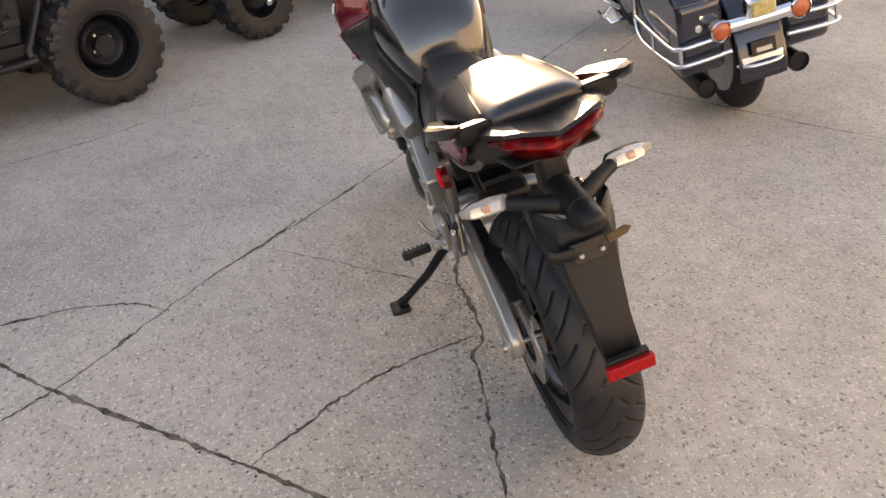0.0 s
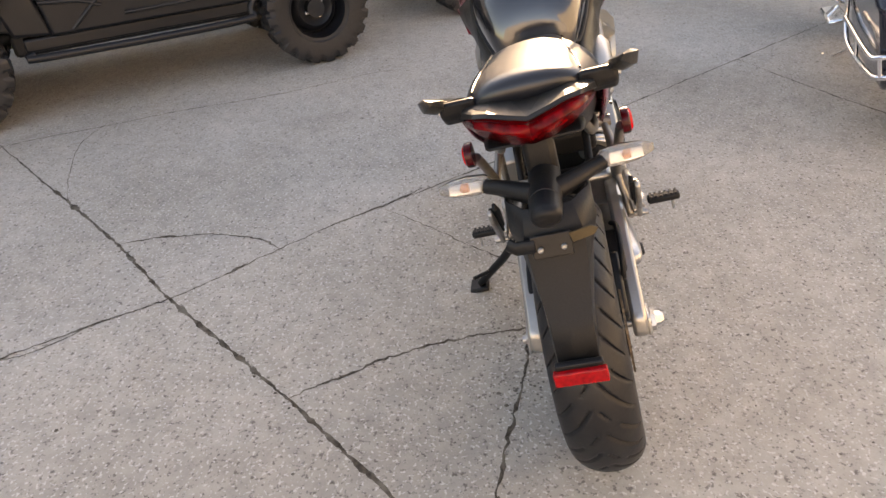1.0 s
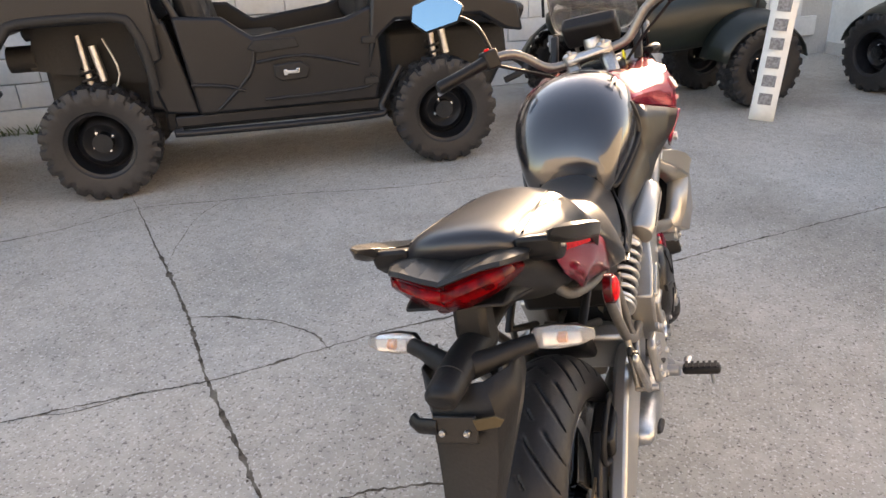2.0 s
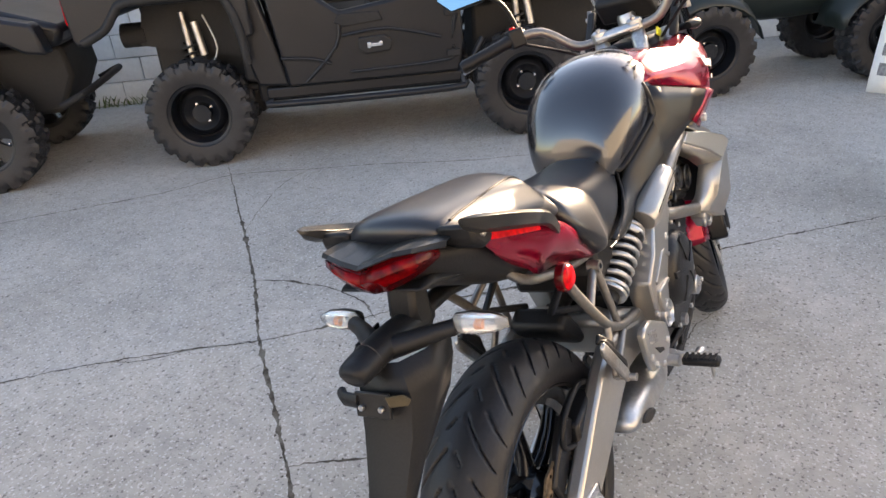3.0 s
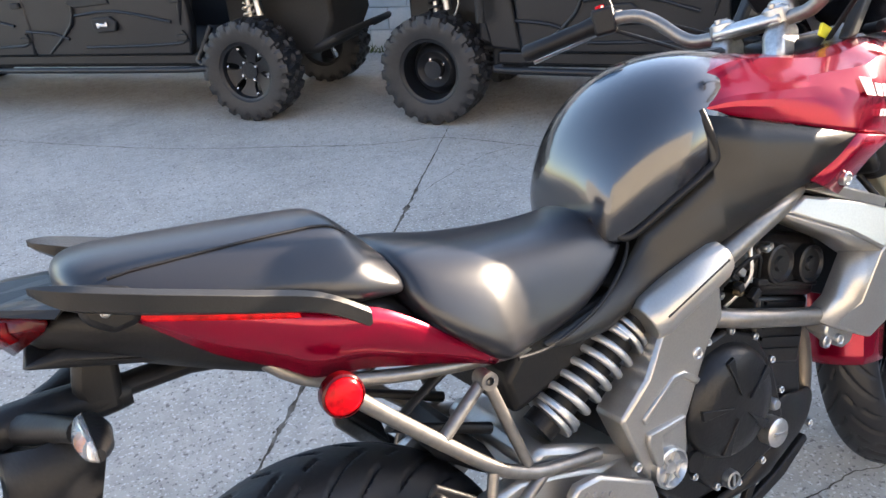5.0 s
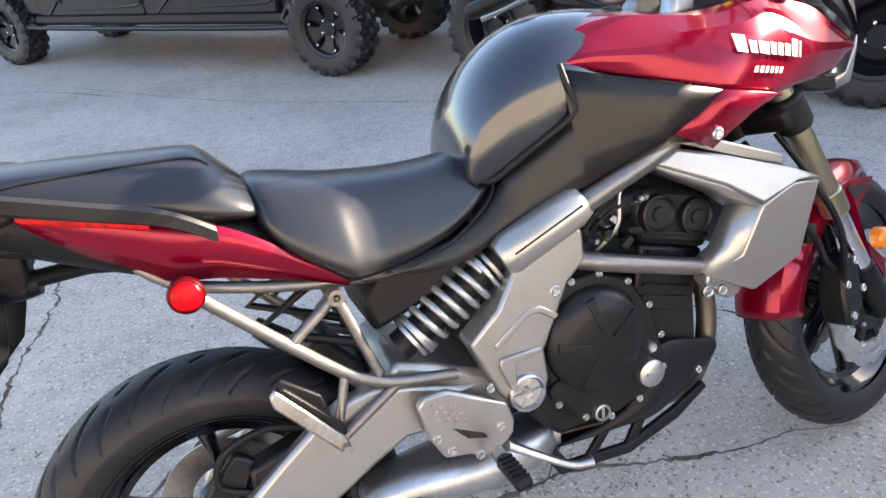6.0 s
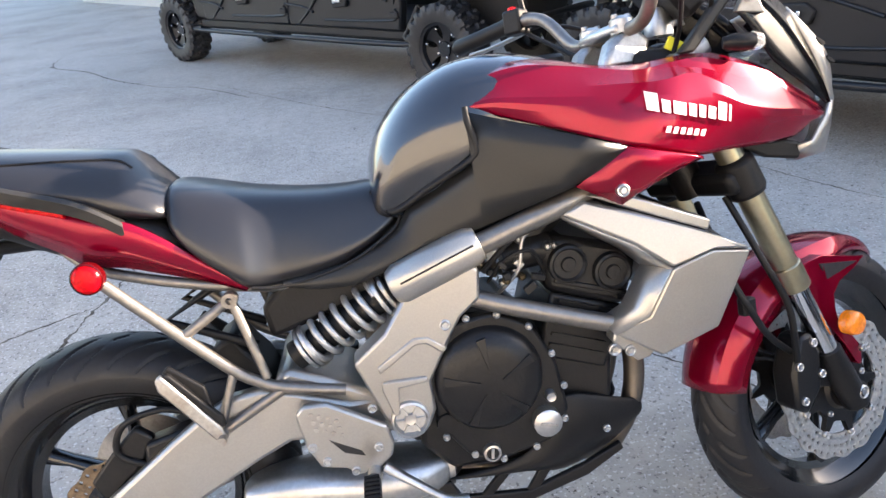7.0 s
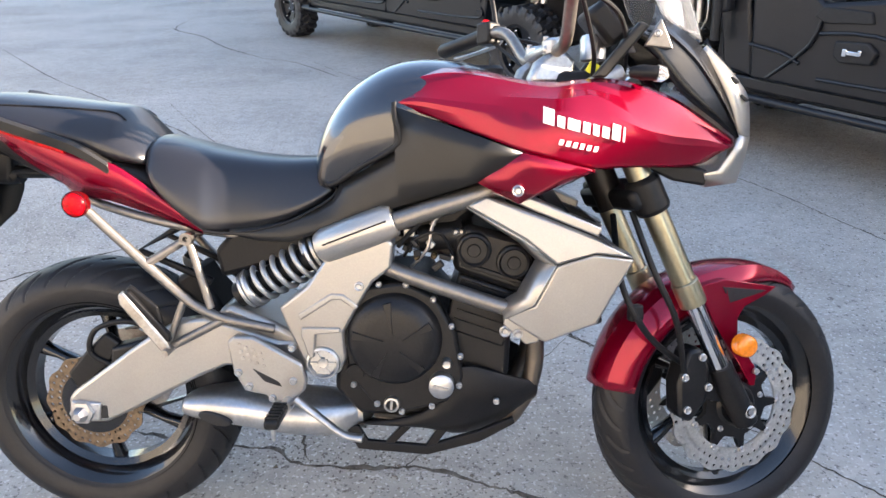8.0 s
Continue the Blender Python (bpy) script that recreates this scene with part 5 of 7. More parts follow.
for s in (-1, 1):
    y = s * 0.132
    rack = part("peg_bracket_tube", tube([(0.070, s * 0.150, 0.752), (0.12, s * 0.142, 0.695), (0.235, y, 0.573), (0.285, y, 0.538), (0.33, y, 0.520), (0.425, s * 0.124, 0.497)], 0.0102, 16, bend=4), M_TUBE, bike, "grey passenger footrest tube")
    part("bracket_strut", tube([(0.258, s * 0.125, 0.692), (0.296, y, 0.545)], 0.0085, 12), M_TUBE, rack)
    part("bracket_strut", tube([(0.255, s * 0.122, 0.690), (0.170, s * 0.137, 0.640)], 0.0090, 12), M_TUBE, rack)
    part("bracket_strut", tube([(0.240, y, 0.560), (0.205, s * 0.146, 0.470)], 0.0082, 12), M_TUBE, rack)
    part("bracket_strut", tube([(0.325, y, 0.522), (0.205, s * 0.146, 0.462)], 0.0090, 12), M_TUBE, rack)
    part("bracket_eye", lathe([(0.006, s * 0.138), (0.013, s * 0.138), (0.013, s * 0.112), (0.006, s * 0.112)], (0.257, 0, 0.692), seg=20), M_TUBE, rack)
    peg = part("passenger_peg", slab([(0.120, 0.582), (0.130, 0.592), (0.140, 0.580), (0.214, 0.482), (0.220, 0.462), (0.207, 0.452), (0.196, 0.466), (0.122, 0.563)], s * 0.160, s * 0.172), M_STEEL, bike, "folded silver passenger footpeg", bevel=0.004)
    part("peg_pad", slab([(0.134, 0.590), (0.144, 0.590), (0.218, 0.500), (0.220, 0.484), (0.214, 0.482), (0.140, 0.580)], s * 0.156, s * 0.170), M_BLACK, peg, "black rubber peg pad", bevel=0.004)
    part("peg_rubber", slab([(0.128, 0.586), (0.142, 0.602), (0.196, 0.556), (0.206, 0.500), (0.150, 0.572)], s * 0.150, s * 0.160), M_BLACK, peg, bevel=0.004)
    part("peg_bolt", lathe([(0, s * 0.186), (0.008, s * 0.186), (0.008, s * 0.14)], (0.212, 0, 0.463), seg=12), M_STEEL, peg)
    part("seat_rail", tube([(0.36, s * 0.09, 0.690), (0.24, s * 0.100, 0.712), (0.12, s * 0.100, 0.742), (0.03, s * 0.090, 0.775), (-0.03, s * 0.075, 0.835)], 0.0095, 14, bend=4), M_TUBE, bike, "grey seat rail tube")
    part("inner_strut", tube([(0.24, s * 0.08, 0.715), (0.13, s * 0.075, 0.655), (0.28, s * 0.07, 0.585)], 0.009, 12), M_BLACK, bike)
    # rider footrests with heel plates
    hp = part("heel_plate", slab([(0.336, 0.482), (0.350, 0.496), (0.392, 0.494), (0.490, 0.436), (0.498, 0.400), (0.492, 0.378), (0.470, 0.358), (0.428, 0.350), (0.410, 0.366), (0.366, 0.376), (0.345, 0.420)], s * 0.150, s * 0.168), M_SILVER, bike, "silver footrest bracket with punched heel plate", bevel=0.005)
    # no hole is cut: raised black slab shows the opening's shade
    part("opening_shade", slab([(0.385, 0.428), (0.440, 0.398), (0.446, 0.386), (0.410, 0.398)], s * 0.160, s * 0.1695), M_UTV_DARK, hp, "black plate standing for the shade in an opening", bevel=0.002)
    for k in range(12):
        hx, hz = 0.362 + 0.014 * (k % 4) + 0.003 * (k // 4), 0.478 - 0.014 * (k // 4) - 0.006 * (k % 4)
        part("punched_dot", lathe([(0, s * 0.171), (0.0042, s * 0.1705), (0.0048, s * 0.166)], (hx, 0, hz), seg=10), M_STEEL, hp)
    for bx, bz in ((0.357, 0.418), (0.378, 0.388), (0.470, 0.400), (0.425, 0.362)):
        bolt(hp, (bx, s * 0.170, bz), (0, s, 0), 0.008)
    fp = part("footpeg", tube([(0.458, s * 0.165, 0.352), (0.455, s * 0.195, 0.352)], 0.014, 14), M_ALU, bike, "silver footpeg joint")
    part("peg_rubber", box((0.452, s * 0.245, 0.358), (0.030, 0.085, 0.020)), M_BLACK, fp, "ribbed black footpeg rubber", bevel=0.007)
    for k in range(6):
        part("rubber_rib", box((0.452, s * (0.212 + 0.013 * k), 0.369), (0.026, 0.006, 0.004)), M_BLACK, fp)
    part("peg_feeler", tube([(0.452, s * 0.268, 0.350), (0.452, s * 0.268, 0.318)], [0.006, 0.004], 10), M_ALU, fp)
part("brake_pedal", tube([(0.475, -0.172, 0.362), (0.52, -0.182, 0.330), (0.575, -0.195, 0.295), (0.615, -0.198, 0.288)], [0.013, 0.010, 0.009, 0.012], 14, bend=4, flat=0.7), M_ALU, bike, "bare aluminium brake pedal")
part("shift_lever", tube([(0.475, 0.172, 0.362), (0.56, 0.19, 0.345), (0.62, 0.20, 0.345)], 0.008, 12, bend=3), M_ALU, bike, "aluminium gear lever")
part("rear_caliper", slab([(0.055, 0.40), (0.075, 0.375), (0.125, 0.385), (0.165, 0.43), (0.155, 0.47), (0.10, 0.455), (0.06, 0.445)], -0.112, -0.062), M_ENGINE, bike, "black rear brake caliper", bevel=0.008)
part("caliper_arm", slab([(-0.03, 0.335), (0.045, 0.40), (0.075, 0.45), (0.045, 0.475), (-0.005, 0.43), (-0.05, 0.38)], -0.097, -0.076), M_ENGINE, bike, bevel=0.006)
part("brake_hose", tube([(0.16, -0.095, 0.48), (0.10, -0.105, 0.505), (0.03, -0.105, 0.485), (0.01, -0.10, 0.43), (0.06, -0.10, 0.40)], 0.006, 10, bend=6), M_BLACK, bike, "black rubber brake hose")
# chain side
part("chain", tube([(0.0, 0.086, 0.422), (0.30, 0.086, 0.455), (0.58, 0.086, 0.475)], 0.009, 8, flat=0.6), M_STEEL, bike, "greasy drive chain")
part("chain", tube([(0.0, 0.086, 0.198), (0.30, 0.086, 0.300), (0.58, 0.086, 0.395)], 0.009, 8, flat=0.6), M_STEEL, bike, "greasy drive chain")
part("chain_guard", slab([(-0.02, 0.445), (0.05, 0.468), (0.30, 0.495), (0.45, 0.505), (0.45, 0.485), (0.30, 0.470), (0.06, 0.440)], 0.070, 0.108), M_BLACK, bike, "black plastic chain guard", bevel=0.004)
stand = part("side_stand", tube([(0.50, 0.150, 0.315), (0.545, 0.235, 0.205), (0.605, 0.340, 0.092)], [0.015, 0.013, 0.012], 14), M_BLACK, bike, "black side stand carrying the lean")
part("stand_foot", slab([(0.575, 0.072), (0.640, 0.078), (0.640, 0.090), (0.575, 0.088)], 0.315, 0.375), M_BLACK, stand, bevel=0.005)
part("stand_tab", tube([(0.575, 0.290, 0.150), (0.545, 0.345, 0.150)], 0.006, 10), M_BLACK, stand)

# ---- bodywork ----
part("rider_seat", sym_loft([
    (0.165, [(0, 0.900), (0.06, 0.895), (0.100, 0.878), (0.118, 0.850), (0.120, 0.835), (0.05, 0.82)]),
    (0.205, [(0, 0.892), (0.07, 0.888), (0.114, 0.864), (0.138, 0.812), (0.146, 0.780), (0.06, 0.77)]),
    (0.250, [(0, 0.880), (0.076, 0.876), (0.122, 0.846), (0.148, 0.776), (0.154, 0.742), (0.07, 0.73)]),
    (0.288, [(0, 0.870), (0.078, 0.866), (0.124, 0.832), (0.150, 0.748), (0.154, 0.712), (0.07, 0.69)]),
    (0.300, [(0, 0.867), (0.078, 0.863), (0.121, 0.828), (0.147, 0.744), (0.151, 0.708), (0.07, 0.69)]),
    (0.326, [(0, 0.862), (0.076, 0.858), (0.111, 0.824), (0.132, 0.744), (0.140, 0.706), (0.07, 0.69)]),
    (0.380, [(0, 0.853), (0.072, 0.849), (0.104, 0.818), (0.125, 0.746), (0.134, 0.710), (0.06, 0.69)]),
    (0.450, [(0, 0.846), (0.064, 0.842), (0.095, 0.812), (0.116, 0.752), (0.127, 0.724), (0.06, 0.70)]),
    (0.515, [(0, 0.848), (0.054, 0.844), (0.082, 0.812), (0.100, 0.772), (0.110, 0.754), (0.05, 0.73)]),
    (0.556, [(0, 0.853), (0.044, 0.848), (0.068, 0.824), (0.084, 0.798), (0.090, 0.786), (0.04, 0.76)]),
    (0.576, [(0, 0.848), (0.04, 0.844), (0.060, 0.824), (0.066, 0.806), (0.068, 0.796), (0.04, 0.78)])]), M_SEAT, bike, "black vinyl rider seat", sub=2)
part("pillion_seat", sym_loft([
    (-0.192, [(0, 0.944), (0.040, 0.943, -0.190), (0.074, 0.938, -0.180), (0.086, 0.930, -0.170), (0.03, 0.915, -0.176)]),
    (-0.194, [(0, 0.968), (0.048, 0.966, -0.191), (0.084, 0.955, -0.178), (0.096, 0.930, -0.164), (0.04, 0.905, -0.170)]),
    (-0.182, [(0, 0.983), (0.056, 0.979, -0.178), (0.092, 0.962, -0.164), (0.104, 0.926, -0.152), (0.04, 0.900, -0.160)]),
    (-0.150, [(0, 0.987), (0.062, 0.982), (0.100, 0.958, -0.140), (0.113, 0.918, -0.130), (0.05, 0.900, -0.14)]),
    (-0.100, [(0, 0.982), (0.066, 0.976), (0.110, 0.948), (0.122, 0.904), (0.05, 0.895)]),
    (-0.030, [(0, 0.975), (0.068, 0.968), (0.120, 0.932), (0.130, 0.886), (0.05, 0.88)]),
    (0.050, [(0, 0.966), (0.070, 0.958), (0.127, 0.914), (0.135, 0.862), (0.05, 0.86)]),
    (0.106, [(0, 0.960), (0.072, 0.951), (0.130, 0.898), (0.138, 0.846), (0.05, 0.85)]),
    (0.122, [(0, 0.955), (0.071, 0.946), (0.129, 0.893), (0.138, 0.843), (0.05, 0.845)]),
    (0.150, [(0, 0.922), (0.068, 0.916), (0.124, 0.876), (0.134, 0.840), (0.05, 0.84)]),
    (0.196, [(0, 0.866), (0.060, 0.864), (0.108, 0.850), (0.116, 0.836), (0.05, 0.83)])]), M_SEAT, bike, "black vinyl passenger seat with a stitched seam", sub=2)
for s in (-1, 1):
    part("seam", tube([(-0.140, s * 0.092, 0.9592), (-0.110, s * 0.090, 0.9597), (-0.080, s * 0.088, 0.9582), (-0.050, s * 0.085, 0.9567), (0.010, s * 0.078, 0.9528), (0.070, s * 0.072, 0.9477), (0.095, s * 0.070, 0.9450), (0.115, s * 0.071, 0.9394), (0.130, s * 0.074, 0.9272)], 0.0023, 8, bend=4), M_BLACK, bike)

part("fuel_tank", sym_loft([
    (0.514, [(0, 0.855), (0.038, 0.853), (0.076, 0.838), (0.080, 0.804), (0.070, 0.785), (0.03, 0.78)]),
    (0.528, [(0, 0.922), (0.062, 0.914), (0.112, 0.866), (0.100, 0.805), (0.086, 0.780), (0.04, 0.775)]),
    (0.586, [(0, 0.998), (0.085, 0.986), (0.144, 0.922), (0.120, 0.815), (0.104, 0.785), (0.05, 0.78)]),
    (0.672, [(0, 1.047), (0.095, 1.034), (0.162, 0.960), (0.152, 0.862), (0.132, 0.815), (0.06, 0.80)]),
    (0.760, [(0, 1.055), (0.095, 1.040), (0.157, 0.978), (0.141, 0.885), (0.132, 0.85), (0.06, 0.85)]),
    (0.850, [(0, 1.040), (0.088, 1.024), (0.144, 0.965), (0.135, 0.88), (0.130, 0.86), (0.06, 0.86)]),
    (0.940, [(0, 1.008), (0.080, 0.992), (0.130, 0.945), (0.125, 0.88), (0.120, 0.86), (0.06, 0.86)]),
    (0.985, [(0, 0.972), (0.060, 0.965), (0.090, 0.930), (0.090, 0.89), (0.085, 0.87), (0.05, 0.87)])]), M_TANK, bike, "satin black fuel tank", sub=2)
part("filler_cap", lathe([(0, 0.012), (0.030, 0.012), (0.036, 0.006), (0.036, -0.01)], (0.865, 0, 1.020), axis="Z", seg=32), M_BLACK, bike, "black fuel cap")

side = depth_line((0.34, 0.136), (0.46, 0.124), (0.56, 0.120), (0.69, 0.155), (0.80, 0.182), (0.93, 0.226), (1.0, 0.222), (1.15, 0.186), (1.27, 0.130), (1.34, 0.090))
for s in (-1, 1):
    # charcoal panel under the tank
    cols = [((0.350, 0.715), (0.352, 0.704)), ((0.400, 0.718), (0.410, 0.690)), ((0.457, 0.727), (0.470, 0.686)), ((0.520, 0.748), (0.530, 0.704)), ((0.554, 0.768), (0.566, 0.718)), ((0.574, 0.804), (0.610, 0.736)), ((0.690, 0.874), (0.690, 0.763)), ((0.684, 0.957), (0.700, 0.767)), ((0.770, 0.929), (0.760, 0.786)), ((0.860, 0.899), (0.810, 0.803)), ((0.931, 0.874), (0.850, 0.818))]
    top_y = (0.136, 0.132, 0.127, 0.110, 0.100, 0.112, 0.150, 0.147, 0.168, 0.200, 0.225)
    bulge = (0.006, 0.006, 0.006, 0.006, 0.006, 0.006, 0.006, 0.002, 0.005, 0.006, 0.006)
    rows = []
    for k in range(5):
        f = k / 4
        rows.append([(a[0] + (b[0] - a[0]) * f, s * (ty * (1 - f) + side(b[0]) * f + bu * math.sin(math.pi * f) + 0.008 * f * (1 if a[0] < 0.7 else 0)), a[1] + (b[1] - a[1]) * f) for (a, b), ty, bu in zip(cols, top_y, bulge)])
    part("side_panel", skin(rows), M_PANEL, bike, "charcoal textured side panel", thick=0.006, angle=50)
    part("panel_gasket", tube([(0.520, s * 0.062, 0.834), (0.540, s * 0.090, 0.806), (0.560, s * 0.106, 0.801), (0.62, s * 0.132, 0.839), (0.690, s * 0.151, 0.878), (0.699, s * 0.152, 0.900), (0.690, s * 0.150, 0.935), (0.688, s * 0.140, 0.962)], 0.0062, 10, bend=3), M_BLACK, bike, "black rubber edge strip")
    part("seat_edge", tube([(0.300, s * 0.148, 0.712), (0.36, s * 0.142, 0.706), (0.457, s * 0.128, 0.724), (0.520, s * 0.110, 0.752), (0.556, s * 0.094, 0.776), (0.566, s * 0.088, 0.802)], 0.003, 10, bend=4), M_BLACK, bike, "black rubber edge strip")
    # red side cowl over the tank shoulder to the nose: inner edge, top crease, ridge, lower edge
    edge_in = [(0.688, 0.060, 1.000), (0.735, 0.060, 1.022), (0.800, 0.060, 1.030), (0.865, 0.060, 1.022), (0.930, 0.062, 1.006), (0.990, 0.080, 1.000), (1.045, 0.100, 1.004), (1.095, 0.115, 1.006), (1.145, 0.115, 0.998), (1.218, 0.105, 0.972), (1.285, 0.090, 0.932), (1.352, 0.080, 0.886)]
    crease = [(0.686, 0.108, 0.980), (0.730, 0.115, 1.008), (0.795, 0.120, 1.018), (0.863, 0.128, 1.010), (0.930, 0.145, 0.997), (0.985, 0.158, 0.990), (1.035, 0.162, 0.996), (1.084, 0.160, 0.998), (1.137, 0.150, 0.987), (1.214, 0.130, 0.964), (1.281, 0.112, 0.927), (1.351, 0.090, 0.882)]
    ridge = [(0.686, 0.125, 0.966), (0.732, 0.140, 0.980), (0.797, 0.155, 0.978), (0.865, 0.170, 0.975), (0.935, 0.185, 0.972), (1.000, 0.200, 0.970), (1.055, 0.192, 0.976), (1.100, 0.188, 0.958), (1.148, 0.178, 0.932), (1.212, 0.154, 0.914), (1.290, 0.122, 0.900), (1.348, 0.095, 0.878)]
    edge_low = [(0.685, 0.135, 0.958), (0.740, 0.150, 0.942), (0.800, 0.172, 0.922), (0.865, 0.196, 0.900), (0.931, 0.219, 0.877), (1.000, 0.214, 0.858), (1.062, 0.197, 0.842), (1.120, 0.178, 0.842), (1.185, 0.155, 0.840), (1.240, 0.130, 0.838), (1.285, 0.113, 0.842), (1.322, 0.097, 0.860)]
    lines = [smooth_line([(x, s * y, z) for x, y, z in l], 4) for l in (edge_in, crease, ridge, edge_low)]
    rows = [lines[0], [(p + q) / 2 + V(0, 0, 0.003) for p, q in zip(lines[0], lines[1])], lines[1], [(p + q) / 2 - V(0, s * 0.003, 0) for p, q in zip(lines[1], lines[2])], lines[2]]
    for f in (0.2, 0.4, 0.6, 0.8, 0.92, 1.0):
        rows.append([p.lerp(q, f) + V(0, s * 0.012 * math.sin(math.pi * f ** 0.8), 0) for p, q in zip(lines[2], lines[3])])
    bm = skin([[tuple(p) for p in r] for r in rows])
    cowl_tree = BVHTree.FromBMesh(bm)
    cowl = part("side_cowl", bm, M_RED, bike, "candy red side cowl", thick=0.005, angle=14)

    def on_cowl(x, z, off):
        hit = cowl_tree.ray_cast(V(x, s * 0.5, z), V(0, -s, 0))[0]
        return V(x, (hit.y if hit else s * 0.19) + s * off, z)

    wing = [((0.931, 0.8755), (0.848, 0.819)), ((0.985, 0.862), (0.890, 0.797)), ((1.025, 0.852), (0.926, 0.778)), ((1.050, 0.846), (0.985, 0.806)), ((1.064, 0.841), (1.060, 0.839))]
    rows = [[(a[0] + (b[0] - a[0]) * f, s * (side(a[0]) - 0.002 - 0.026 * f), a[1] + (b[1] - a[1]) * f) for a, b in wing] for f in (0, 0.33, 0.66, 1.0)]
    part("cowl_wing", skin(rows), M_RED, cowl, thick=0.006)
    bolt(cowl, (0.923, s * 0.209, 0.803), (0, s, 0), 0.011, M_ALU, "cowl_bolt", 0.006)
    # lettering on the cowl, kept as plain bars
    at = 0.965
    for wide, up in ((0.025, 0.017), (0.019, 0.008), (0.028, 0.008), (0.019, 0.008), (0.017, 0.008), (0.019, 0.008), (0.021, 0.017), (0.009, 0.015)):
        za, zb = 0.938 - 0.244 * (at - 0.974), 0.938 - 0.244 * (at + wide - 0.974)
        corners = ((at, za - 0.0115), (at + wide - 0.0055, zb - 0.0115), (at + wide - 0.0045, zb + up), (at + 0.001, za + up))
        bm = bmesh.new()
        add_rings(bm, [[on_cowl(px, pz, off) for px, pz in corners] for off in (0.0058, 0.0070)])
        part("name_bar", bm, M_WHITE, cowl, "white lettering bar", smooth=False)
        at += wide
    for k in range(6):
        x = 0.998 + 0.013 * k
        z = 0.894 - 0.0028 * k
        bm = bmesh.new()
        add_rings(bm, [[on_cowl(px, pz, off) for px, pz in ((x - 0.005, z - 0.005), (x + 0.003, z - 0.006), (x + 0.006, z + 0.004), (x - 0.002, z + 0.005))] for off in (0.0058, 0.0068)])
        part("model_bar", bm, M_WHITE, cowl, "small white lettering bar", smooth=False)

# nose: dark side fairings, headlight, silver fascia, screen
centre = [[(1.281, 0.098, 1.050), (1.302, 0.055, 1.072), (1.310, 0, 1.078)], [(1.335, 0.082, 1.010), (1.356, 0.046, 1.020), (1.362, 0, 1.024)], [(1.374, 0.070, 0.975), (1.392, 0.040, 0.978), (1.397, 0, 0.980)]]
part("nose_cowl", skin([mirrored(r) + [tuple(p) for p in r[-2::-1]] for r in centre]), M_GLOSS, bike, "gloss black nose cowl", sub=1, thick=0.004)
part("headlight", slab([(1.20, 0.86), (1.28, 0.800), (1.375, 0.800), (1.390, 0.850), (1.390, 0.930), (1.375, 0.970), (1.24, 1.00)], -0.058, 0.058), M_CLEAR, bike, "clear headlight glass", bevel=0.015)
part("headlight_bowl", slab([(1.19, 0.86), (1.27, 0.81), (1.35, 0.815), (1.365, 0.90), (1.35, 0.95), (1.22, 0.98)], -0.05, 0.05), M_ALU, bike, bevel=0.02)
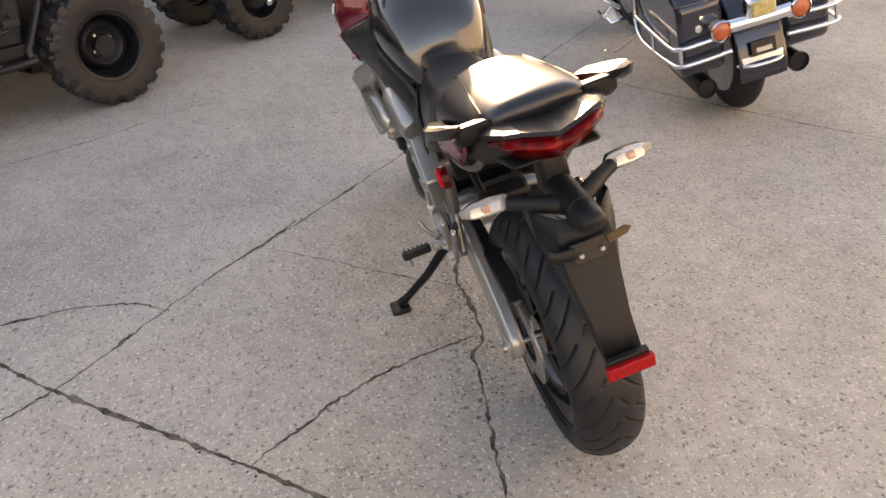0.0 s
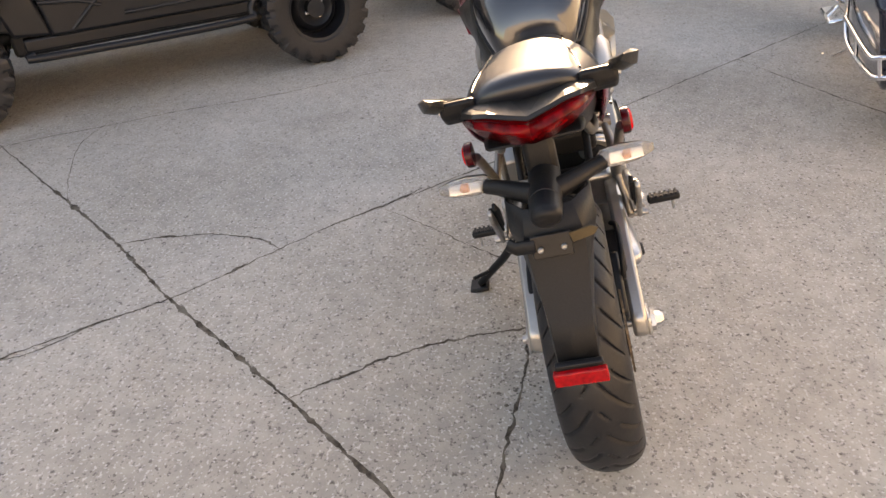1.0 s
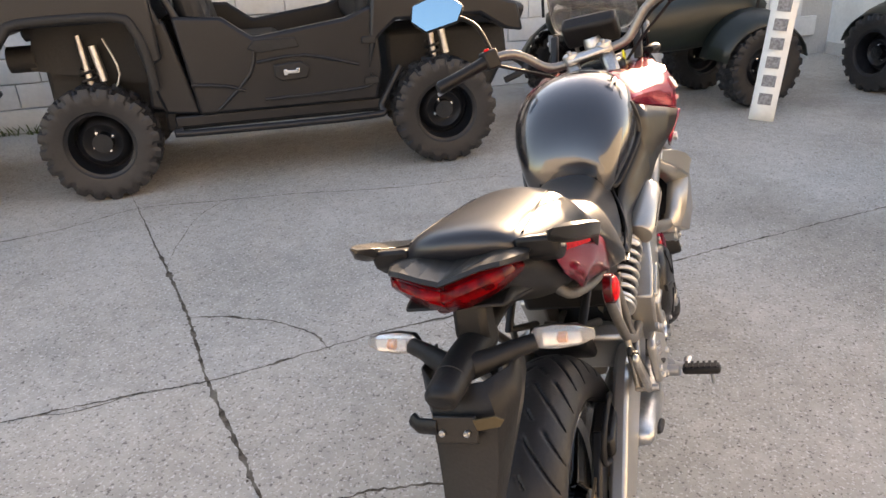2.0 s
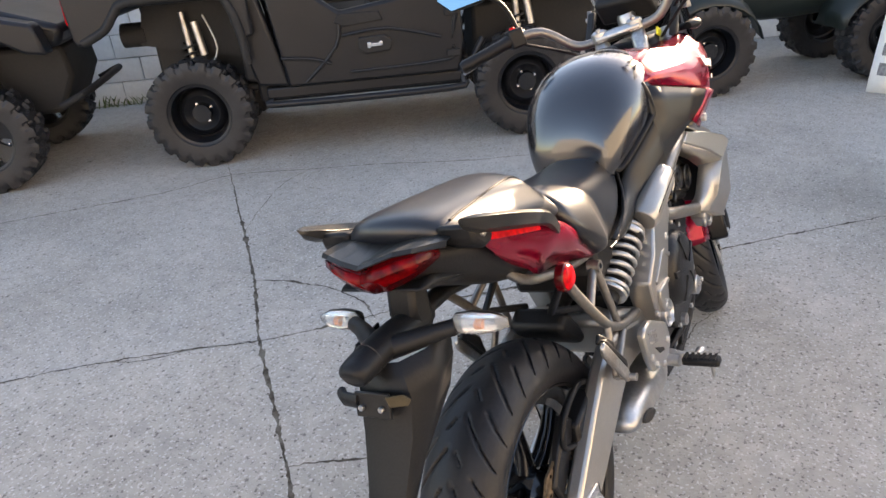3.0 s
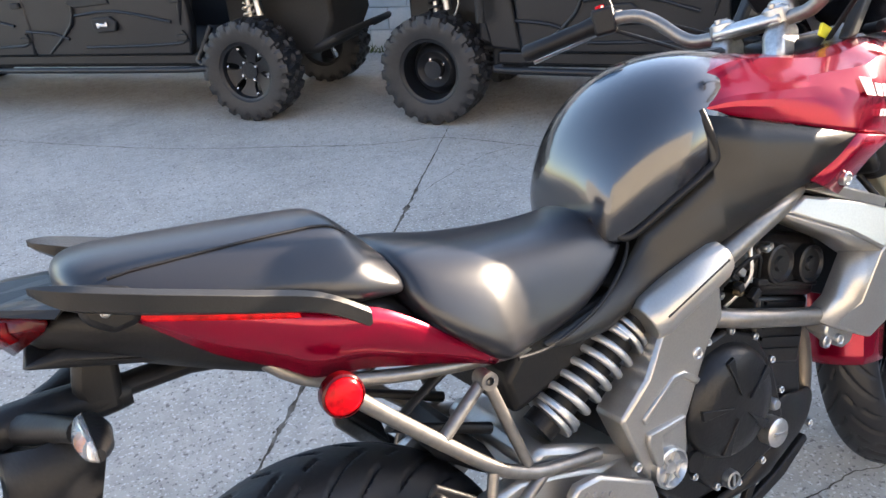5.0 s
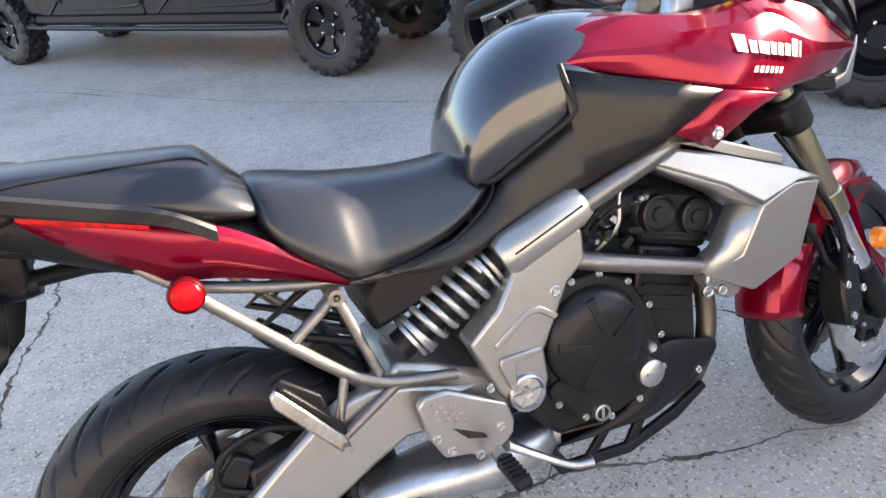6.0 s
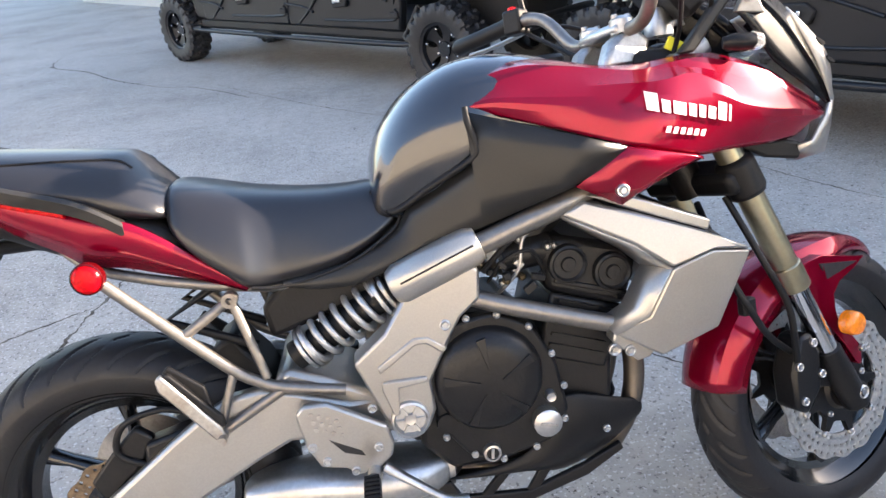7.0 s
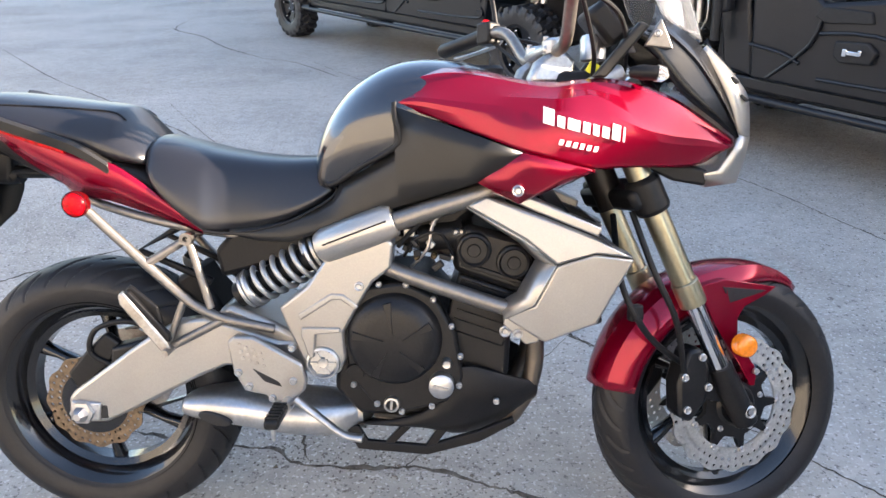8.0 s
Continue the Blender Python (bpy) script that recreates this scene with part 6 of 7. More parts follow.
for s in (-1, 1):
    top = smooth_line([(1.185, 0.130, 1.112), (1.217, 0.120, 1.100), (1.281, 0.100, 1.053), (1.335, 0.099, 0.956), (1.358, 0.093, 0.893)], 4)
    bot = smooth_line([(1.159, 0.146, 1.065), (1.190, 0.145, 1.030), (1.232, 0.134, 0.978), (1.306, 0.116, 0.924), (1.354, 0.094, 0.888)], 4)
    rows = [[(p.x + (q.x - p.x) * f, s * (p.y + (q.y - p.y) * f + h), p.z + (q.z - p.z) * f) for p, q in zip(top, bot)] for f, h in ((0, 0), (0.30, 0.010), (0.36, 0.004), (0.75, 0.002), (1.0, 0))]
    part("nose_side", skin(rows), M_GLOSS, bike, "dark grey nose side panel", thick=0.004, angle=20)
    inner = smooth_line([(1.276, 0.099, 1.058), (1.306, 0.101, 1.012), (1.336, 0.101, 0.956), (1.360, 0.096, 0.897)], 4)
    outer = smooth_line([(1.282, 0.088, 1.062), (1.338, 0.082, 1.012), (1.376, 0.068, 0.968), (1.389, 0.060, 0.889)], 4)
    front = smooth_line([(1.290, 0.075, 1.066), (1.348, 0.068, 1.012), (1.385, 0.056, 0.965), (1.396, 0.052, 0.889)], 4)
    fas = part("nose_trim", skin([[(p.x, s * p.y, p.z) for p in l] for l in (inner, [(p + q) / 2 + V(0.004, 0.003, 0) for p, q in zip(inner, outer)], outer, front)]), M_SILVER, bike, "silver headlight surround", thick=0.005, angle=40)
    cheek = [[(1.360, 0.096, 0.896), (1.352, 0.098, 0.869), (1.322, 0.104, 0.826), (1.294, 0.107, 0.821)], [(1.378, 0.080, 0.891), (1.374, 0.080, 0.855), (1.350, 0.088, 0.808), (1.300, 0.096, 0.804)], [(1.390, 0.060, 0.888), (1.388, 0.058, 0.842), (1.372, 0.064, 0.797), (1.304, 0.080, 0.790)], [(1.397, 0.050, 0.888), (1.392, 0.046, 0.840), (1.372, 0.046, 0.794), (1.304, 0.050, 0.787)]]
    part("nose_cheek", skin([[(x, s * y, z) for x, y, z in r] for r in cheek]), M_SILVER, fas, thick=0.005, angle=50)
    # small black boxes stand for the shade in two trim slots
    for x, y, z in ((1.344, 0.086, 1.000), (1.366, 0.082, 0.966)):
        part("trim_slot_shade", box((x, s * y, z), (0.018, 0.012, 0.005), Matrix.Rotation(radians(35), 4, "Y")), M_UTV_DARK, fas)
    part("nose_underside", slab([(1.17, 0.838), (1.27, 0.836), (1.305, 0.826), (1.300, 0.795), (1.235, 0.806)], s * 0.04, s * 0.100), M_BLACK, bike, bevel=0.006)
    part("dash_side", slab([(1.148, 1.109), (1.167, 1.100), (1.089, 1.006), (1.063, 1.007)], s * 0.112, s * 0.135), M_PANEL, bike, "dark grey inner cowl side", bevel=0.005)
    part("screen_mount", slab([(1.155, 1.063), (1.183, 1.112), (1.208, 1.057)], s * 0.134, s * 0.149), M_TUBE, bike, "grey screen mounting plate", bevel=0.003)
    bolt(bike, (1.177, s * 0.150, 1.085), (0, s, 0), 0.007, M_STEEL, "screen_bolt")
    # front indicators
    ind = part("indicator", tube([(1.130, s * 0.150, 1.016), (1.150, s * 0.158, 1.016), (1.178, s * 0.160, 1.014)], [0.012, 0.018, 0.017], 14, flat=0.8), M_BLACK, bike, "black front turn signal")
    part("indicator_lens", tube([(1.176, s * 0.160, 1.014), (1.190, s * 0.160, 1.011), (1.198, s * 0.159, 1.007)], [0.0165, 0.014, 0.004], 14), M_CLEAR, ind, "clear lens")
    part("indicator_stalk", tube([(1.155, s * 0.150, 1.015), (1.165, s * 0.105, 1.010)], 0.010, 12), M_BLACK, ind)
scr = [[(1.180, 0.132, 1.108), (1.240, 0.110, 1.090), (1.288, 0.072, 1.064), (1.306, 0, 1.074)], [(1.160, 0.132, 1.190), (1.212, 0.106, 1.182), (1.258, 0.062, 1.170), (1.272, 0, 1.170)], [(1.108, 0.112, 1.285), (1.148, 0.086, 1.300), (1.182, 0.046, 1.316), (1.192, 0, 1.320)]]
part("windscreen", skin([mirrored(r) + [tuple(p) for p in r[-2::-1]] for r in scr]), M_SCREEN, bike, "lightly smoked windscreen", sub=2, thick=0.003)
part("instrument_panel", box((1.10, 0, 1.110), (0.05, 0.16, 0.085), Matrix.Rotation(-0.7, 4, "Y")), M_BLACK, bike, "black instrument panel", bevel=0.012)
part("wiring_cover", box((1.06, -0.02, 0.985), (0.12, 0.14, 0.07)), M_BLACK, bike, bevel=0.02)
part("yellow_tag", box((1.075, -0.085, 1.022), (0.030, 0.006, 0.022), Matrix.Rotation(0.5, 4, "Y")), M_YELLOW, bike, "small yellow tag", bevel=0.001)

# handlebar, unsteered line then turned with the forks
bar_pts = [(0.868, 0.405, 1.122), (0.935, 0.275, 1.138), (0.965, 0.190, 1.128), (0.982, 0.120, 1.062), (0.985, 0.070, 1.050), (0.985, 0, 1.048)]
bar_all = bar_pts + [(x, -y, z) for x, y, z in bar_pts[-2::-1]]
hb = part("handlebar", tube(bar_all, 0.0125, 16, bend=5), M_TUBE, bike, "grey tubular handlebar", m=ST)
bm = slab([(0.958, 1.052), (0.966, 1.066), (1.000, 1.068), (1.010, 1.056), (1.002, 1.044), (0.966, 1.042)], -0.062, 0.062)
clamp = part("bar_clamp", bm, M_ALU, hb, "bright silver handlebar clamp", m=ST, bevel=0.006)
for s in (-1, 1):
    part("riser", slab([(0.925, 0.985), (0.945, 1.030), (0.975, 1.050), (1.005, 1.050), (1.030, 1.030), (1.010, 0.985)], s * 0.030, s * 0.068), M_STEEL, clamp, "cast silver bar riser", m=ST, bevel=0.010)
    part("clamp_lobe", lathe([(0, 0.030), (0.014, 0.030), (0.022, 0.024), (0.023, 0.0)], (0.984, s * 0.048, 1.046), axis="Z", seg=24), M_ALU, clamp, m=ST)
    for dx in (-0.014, 0.014):
        bolt(clamp, ST @ V(0.984 + dx, s * 0.048, 1.076), ST.to_3x3() @ V(0, 0, 1), 0.006, M_STEEL, "clamp_bolt", 0.004)
part("ignition_ring", lathe([(0.012, 0.018), (0.022, 0.020), (0.026, 0.012), (0.026, -0.03), (0.012, -0.03)], (1.079, -0.027, 1.068), axis="Z", seg=28), M_ALU, hb, "silver ignition lock ring", m=ST)
for s in (-1, 1):
    a, b = V(0.868, s * 0.405, 1.122), V(0.935, s * 0.275, 1.138)
    grip = part("grip", tube([a + (a - b) * 0.06, a, a.lerp(b, 0.35), a.lerp(b, 0.85), b], [0.014, 0.0185, 0.0170, 0.0170, 0.0195], 18), M_BLACK, hb, "black rubber grip", m=ST)
    part("switch_box", box(a.lerp(b, 1.12), (0.042, 0.044, 0.052), Matrix.Rotation(s * 0.5, 4, "Z")), M_BLACK, hb, "black switch housing", m=ST, bevel=0.006)
    part("red_switch", box(a.lerp(b, 1.12) + V(-0.006, 0, 0.028), (0.016, 0.014, 0.008)), M_RED_LENS, hb, m=ST, bevel=0.002)
    d = (b - a).normalized()
    lev0 = b + d * 0.02 + V(0.030, 0, -0.004)
    part("lever", tube([lev0, lev0 - d * 0.06 + V(0.030, 0, -0.006), lev0 - d * 0.14 + V(0.026, 0, -0.010), lev0 - d * 0.185 + V(0.012, 0, -0.012)], [0.010, 0.0075, 0.006, 0.0085], 12, bend=4, flat=0.7), M_ALU, hb, "polished brake lever" if s < 0 else "polished clutch lever", m=ST)
    part("lever_mount", box(b + d * 0.028 + V(0.016, 0, 0), (0.036, 0.030, 0.030)), M_BLACK, hb, m=ST, bevel=0.005)
    # mirror
    foot = b + d * 0.03 + V(0.01, 0, 0.015)
    stalk = [foot, foot + V(-0.010, s * 0.015, 0.08), foot + V(-0.035, s * 0.055, 0.125)]
    part("mirror_stalk", tube(stalk, 0.006, 10, bend=5), M_BLACK, hb, "black mirror stalk", m=ST)
    mm = Matrix.Translation(stalk[2] + V(-0.005, s * 0.045, 0.030)) @ Matrix.Rotation(s * radians(6), 4, "Z") @ Matrix.Rotation(radians(6), 4, "Y") @ Matrix.Rotation(radians(90), 4, "Z")
    outline = [(-0.075, -0.010), (-0.045, -0.046), (0.050, -0.042), (0.080, 0.000), (0.062, 0.040), (-0.030, 0.046)]
    shell = part("mirror_shell", slab(outline, -0.030, 0.0), M_BLACK, hb, "black mirror shell", m=ST @ mm, bevel=0.010)
    part("mirror_glass", slab([(x * 0.93, z * 0.90) for x, z in outline], 0.0005, 0.003), M_SKY_TINT_MIRROR, hb, "mirror glass tinted sky blue in place of the reflection", m=ST @ mm, smooth=False)
part("reservoir", lathe([(0, 0.022), (0.020, 0.022), (0.024, 0.016), (0.022, -0.016), (0, -0.018)], (0.985, -0.215, 1.170), axis="Z", seg=24), M_BLACK, hb, "brake fluid reservoir", m=ST)
for k, pts in enumerate((((0.96, 0.24, 1.13), (1.05, 0.18, 1.10), (1.10, 0.08, 1.02), (1.05, 0.05, 0.93)), ((0.96, -0.24, 1.13), (1.06, -0.19, 1.09), (1.11, -0.10, 1.00), (1.06, -0.08, 0.92)), ((0.95, 0.25, 1.12), (1.00, 0.10, 1.02), (1.02, 0.02, 0.95)), ((0.955, -0.25, 1.12), (1.03, -0.14, 1.03), (1.05, -0.06, 0.95)))):
    part("control_cable", tube(pts, 0.0045, 8, bend=6), M_BLACK, hb, m=ST)

# ---- tail ----
tail = part("tail_body", sym_loft([
    (-0.246, [(0, 0.938), (0.045, 0.940), (0.082, 0.944), (0.078, 0.925), (0.03, 0.905)]),
    (-0.200, [(0, 0.944), (0.070, 0.947), (0.104, 0.944), (0.090, 0.900), (0.05, 0.876)]),
    (-0.100, [(0, 0.935), (0.090, 0.936), (0.122, 0.912), (0.100, 0.850), (0.06, 0.825)]),
    (0.000, [(0, 0.915), (0.100, 0.912), (0.128, 0.880), (0.098, 0.796), (0.07, 0.780)]),
    (0.050, [(0, 0.900), (0.100, 0.895), (0.128, 0.858), (0.092, 0.780), (0.07, 0.765)]),
    (0.130, [(0, 0.865), (0.095, 0.860), (0.120, 0.830), (0.088, 0.762), (0.07, 0.750)]),
    (0.240, [(0, 0.810), (0.085, 0.805), (0.105, 0.765), (0.090, 0.722), (0.06, 0.715)])]), M_BLACK, bike, "black plastic tail unit", sub=1)
tailw = depth_line((-0.16, 0.124), (-0.05, 0.136), (0.10, 0.140), (0.18, 0.136), (0.30, 0.112))
for s in (-1, 1):
    cols = [((-0.150, 0.937), (-0.146, 0.932)), ((-0.090, 0.922), (-0.118, 0.906)), ((-0.030, 0.900), (-0.060, 0.850)), ((0.030, 0.876), (0.006, 0.806)), ((0.085, 0.858), (0.040, 0.780)), ((0.128, 0.843), (0.100, 0.768)), ((0.180, 0.806), (0.160, 0.749)), ((0.230, 0.760), (0.220, 0.728)), ((0.292, 0.706), (0.284, 0.698))]
    tops = smooth_line([(a[0], tailw(a[0]), a[1]) for a, b in cols], 3)
    lows = smooth_line([(b[0], tailw(a[0]) - 0.036 * min(1, 8 * (a[1] - b[1])), b[1]) for a, b in cols], 3)
    rows = [[(p.x + (q.x - p.x) * f, s * (p.y + (q.y - p.y) * f + h * min(1, 12 * (p.z - q.z))), p.z + (q.z - p.z) * f) for p, q in zip(tops, lows)] for f, h in ((0, 0), (0.25, 0.006), (0.5, 0.010), (0.62, 0.007), (1.0, 0))]
    red = part("tail_panel", skin(rows), M_RED, bike, "candy red tail panel", thick=0.005, angle=28)
    part("tail_strip", slab([(-0.148, 0.937), (-0.075, 0.920), (0.030, 0.880), (0.034, 0.866), (-0.03, 0.886), (-0.118, 0.914)], s * 0.110, lambda x, z: s * (tailw(x) + 0.009)), M_RED_LENS, red, bevel=0.002)
    outer = smooth_line([(-0.208, 0.160, 0.984), (-0.180, 0.178, 0.975), (-0.120, 0.190, 0.955), (-0.03, 0.182, 0.921), (0.058, 0.161, 0.884), (0.116, 0.142, 0.840)], 5)
    inner = smooth_line([(-0.204, 0.150, 0.979), (-0.170, 0.137, 0.963), (-0.120, 0.142, 0.943), (-0.03, 0.141, 0.913), (0.05, 0.131, 0.884), (0.116, 0.124, 0.843)], 5)
    rings = []
    for i, (po, pi) in enumerate(zip(outer, inner)):
        mid = (po + pi) / 2
        f = min(1.1, 0.36 + i / 6)
        ring = [po + V(0, 0, 0.001), po.lerp(pi, 0.20) + V(0, 0, 0.007 * f), pi + V(0, 0, 0.005 * f), pi + V(0, 0, -0.010 * f), mid + V(0, 0, -0.018 * f), po + V(0, -0.005, -0.017 * f)]
        rings.append([V(q.x, s * q.y, q.z) for q in ring])
    bm = bmesh.new()
    add_rings(bm, rings)
    rail = part("grab_rail", bm, M_PANEL, bike, "black moulded grab rail", bevel=0.0025, angle=35)
    part("rail_mount", slab([(-0.176, 0.964), (-0.118, 0.946), (-0.122, 0.918), (-0.150, 0.914), (-0.174, 0.934)], s * 0.085, s * 0.150), M_BLACK, rail, bevel=0.008)
    part("rail_mount", slab([(0.040, 0.878), (0.100, 0.852), (0.088, 0.844), (0.042, 0.864)], s * 0.110, s * 0.136), M_BLACK, rail, bevel=0.004)
    bolt(rail, (-0.152, s * 0.152, 0.940), (0, s, -0.1), 0.005, M_ALU, "rail_bolt", 0.003)
    # passenger-side round reflector
    ref = part("reflector", lathe([(0, s * 0.014), (0.016, s * 0.013), (0.021, s * 0.010), (0.0245, s * 0.004), (0.0245, -s * 0.006), (0, -s * 0.006)], seg=32), M_RED_LENS, bike, "round red side reflector", m=Matrix.Translation((0.052, s * 0.160, 0.768)))
    part("reflector_rim", lathe([(0.0235, s * 0.008), (0.0262, s * 0.006), (0.0268, s * 0.0), (0.0262, -s * 0.008), (0.0, -s * 0.008)], (0.052, s * 0.160, 0.768), seg=32), M_DARK_LENS, ref)
    # tail light half: a wedge of red lens around the corner
    rim_up = [(-0.262, 0.000, 0.938), (-0.260, 0.030, 0.946), (-0.251, 0.062, 0.953), (-0.236, 0.086, 0.951), (-0.206, 0.106, 0.940)]
    rim_mid = [(-0.270, 0.000, 0.917), (-0.267, 0.030, 0.923), (-0.255, 0.062, 0.930), (-0.238, 0.088, 0.933), (-0.206, 0.108, 0.934)]
    rim_low = [(-0.250, 0.000, 0.890), (-0.247, 0.030, 0.894), (-0.239, 0.060, 0.904), (-0.227, 0.084, 0.915), (-0.208, 0.105, 0.928)]
    lamp = part("tail_light", skin([[(x, s * y, z) for x, y, z in r] for r in (rim_up, rim_mid, rim_low)]), M_DARK_LENS, bike, "dark red wedge-shaped tail light", thick=0.010, angle=30)
    core = [[(x * f1 + b[0] * (1 - f1) - 0.0025, s * (y * f1 + b[1] * (1 - f1)), z * f1 + b[2] * (1 - f1)) for (x, y, z), b in zip(r, o)] for r, o, f1 in ((rim_up, rim_mid, 0.62), (rim_mid, rim_mid, 1.0), (rim_low, rim_mid, 0.62))]
    part("lamp_core", skin([r[:4] for r in core]), M_LAMP, lamp, "ribbed red inner lens", thick=0.003, angle=30)
    lip = [(x - 0.009, y, z + 0.001) for x, y, z in rim_up[:4]] + [(-0.196, 0.113, 0.939)]
    crest = [(x - 0.003, y, z + 0.006) for x, y, z in rim_up[:4]] + [(-0.188, 0.111, 0.946)]
    shelf = [(-0.176, 0.0, 0.944), (-0.176, 0.03, 0.947), (-0.172, 0.060, 0.950), (-0.164, 0.088, 0.948), (-0.146, 0.108, 0.944)]
    part("tail_visor", skin([[(x, s * y, z) for x, y, z in r] for r in (lip, crest, shelf)]), M_PANEL, bike, "charcoal plastic lip above the tail light", smooth=False, thick=0.003)
    # rear turn signals
    sy = s
    stalk = part("turn_signal", tube([(-0.268, sy * 0.008, 0.808), (-0.248, sy * 0.040, 0.810), (-0.224, sy * 0.074, 0.813), (-0.210, sy * 0.100, 0.815)], [0.020, 0.017, 0.014, 0.013], 14, bend=3), M_BLACK, bike, "rear turn signal on a black stalk")
    mm = Matrix.Translation((-0.203, sy * 0.138, 0.817)) @ Matrix.Rotation(sy * radians(-4), 4, "Z") @ Matrix.Diagonal((0.95, 0.92, 0.86, 1))
    bm = bmesh.new()
    rings = []
    for y, w, h in ((-0.050, 0.010, 0.010), (-0.042, 0.018, 0.019), (-0.010, 0.022, 0.022), (0.025, 0.018, 0.018), (0.050, 0.006, 0.008)):
        rings.append([V(0.004 + w * math.cos(a), sy * y, h * math.sin(a)) for a in (math.pi * k / 10 - math.pi / 2 for k in range(11))])
    add_rings(bm, rings)
    part("signal_shell", bm, M_BLACK, stalk, "black shell", m=mm)
    bm = bmesh.new()
    rings = []
    for y, w, h in ((-0.050, 0.006, 0.010), (-0.042, 0.014, 0.0185), (-0.010, 0.018, 0.0215), (0.025, 0.014, 0.0175), (0.050, 0.004, 0.008)):
        rings.append([V(0.003 - w * math.cos(a), sy * y, h * math.sin(a)) for a in (math.pi * k / 10 - math.pi / 2 for k in range(11))])
    add_rings(bm, rings)
    part("signal_lens", bm, M_CLEAR, stalk, "clear faceted lens", m=mm, smooth=False)
    part("bulb", lathe([(0, 0.009), (0.006, 0.005), (0.006, -0.008), (0, -0.009)], seg=14), M_AMBER, stalk, "amber bulb", m=mm @ Matrix.Translation((-0.003, 0, 0)))
    part("signal_reflector", box((0.001, 0, 0), (0.003, 0.058, 0.018)), M_CHROME, stalk, m=mm, smooth=False)
part("under_tail", slab([(-0.245, 0.890), (-0.10, 0.845), (0.02, 0.790), (0.24, 0.735), (0.20, 0.765), (0.0, 0.83), (-0.20, 0.90)], -0.085, 0.085), M_BLACK, bike, bevel=0.01)
fender = part("rear_fender", tube([(-0.150, 0, 0.806), (-0.180, 0, 0.808), (-0.250, 0, 0.812), (-0.315, 0, 0.810), (-0.345, 0, 0.808), (-0.352, 0, 0.806)], [0.022, 0.028, 0.028, 0.027, 0.025, 0.015], 16, bend=3, flat=0.85), M_BLACK, bike, "black tail tidy arm")
part("arm_neck", slab([(-0.208, 0.830), (-0.200, 0.790), (-0.160, 0.790), (-0.150, 0.880), (-0.192, 0.890)], -0.027, 0.027), M_BLACK, fender, bevel=0.010)
part("arm_strut", tube([(-0.020, 0, 0.800), (-0.080, 0, 0.812), (-0.180, 0, 0.812)], 0.020, 12, flat=0.7), M_BLACK, fender)
part("arm_cap_line", lathe([(0.0262, -0.0012), (0.0272, 0.0), (0.0262, 0.0012)], (-0.306, 0, 0.810), axis="X", seg=20), M_UTV_DARK, fender)
half_rows = [[(-0.188, 0.072, 0.806), (-0.255, 0.070, 0.802), (-0.290, 0.040, 0.798), (-0.298, 0, 0.797)], [(-0.196, 0.071, 0.762), (-0.256, 0.074, 0.746), (-0.296, 0.050, 0.742), (-0.306, 0, 0.740)], [(-0.213, 0.061, 0.714), (-0.270, 0.060, 0.700), (-0.318, 0.046, 0.683), (-0.325, 0, 0.682)], [(-0.292, 0.044, 0.644), (-0.322, 0.043, 0.622), (-0.357, 0.036, 0.612), (-0.362, 0, 0.610)], [(-0.372, 0.036, 0.560), (-0.385, 0.036, 0.550), (-0.398, 0.033, 0.541), (-0.402, 0, 0.538)]]
part("fender_flap", skin([mirrored(r) + [tuple(p) for p in r[-2::-1]] for r in half_rows]), M_BLACK, fender, "long black plastic rear flap", thick=0.004, angle=35)
bm = box((-0.322, 0.004, 0.742), (0.006, 0.066, 0.040), Matrix.Rotation(0.25, 4, "Y"))
part("plate_bracket", bm, M_ENGINE, fender, "dark plate bracket", bevel=0.002)
bm = slab([(-0.006, -0.009), (0.030, -0.009), (0.040, 0), (0.030, 0.009), (-0.006, 0.009)], -0.0015, 0.0015)
part("bracket_tab", bm, M_BRASS, fender, "slotted brass-coloured tab", m=Matrix.Translation((-0.324, -0.034, 0.752)) @ Matrix.Rotation(radians(-90), 4, "Z") @ Matrix.Rotation(radians(-12), 4, "Y"), bevel=0.001)
part("bracket_tab", tube([(-0.321, 0.030, 0.745), (-0.318, 0.062, 0.745), (-0.310, 0.074, 0.750)], 0.008, 10, flat=1.6), M_BLACK, fender)
for y in (-0.015, 0.023):
    bolt(fender, (-0.329, y, 0.740), (-1, 0, 0.2), 0.0048, M_ALU, "plate_bolt", 0.003)
part("rear_reflector", box((-0.412, 0, 0.540), (0.014, 0.090, 0.028)), M_REFLECTOR, fender, "rectangular red reflector", bevel=0.003)
part("reflector_base", box((-0.402, 0, 0.548), (0.014, 0.080, 0.030)), M_BLACK, fender, bevel=0.003)

# ---- touring motorcycle with hard saddlebags, parked ahead ----
CRUISER = pose(1.85, -1.585, 0, -13, 0, -8)
cr = thing("touring_motorcycle", CRUISER, "dark blue touring motorcycle with saddlebags and chrome guards", "motorcycle")
cw = part("rear_wheel", lathe([(0.0, -0.05), (0.13, -0.05), (0.19, -0.06), (0.21, -0.068), (0.21, 0.068), (0.19, 0.06), (0.13, 0.05), (0, 0.05)], (0, 0, 0.315), seg=40), M_ALU, cr, "silver rear wheel")
part("tyre", road_tyre((0, 0, 0.315), 0.315, 0.068, 0.20, 14, 0.004, 200, 0.004, 15), M_RUBBER, cw, "black touring tyre", angle=60)
fw = part("front_wheel", lathe([(0.0, -0.05), (0.14, -0.05), (0.20, -0.055), (0.20, 0.055), (0.14, 0.05), (0, 0.05)], (1.58, 0, 0.31), seg=40), M_ALU, cr, "silver front wheel")
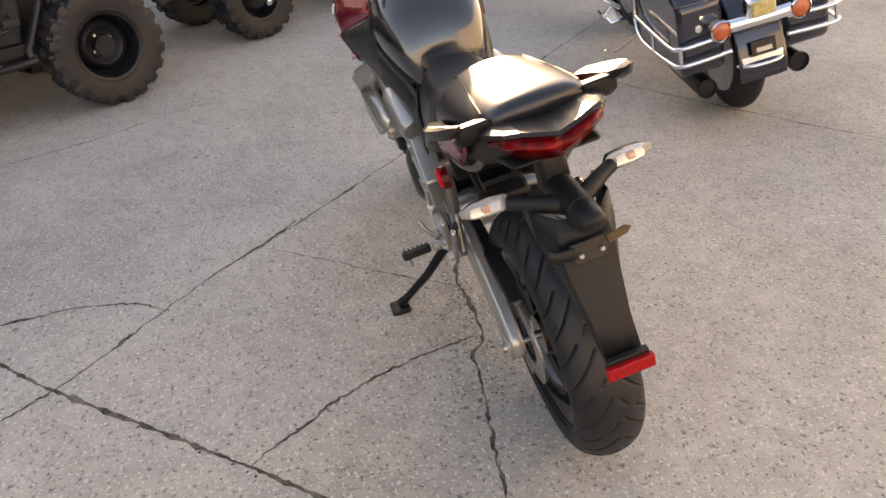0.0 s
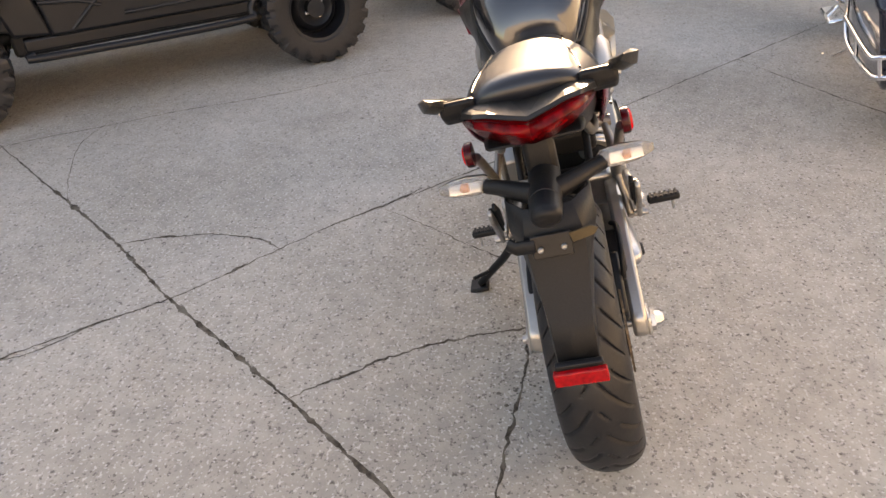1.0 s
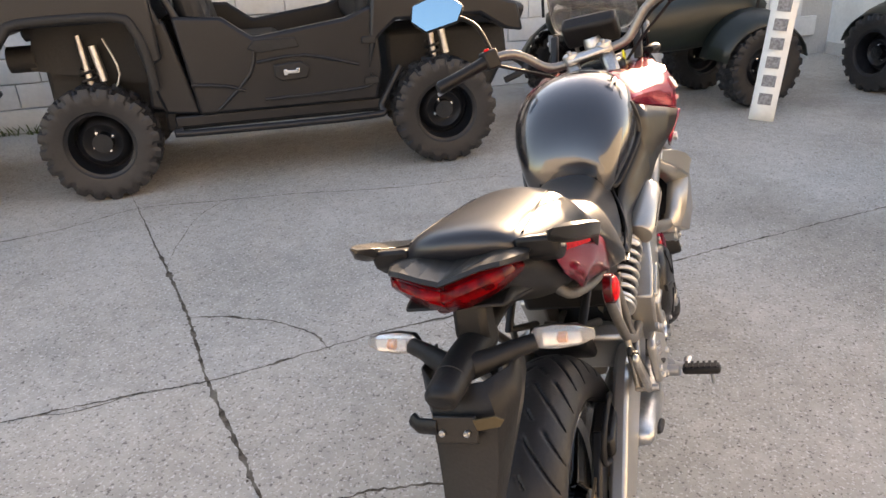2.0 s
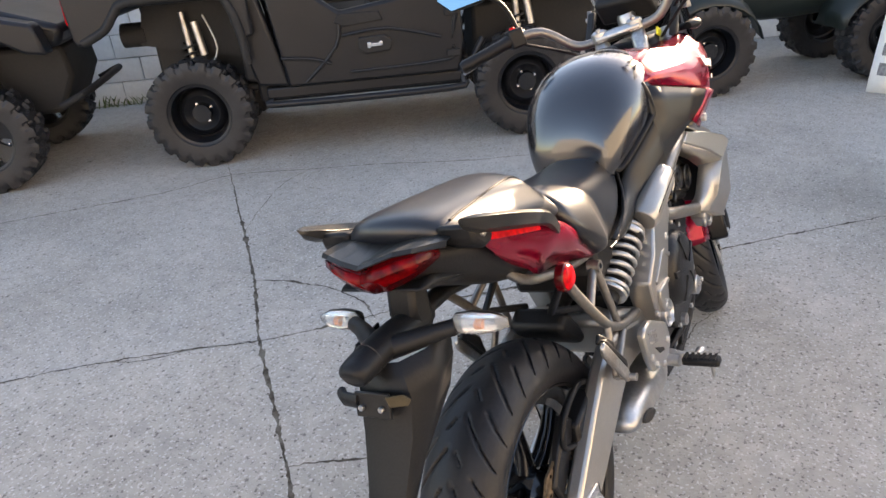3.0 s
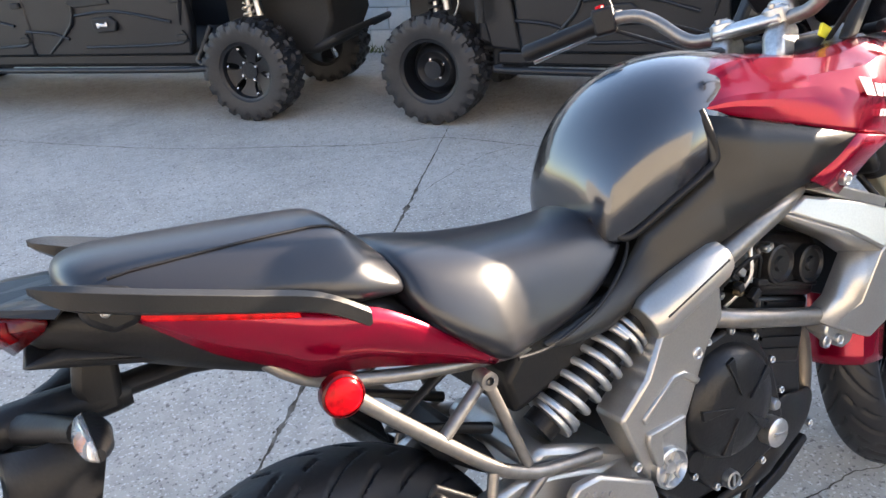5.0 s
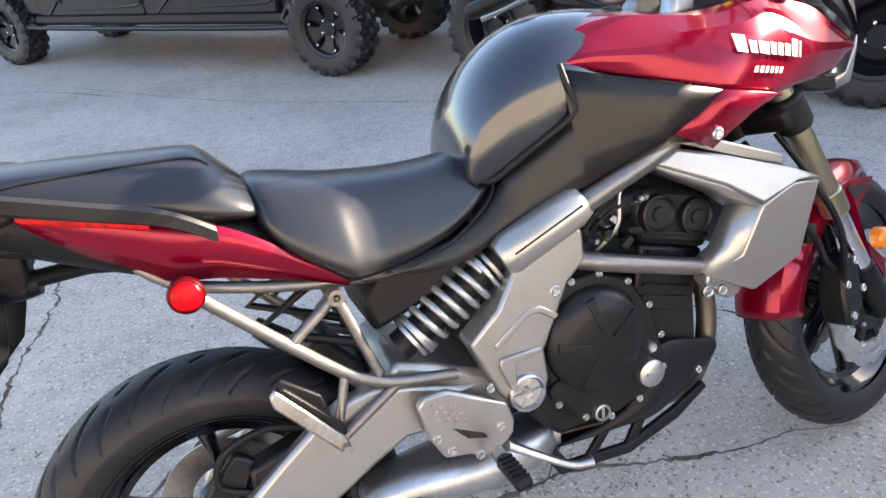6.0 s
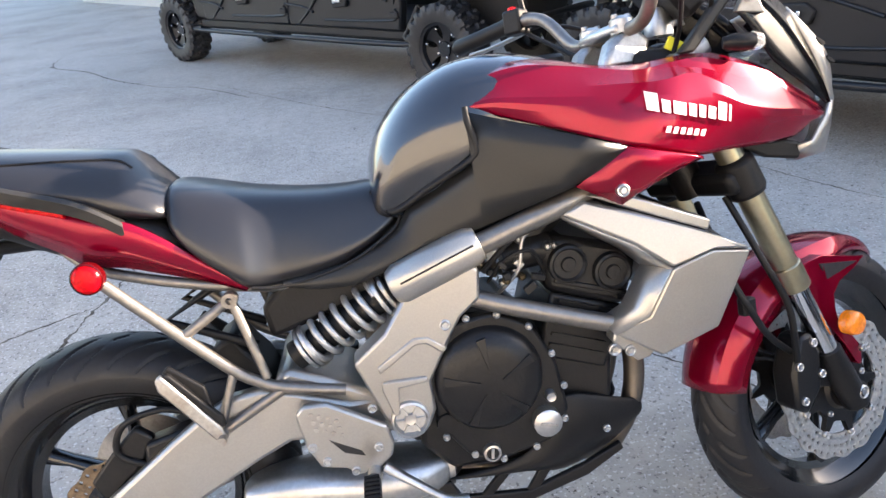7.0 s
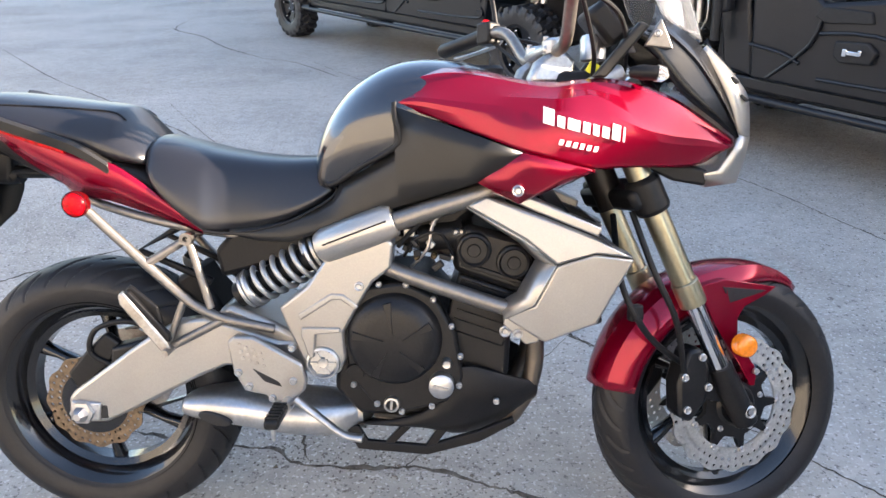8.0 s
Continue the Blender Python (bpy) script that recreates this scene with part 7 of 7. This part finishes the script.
part("tyre", road_tyre((1.58, 0, 0.31), 0.31, 0.062, 0.20, 14, 0.004, 200, 0.004, 15), M_RUBBER, fw, "black touring tyre", angle=60)
rows = []
for k in range(15):
    a = radians(20 + 168 * k / 14)
    rows.append([V(0.0 + 0.365 * math.cos(a) - 0.012, y, 0.315 + (0.365 - 0.03 * abs(y / 0.105) ** 3) * math.sin(a)) for y in (-0.105, -0.095, -0.06, 0, 0.06, 0.095, 0.105)])
part("rear_fender", skin(rows), M_NAVY, cr, "dark blue rear fender", thick=0.006)
part("fender_tip", slab([(-0.375, 0.345), (-0.34, 0.33), (-0.33, 0.37), (-0.37, 0.385)], -0.095, 0.095), M_CHROME, cr, "chrome fender tip", bevel=0.008)
part("fender_rim", tube([(-0.35, -0.105, 0.345), (-0.392, -0.06, 0.345), (-0.398, 0, 0.345), (-0.392, 0.06, 0.345), (-0.35, 0.105, 0.345)], 0.008, 10, bend=4), M_CHROME, cr, "chrome fender edge")
pb = part("plate_bracket", slab([(-0.392, 0.385), (-0.384, 0.385), (-0.372, 0.45), (-0.380, 0.45)], -0.055, 0.055), M_ENGINE, cr, "dark plate holder", bevel=0.003)
part("plate_bar", slab([(-0.395, 0.402), (-0.391, 0.402), (-0.386, 0.420), (-0.390, 0.420)], -0.034, 0.034), M_TAN, pb, "plain pale bar")
part("light_bar", tube([(-0.34, -0.172, 0.535), (-0.355, -0.08, 0.535), (-0.355, 0.08, 0.535), (-0.34, 0.172, 0.535)], 0.024, 16, bend=3, flat=1.3), M_CHROME, cr, "chrome rear light bar")
for s in (-1, 1):
    sg = part("turn_signal", lathe([(0.020, 0.035), (0.040, 0.030), (0.046, 0.0), (0.047, -0.028), (0.041, -0.034)], (-0.345, s * 0.172, 0.535), axis="X", seg=32), M_CHROME, cr, "chrome turn signal bowl")
    part("signal_lens", lathe([(0, -0.036), (0.030, -0.033), (0.040, -0.026)], (-0.345, s * 0.172, 0.535), axis="X", seg=32), material("amber_red_lens", (0.42, 0.09, 0.03), 0.2, coat=0.4, spread=0.2), sg, "amber-red lens")
tl = part("tail_lamp", box((-0.36, 0, 0.595), (0.085, 0.125, 0.085)), M_CHROME, cr, "chrome tail lamp", bevel=0.022)
part("lamp_lens", box((-0.400, 0, 0.595), (0.02, 0.105, 0.066)), material("yellowed_lens", (0.50, 0.40, 0.16), 0.2, coat=0.4, spread=0.25, scale=60), tl, "yellowish lens", bevel=0.012)
for s in (-1, 1):
    bag = part("saddlebag", slab([(-0.31, 0.36), (-0.27, 0.33), (0.26, 0.34), (0.30, 0.42), (0.28, 0.66), (-0.22, 0.72), (-0.31, 0.66)], s * 0.135, s * 0.335), M_NAVY, cr, "dark blue hard saddlebag", bevel=0.035)
    part("bag_lid", slab([(-0.315, 0.655), (0.285, 0.655), (0.25, 0.72), (-0.22, 0.735)], s * 0.13, s * 0.342), M_NAVY, bag, bevel=0.02)
    part("bag_latch", lathe([(0, -0.322), (0.016, -0.320), (0.016, -0.30)], (0, s * 0.25, 0.555), axis="X", seg=18), M_CHROME, bag, "round chrome lock")
    part("bag_latch", lathe([(0, -0.322), (0.009, -0.320), (0.009, -0.30)], (0, s * 0.235, 0.60), axis="X", seg=18), M_CHROME, bag)
    rail = part("guard_rail", tube([(-0.345, s * 0.125, 0.425), (-0.350, s * 0.25, 0.420), (-0.335, s * 0.345, 0.415), (-0.25, s * 0.372, 0.415), (0.10, s * 0.380, 0.42), (0.24, s * 0.365, 0.47), (0.27, s * 0.35, 0.56), (0.24, s * 0.345, 0.66)], 0.0105, 14, bend=5), M_CHROME, cr, "chrome saddlebag guard")
    part("guard_upper", tube([(-0.345, s * 0.125, 0.505), (-0.350, s * 0.25, 0.500), (-0.335, s * 0.345, 0.495), (-0.25, s * 0.372, 0.495), (0.20, s * 0.372, 0.52)], 0.0095, 14, bend=5), M_CHROME, rail)
    part("guard_post", tube([(-0.335, s * 0.345, 0.415), (-0.335, s * 0.345, 0.495)], 0.0085, 10), M_CHROME, rail)
    part("guard_post", tube([(-0.05, s * 0.378, 0.42), (-0.05, s * 0.372, 0.505)], 0.0085, 10), M_CHROME, rail)
    pipe = part("silencer", tube([(0.70, s * 0.20, 0.26), (0.05, s * 0.215, 0.245), (-0.18, s * 0.215, 0.240), (-0.25, s * 0.215, 0.240)], [0.030, 0.046, 0.046, 0.045], 24), M_ENGINE, cr, "black exhaust silencer")
    part("pipe_mouth", lathe([(0.046, -0.262), (0.047, -0.250), (0.036, -0.255), (0.034, -0.16), (0, -0.16)], (0, s * 0.215, 0.240), axis="X", seg=28), M_UTV_DARK, pipe)
    part("pipe_clamp", box((-0.12, s * 0.215, 0.292), (0.03, 0.03, 0.02)), M_CHROME, pipe, bevel=0.003)
    part("floorboard", box((1.02, s * 0.30, 0.30), (0.30, 0.10, 0.03)), M_CHROME, cr, "chrome-edged floorboard", bevel=0.012)
    part("engine_guard", tube([(1.22, s * 0.08, 0.72), (1.24, s * 0.33, 0.62), (1.22, s * 0.36, 0.45), (1.18, s * 0.20, 0.28)], 0.014, 12, bend=5), M_CHROME, cr, "chrome engine guard")
    part("fork", tube([(1.58, s * 0.11, 0.31), (1.30, s * 0.11, 0.98)], 0.028, 14), M_CHROME, cr)
part("engine", slab([(0.45, 0.24), (1.10, 0.24), (1.12, 0.50), (0.98, 0.68), (0.66, 0.68), (0.48, 0.50)], -0.15, 0.15), M_ENGINE, cr, "black v-twin engine", bevel=0.03)
part("fuel_tank", sym_loft([(0.62, [(0, 0.80), (0.06, 0.80), (0.10, 0.74), (0.08, 0.68)]), (0.75, [(0, 0.90), (0.10, 0.88), (0.15, 0.78), (0.10, 0.68)]), (1.05, [(0, 0.95), (0.11, 0.92), (0.16, 0.80), (0.10, 0.70)]), (1.20, [(0, 0.92), (0.06, 0.90), (0.09, 0.82), (0.06, 0.74)])]), M_NAVY, cr, "dark blue fuel tank", sub=1)
part("seat", sym_loft([(-0.20, [(0, 0.76), (0.10, 0.76), (0.14, 0.71), (0.10, 0.67)]), (0.10, [(0, 0.80), (0.13, 0.79), (0.17, 0.72), (0.12, 0.66)]), (0.30, [(0, 0.74), (0.15, 0.73), (0.18, 0.67), (0.12, 0.62)]), (0.62, [(0, 0.78), (0.08, 0.77), (0.10, 0.70), (0.07, 0.64)])]), M_SEAT, cr, "black touring seat", sub=1)
part("front_fender", lathe([(0.345, -0.08), (0.350, -0.06), (0.355, 0), (0.350, 0.06), (0.345, 0.08)], (1.58, 0, 0.31), seg=48), M_NAVY, cr, "dark blue front fender", thick=0.004)
part("fairing", slab([(1.20, 0.90), (1.36, 0.92), (1.44, 1.10), (1.28, 1.36), (1.22, 1.30)], -0.34, 0.34), M_NAVY, cr, "dark blue handlebar fairing", bevel=0.05)
st = part("side_stand", tube([(0.88, 0.10, 0.24), (0.98, 0.26, 0.10), (1.06, 0.36, 0.045)], 0.010, 12), M_CHROME, cr, "chrome side stand")
part("stand_foot", tube([(1.06, 0.36, 0.048), (1.07, 0.365, 0.085)], 0.013, 12), M_CHROME, st)


# ---- dark green quad bike with a hanging white tag strip ----
quad_m = Matrix.Translation(Vector((4.20, 0.72, 0)) + BACK * 0.50) @ Matrix.Rotation(math.atan2(ROW.y, ROW.x), 4, "Z")
quad = thing("quad_bike", quad_m, "dark green four-wheel quad bike with cargo racks", "quad bike")
for x in (0.0, 1.28):
    for s in (-1, 1):
        utility_wheel(quad, (x, s * 0.40, 0.31), s, False, 0.31, 0.22)
    part("axle", tube([(x, -0.4, 0.31), (x, 0.4, 0.31)], 0.025), M_UTV_DARK, quad)
    for s in (-1, 1):
        rows = []
        for k in range(11):
            a = radians(8 + 164 * k / 10)
            rows.append([V(x + (0.42 - 0.02 * j) * math.cos(a), s * (0.22 + 0.09 * j), 0.33 + (0.40 - 0.012 * j * j) * math.sin(a)) for j in range(4)])
        part("fender", skin(rows), M_GREEN, quad, "dark green plastic fender", thick=0.01)
part("body", sym_loft([(-0.35, [(0, 0.80), (0.18, 0.80), (0.24, 0.74), (0.16, 0.60)]), (0.10, [(0, 0.82), (0.15, 0.80), (0.20, 0.72), (0.15, 0.45)]), (0.60, [(0, 0.80), (0.12, 0.78), (0.18, 0.66), (0.18, 0.38)]), (0.95, [(0, 0.92), (0.14, 0.90), (0.22, 0.78), (0.20, 0.40)]), (1.60, [(0, 0.82), (0.20, 0.80), (0.26, 0.70), (0.20, 0.45)])]), M_GREEN, quad, "dark green body", sub=1)
part("seat", sym_loft([(-0.30, [(0, 0.90), (0.14, 0.89), (0.18, 0.84), (0.10, 0.79)]), (0.20, [(0, 0.90), (0.14, 0.88), (0.17, 0.83), (0.10, 0.78)]), (0.65, [(0, 0.86), (0.10, 0.85), (0.13, 0.80), (0.08, 0.76)])]), M_SEAT, quad, "black quad seat", sub=1)
for x0, x1 in ((-0.52, 0.02), (1.05, 1.62)):
    rack = part("rack", tube([(x0, -0.38, 0.93), (x1, -0.40, 0.93), (x1, 0.40, 0.93), (x0, 0.38, 0.93), (x0, -0.38, 0.93)], 0.014, 10), M_UTV_DARK, quad, "black tubular cargo rack")
    for k in range(4):
        y = -0.27 + 0.18 * k
        part("rack_bar", tube([(x0, y, 0.93), (x1, y, 0.93)], 0.009, 8), M_UTV_DARK, rack)
    part("rack_leg", tube([((x0 + x1) / 2, -0.25, 0.93), ((x0 + x1) / 2, -0.22, 0.72)], 0.012, 8), M_UTV_DARK, rack)
    part("rack_leg", tube([((x0 + x1) / 2, 0.25, 0.93), ((x0 + x1) / 2, 0.22, 0.72)], 0.012, 8), M_UTV_DARK, rack)
part("handlebar", tube([(0.72, -0.38, 1.10), (0.82, -0.20, 1.12), (0.92, -0.08, 1.02), (0.92, 0.08, 1.02), (0.82, 0.20, 1.12), (0.72, 0.38, 1.10)], 0.014, 12, bend=4), M_CHROME, quad, "bright handlebar")
# copy of the quad added in place of a barely visible machine
end_m = Matrix.Translation(WALL_FOOT + ROW * 7.60 - BACK * 1.70) @ Matrix.Rotation(math.atan2(-BACK.y, -BACK.x), 4, "Z")
end_quad = copy_thing(quad, end_m)
tagged(end_quad, "dark quad bike copy standing in for another machine beside the wing", "quad bike", "quad bikes")
tagged(quad, "dark green four-wheel quad bike with cargo racks", "quad bike", "quad bikes")
strip_top, strip_low = V(4.66, -0.36, 0.98), V(4.56, -0.286, 0.004)
across = (strip_top - strip_low).cross(V(-1, 0.05, 0.1)).normalized()
sheet_n = across.cross(strip_top - strip_low).normalized()
if sheet_n.x > 0:
    sheet_n = -sheet_n
bm = bmesh.new()
rows = []
for k in range(9):
    c = strip_low.lerp(strip_top, k / 8) + sheet_n * 0.012 * math.sin(k * 1.1)
    rows.append([c - across * 0.085, c, c + across * 0.085])
add_rings(bm, rows, closed=False, cap=False)
strip = part("tag_strip", bm, material("white_paper", (0.80, 0.80, 0.78), 0.6, spread=0.03, bump=0.0), None, thick=0.002)
tagged(strip, "white paper tag strip hanging down beside the quad bike", "tag")
for k in range(6):
    c = strip_low.lerp(strip_top, 0.16 + 0.13 * k) + sheet_n * 0.017
    bm = bmesh.new()
    u = (strip_top - strip_low).normalized()
    q = [c + across * a + u * b for a, b in ((-0.045, -0.04), (0.045, -0.04), (0.045, 0.04), (-0.045, 0.04))]
    add_rings(bm, [q, [p + sheet_n * 0.001 for p in q]])
    part("print_bar", bm, material("grey_print", (0.20, 0.20, 0.21), 0.6, spread=0.5, scale=60, bump=0.0), strip, smooth=False)

# ---- unseen walls added behind the camera to close the yard and reflect light ----
back_wall = part("unseen_wall_south", box((-13.0, -5.0, 2.2), (1.0, 26.0, 4.4)), material("grey_render", (0.27, 0.275, 0.285), 0.85, spread=0.08, scale=3, bump=0.2, dirt=(0.20, 0.20, 0.20), dirt_amount=0.4, dirt_scale=0.6), smooth=False)
tagged(back_wall, "unseen grey wall added behind the camera", "wall", kind="structure")
right_wall = part("unseen_wall_east", box((0, 0, 4.75), (34.0, 1.0, 9.5), None), material("pale_render", (0.60, 0.56, 0.49), 0.85, spread=0.08, scale=3, bump=0.2, dirt=(0.40, 0.37, 0.32), dirt_amount=0.4, dirt_scale=0.6), smooth=False, m=pose(-2.0, -15.0, 0, 0, 0, -28))
tagged(right_wall, "unseen tall pale wall added to reflect warm sunlight", "wall", kind="structure")


def weeds():
    bm, rnd = bmesh.new(), random.Random(3)
    for _ in range(420):
        sx = rnd.uniform(-1.6, 2.2)
        p = WALL_FOOT + ROW * sx - BACK * rnd.uniform(0.0, 0.10)
        h, a = rnd.uniform(0.02, 0.11), rnd.uniform(0, 6.3)
        d = V(math.cos(a), math.sin(a), 0)
        b0, b1 = bm.verts.new(p - d * 0.006), bm.verts.new(p + d * 0.006)
        m0 = bm.verts.new(p + V(d.y, -d.x, 0) * 0.02 + V(0, 0, h * 0.6) + d * 0.007)
        t = bm.verts.new(p + V(d.y, -d.x, 0) * 0.05 + V(0, 0, h))
        bm.faces.new((b0, b1, m0))
        bm.faces.new((b0, m0, t))
    return bm


tagged(part("weeds", weeds(), M_GREENERY, smooth=False), "sparse weeds along the foot of the wall", "weeds", kind="stuff")

# ---- blocks of the white wall, one piece each ----
bm = box((0, 0, 0), (0.392, 0.05, 0.192))
bmesh.ops.bevel(bm, geom=list(bm.edges), offset=0.004, segments=1, affect="EDGES")
block_mesh = bpy.data.meshes.new("block")
bm.to_mesh(block_mesh)
bm.free()
block_mesh.materials.append(M_BLOCK)
brnd = random.Random(11)
for row in range(8):
    for col in range(30):
        sx = -2.0 + 0.4 * col + (0.2 if row % 2 else 0)
        if sx > W_RIGHT - 0.2:
            continue
        ob = new("block", block_mesh)
        ob.parent = wall_north
        ob.matrix_local = WALL_M @ pose(sx, 0.001 + brnd.uniform(-0.002, 0.002), 0.1 + 0.2 * row)
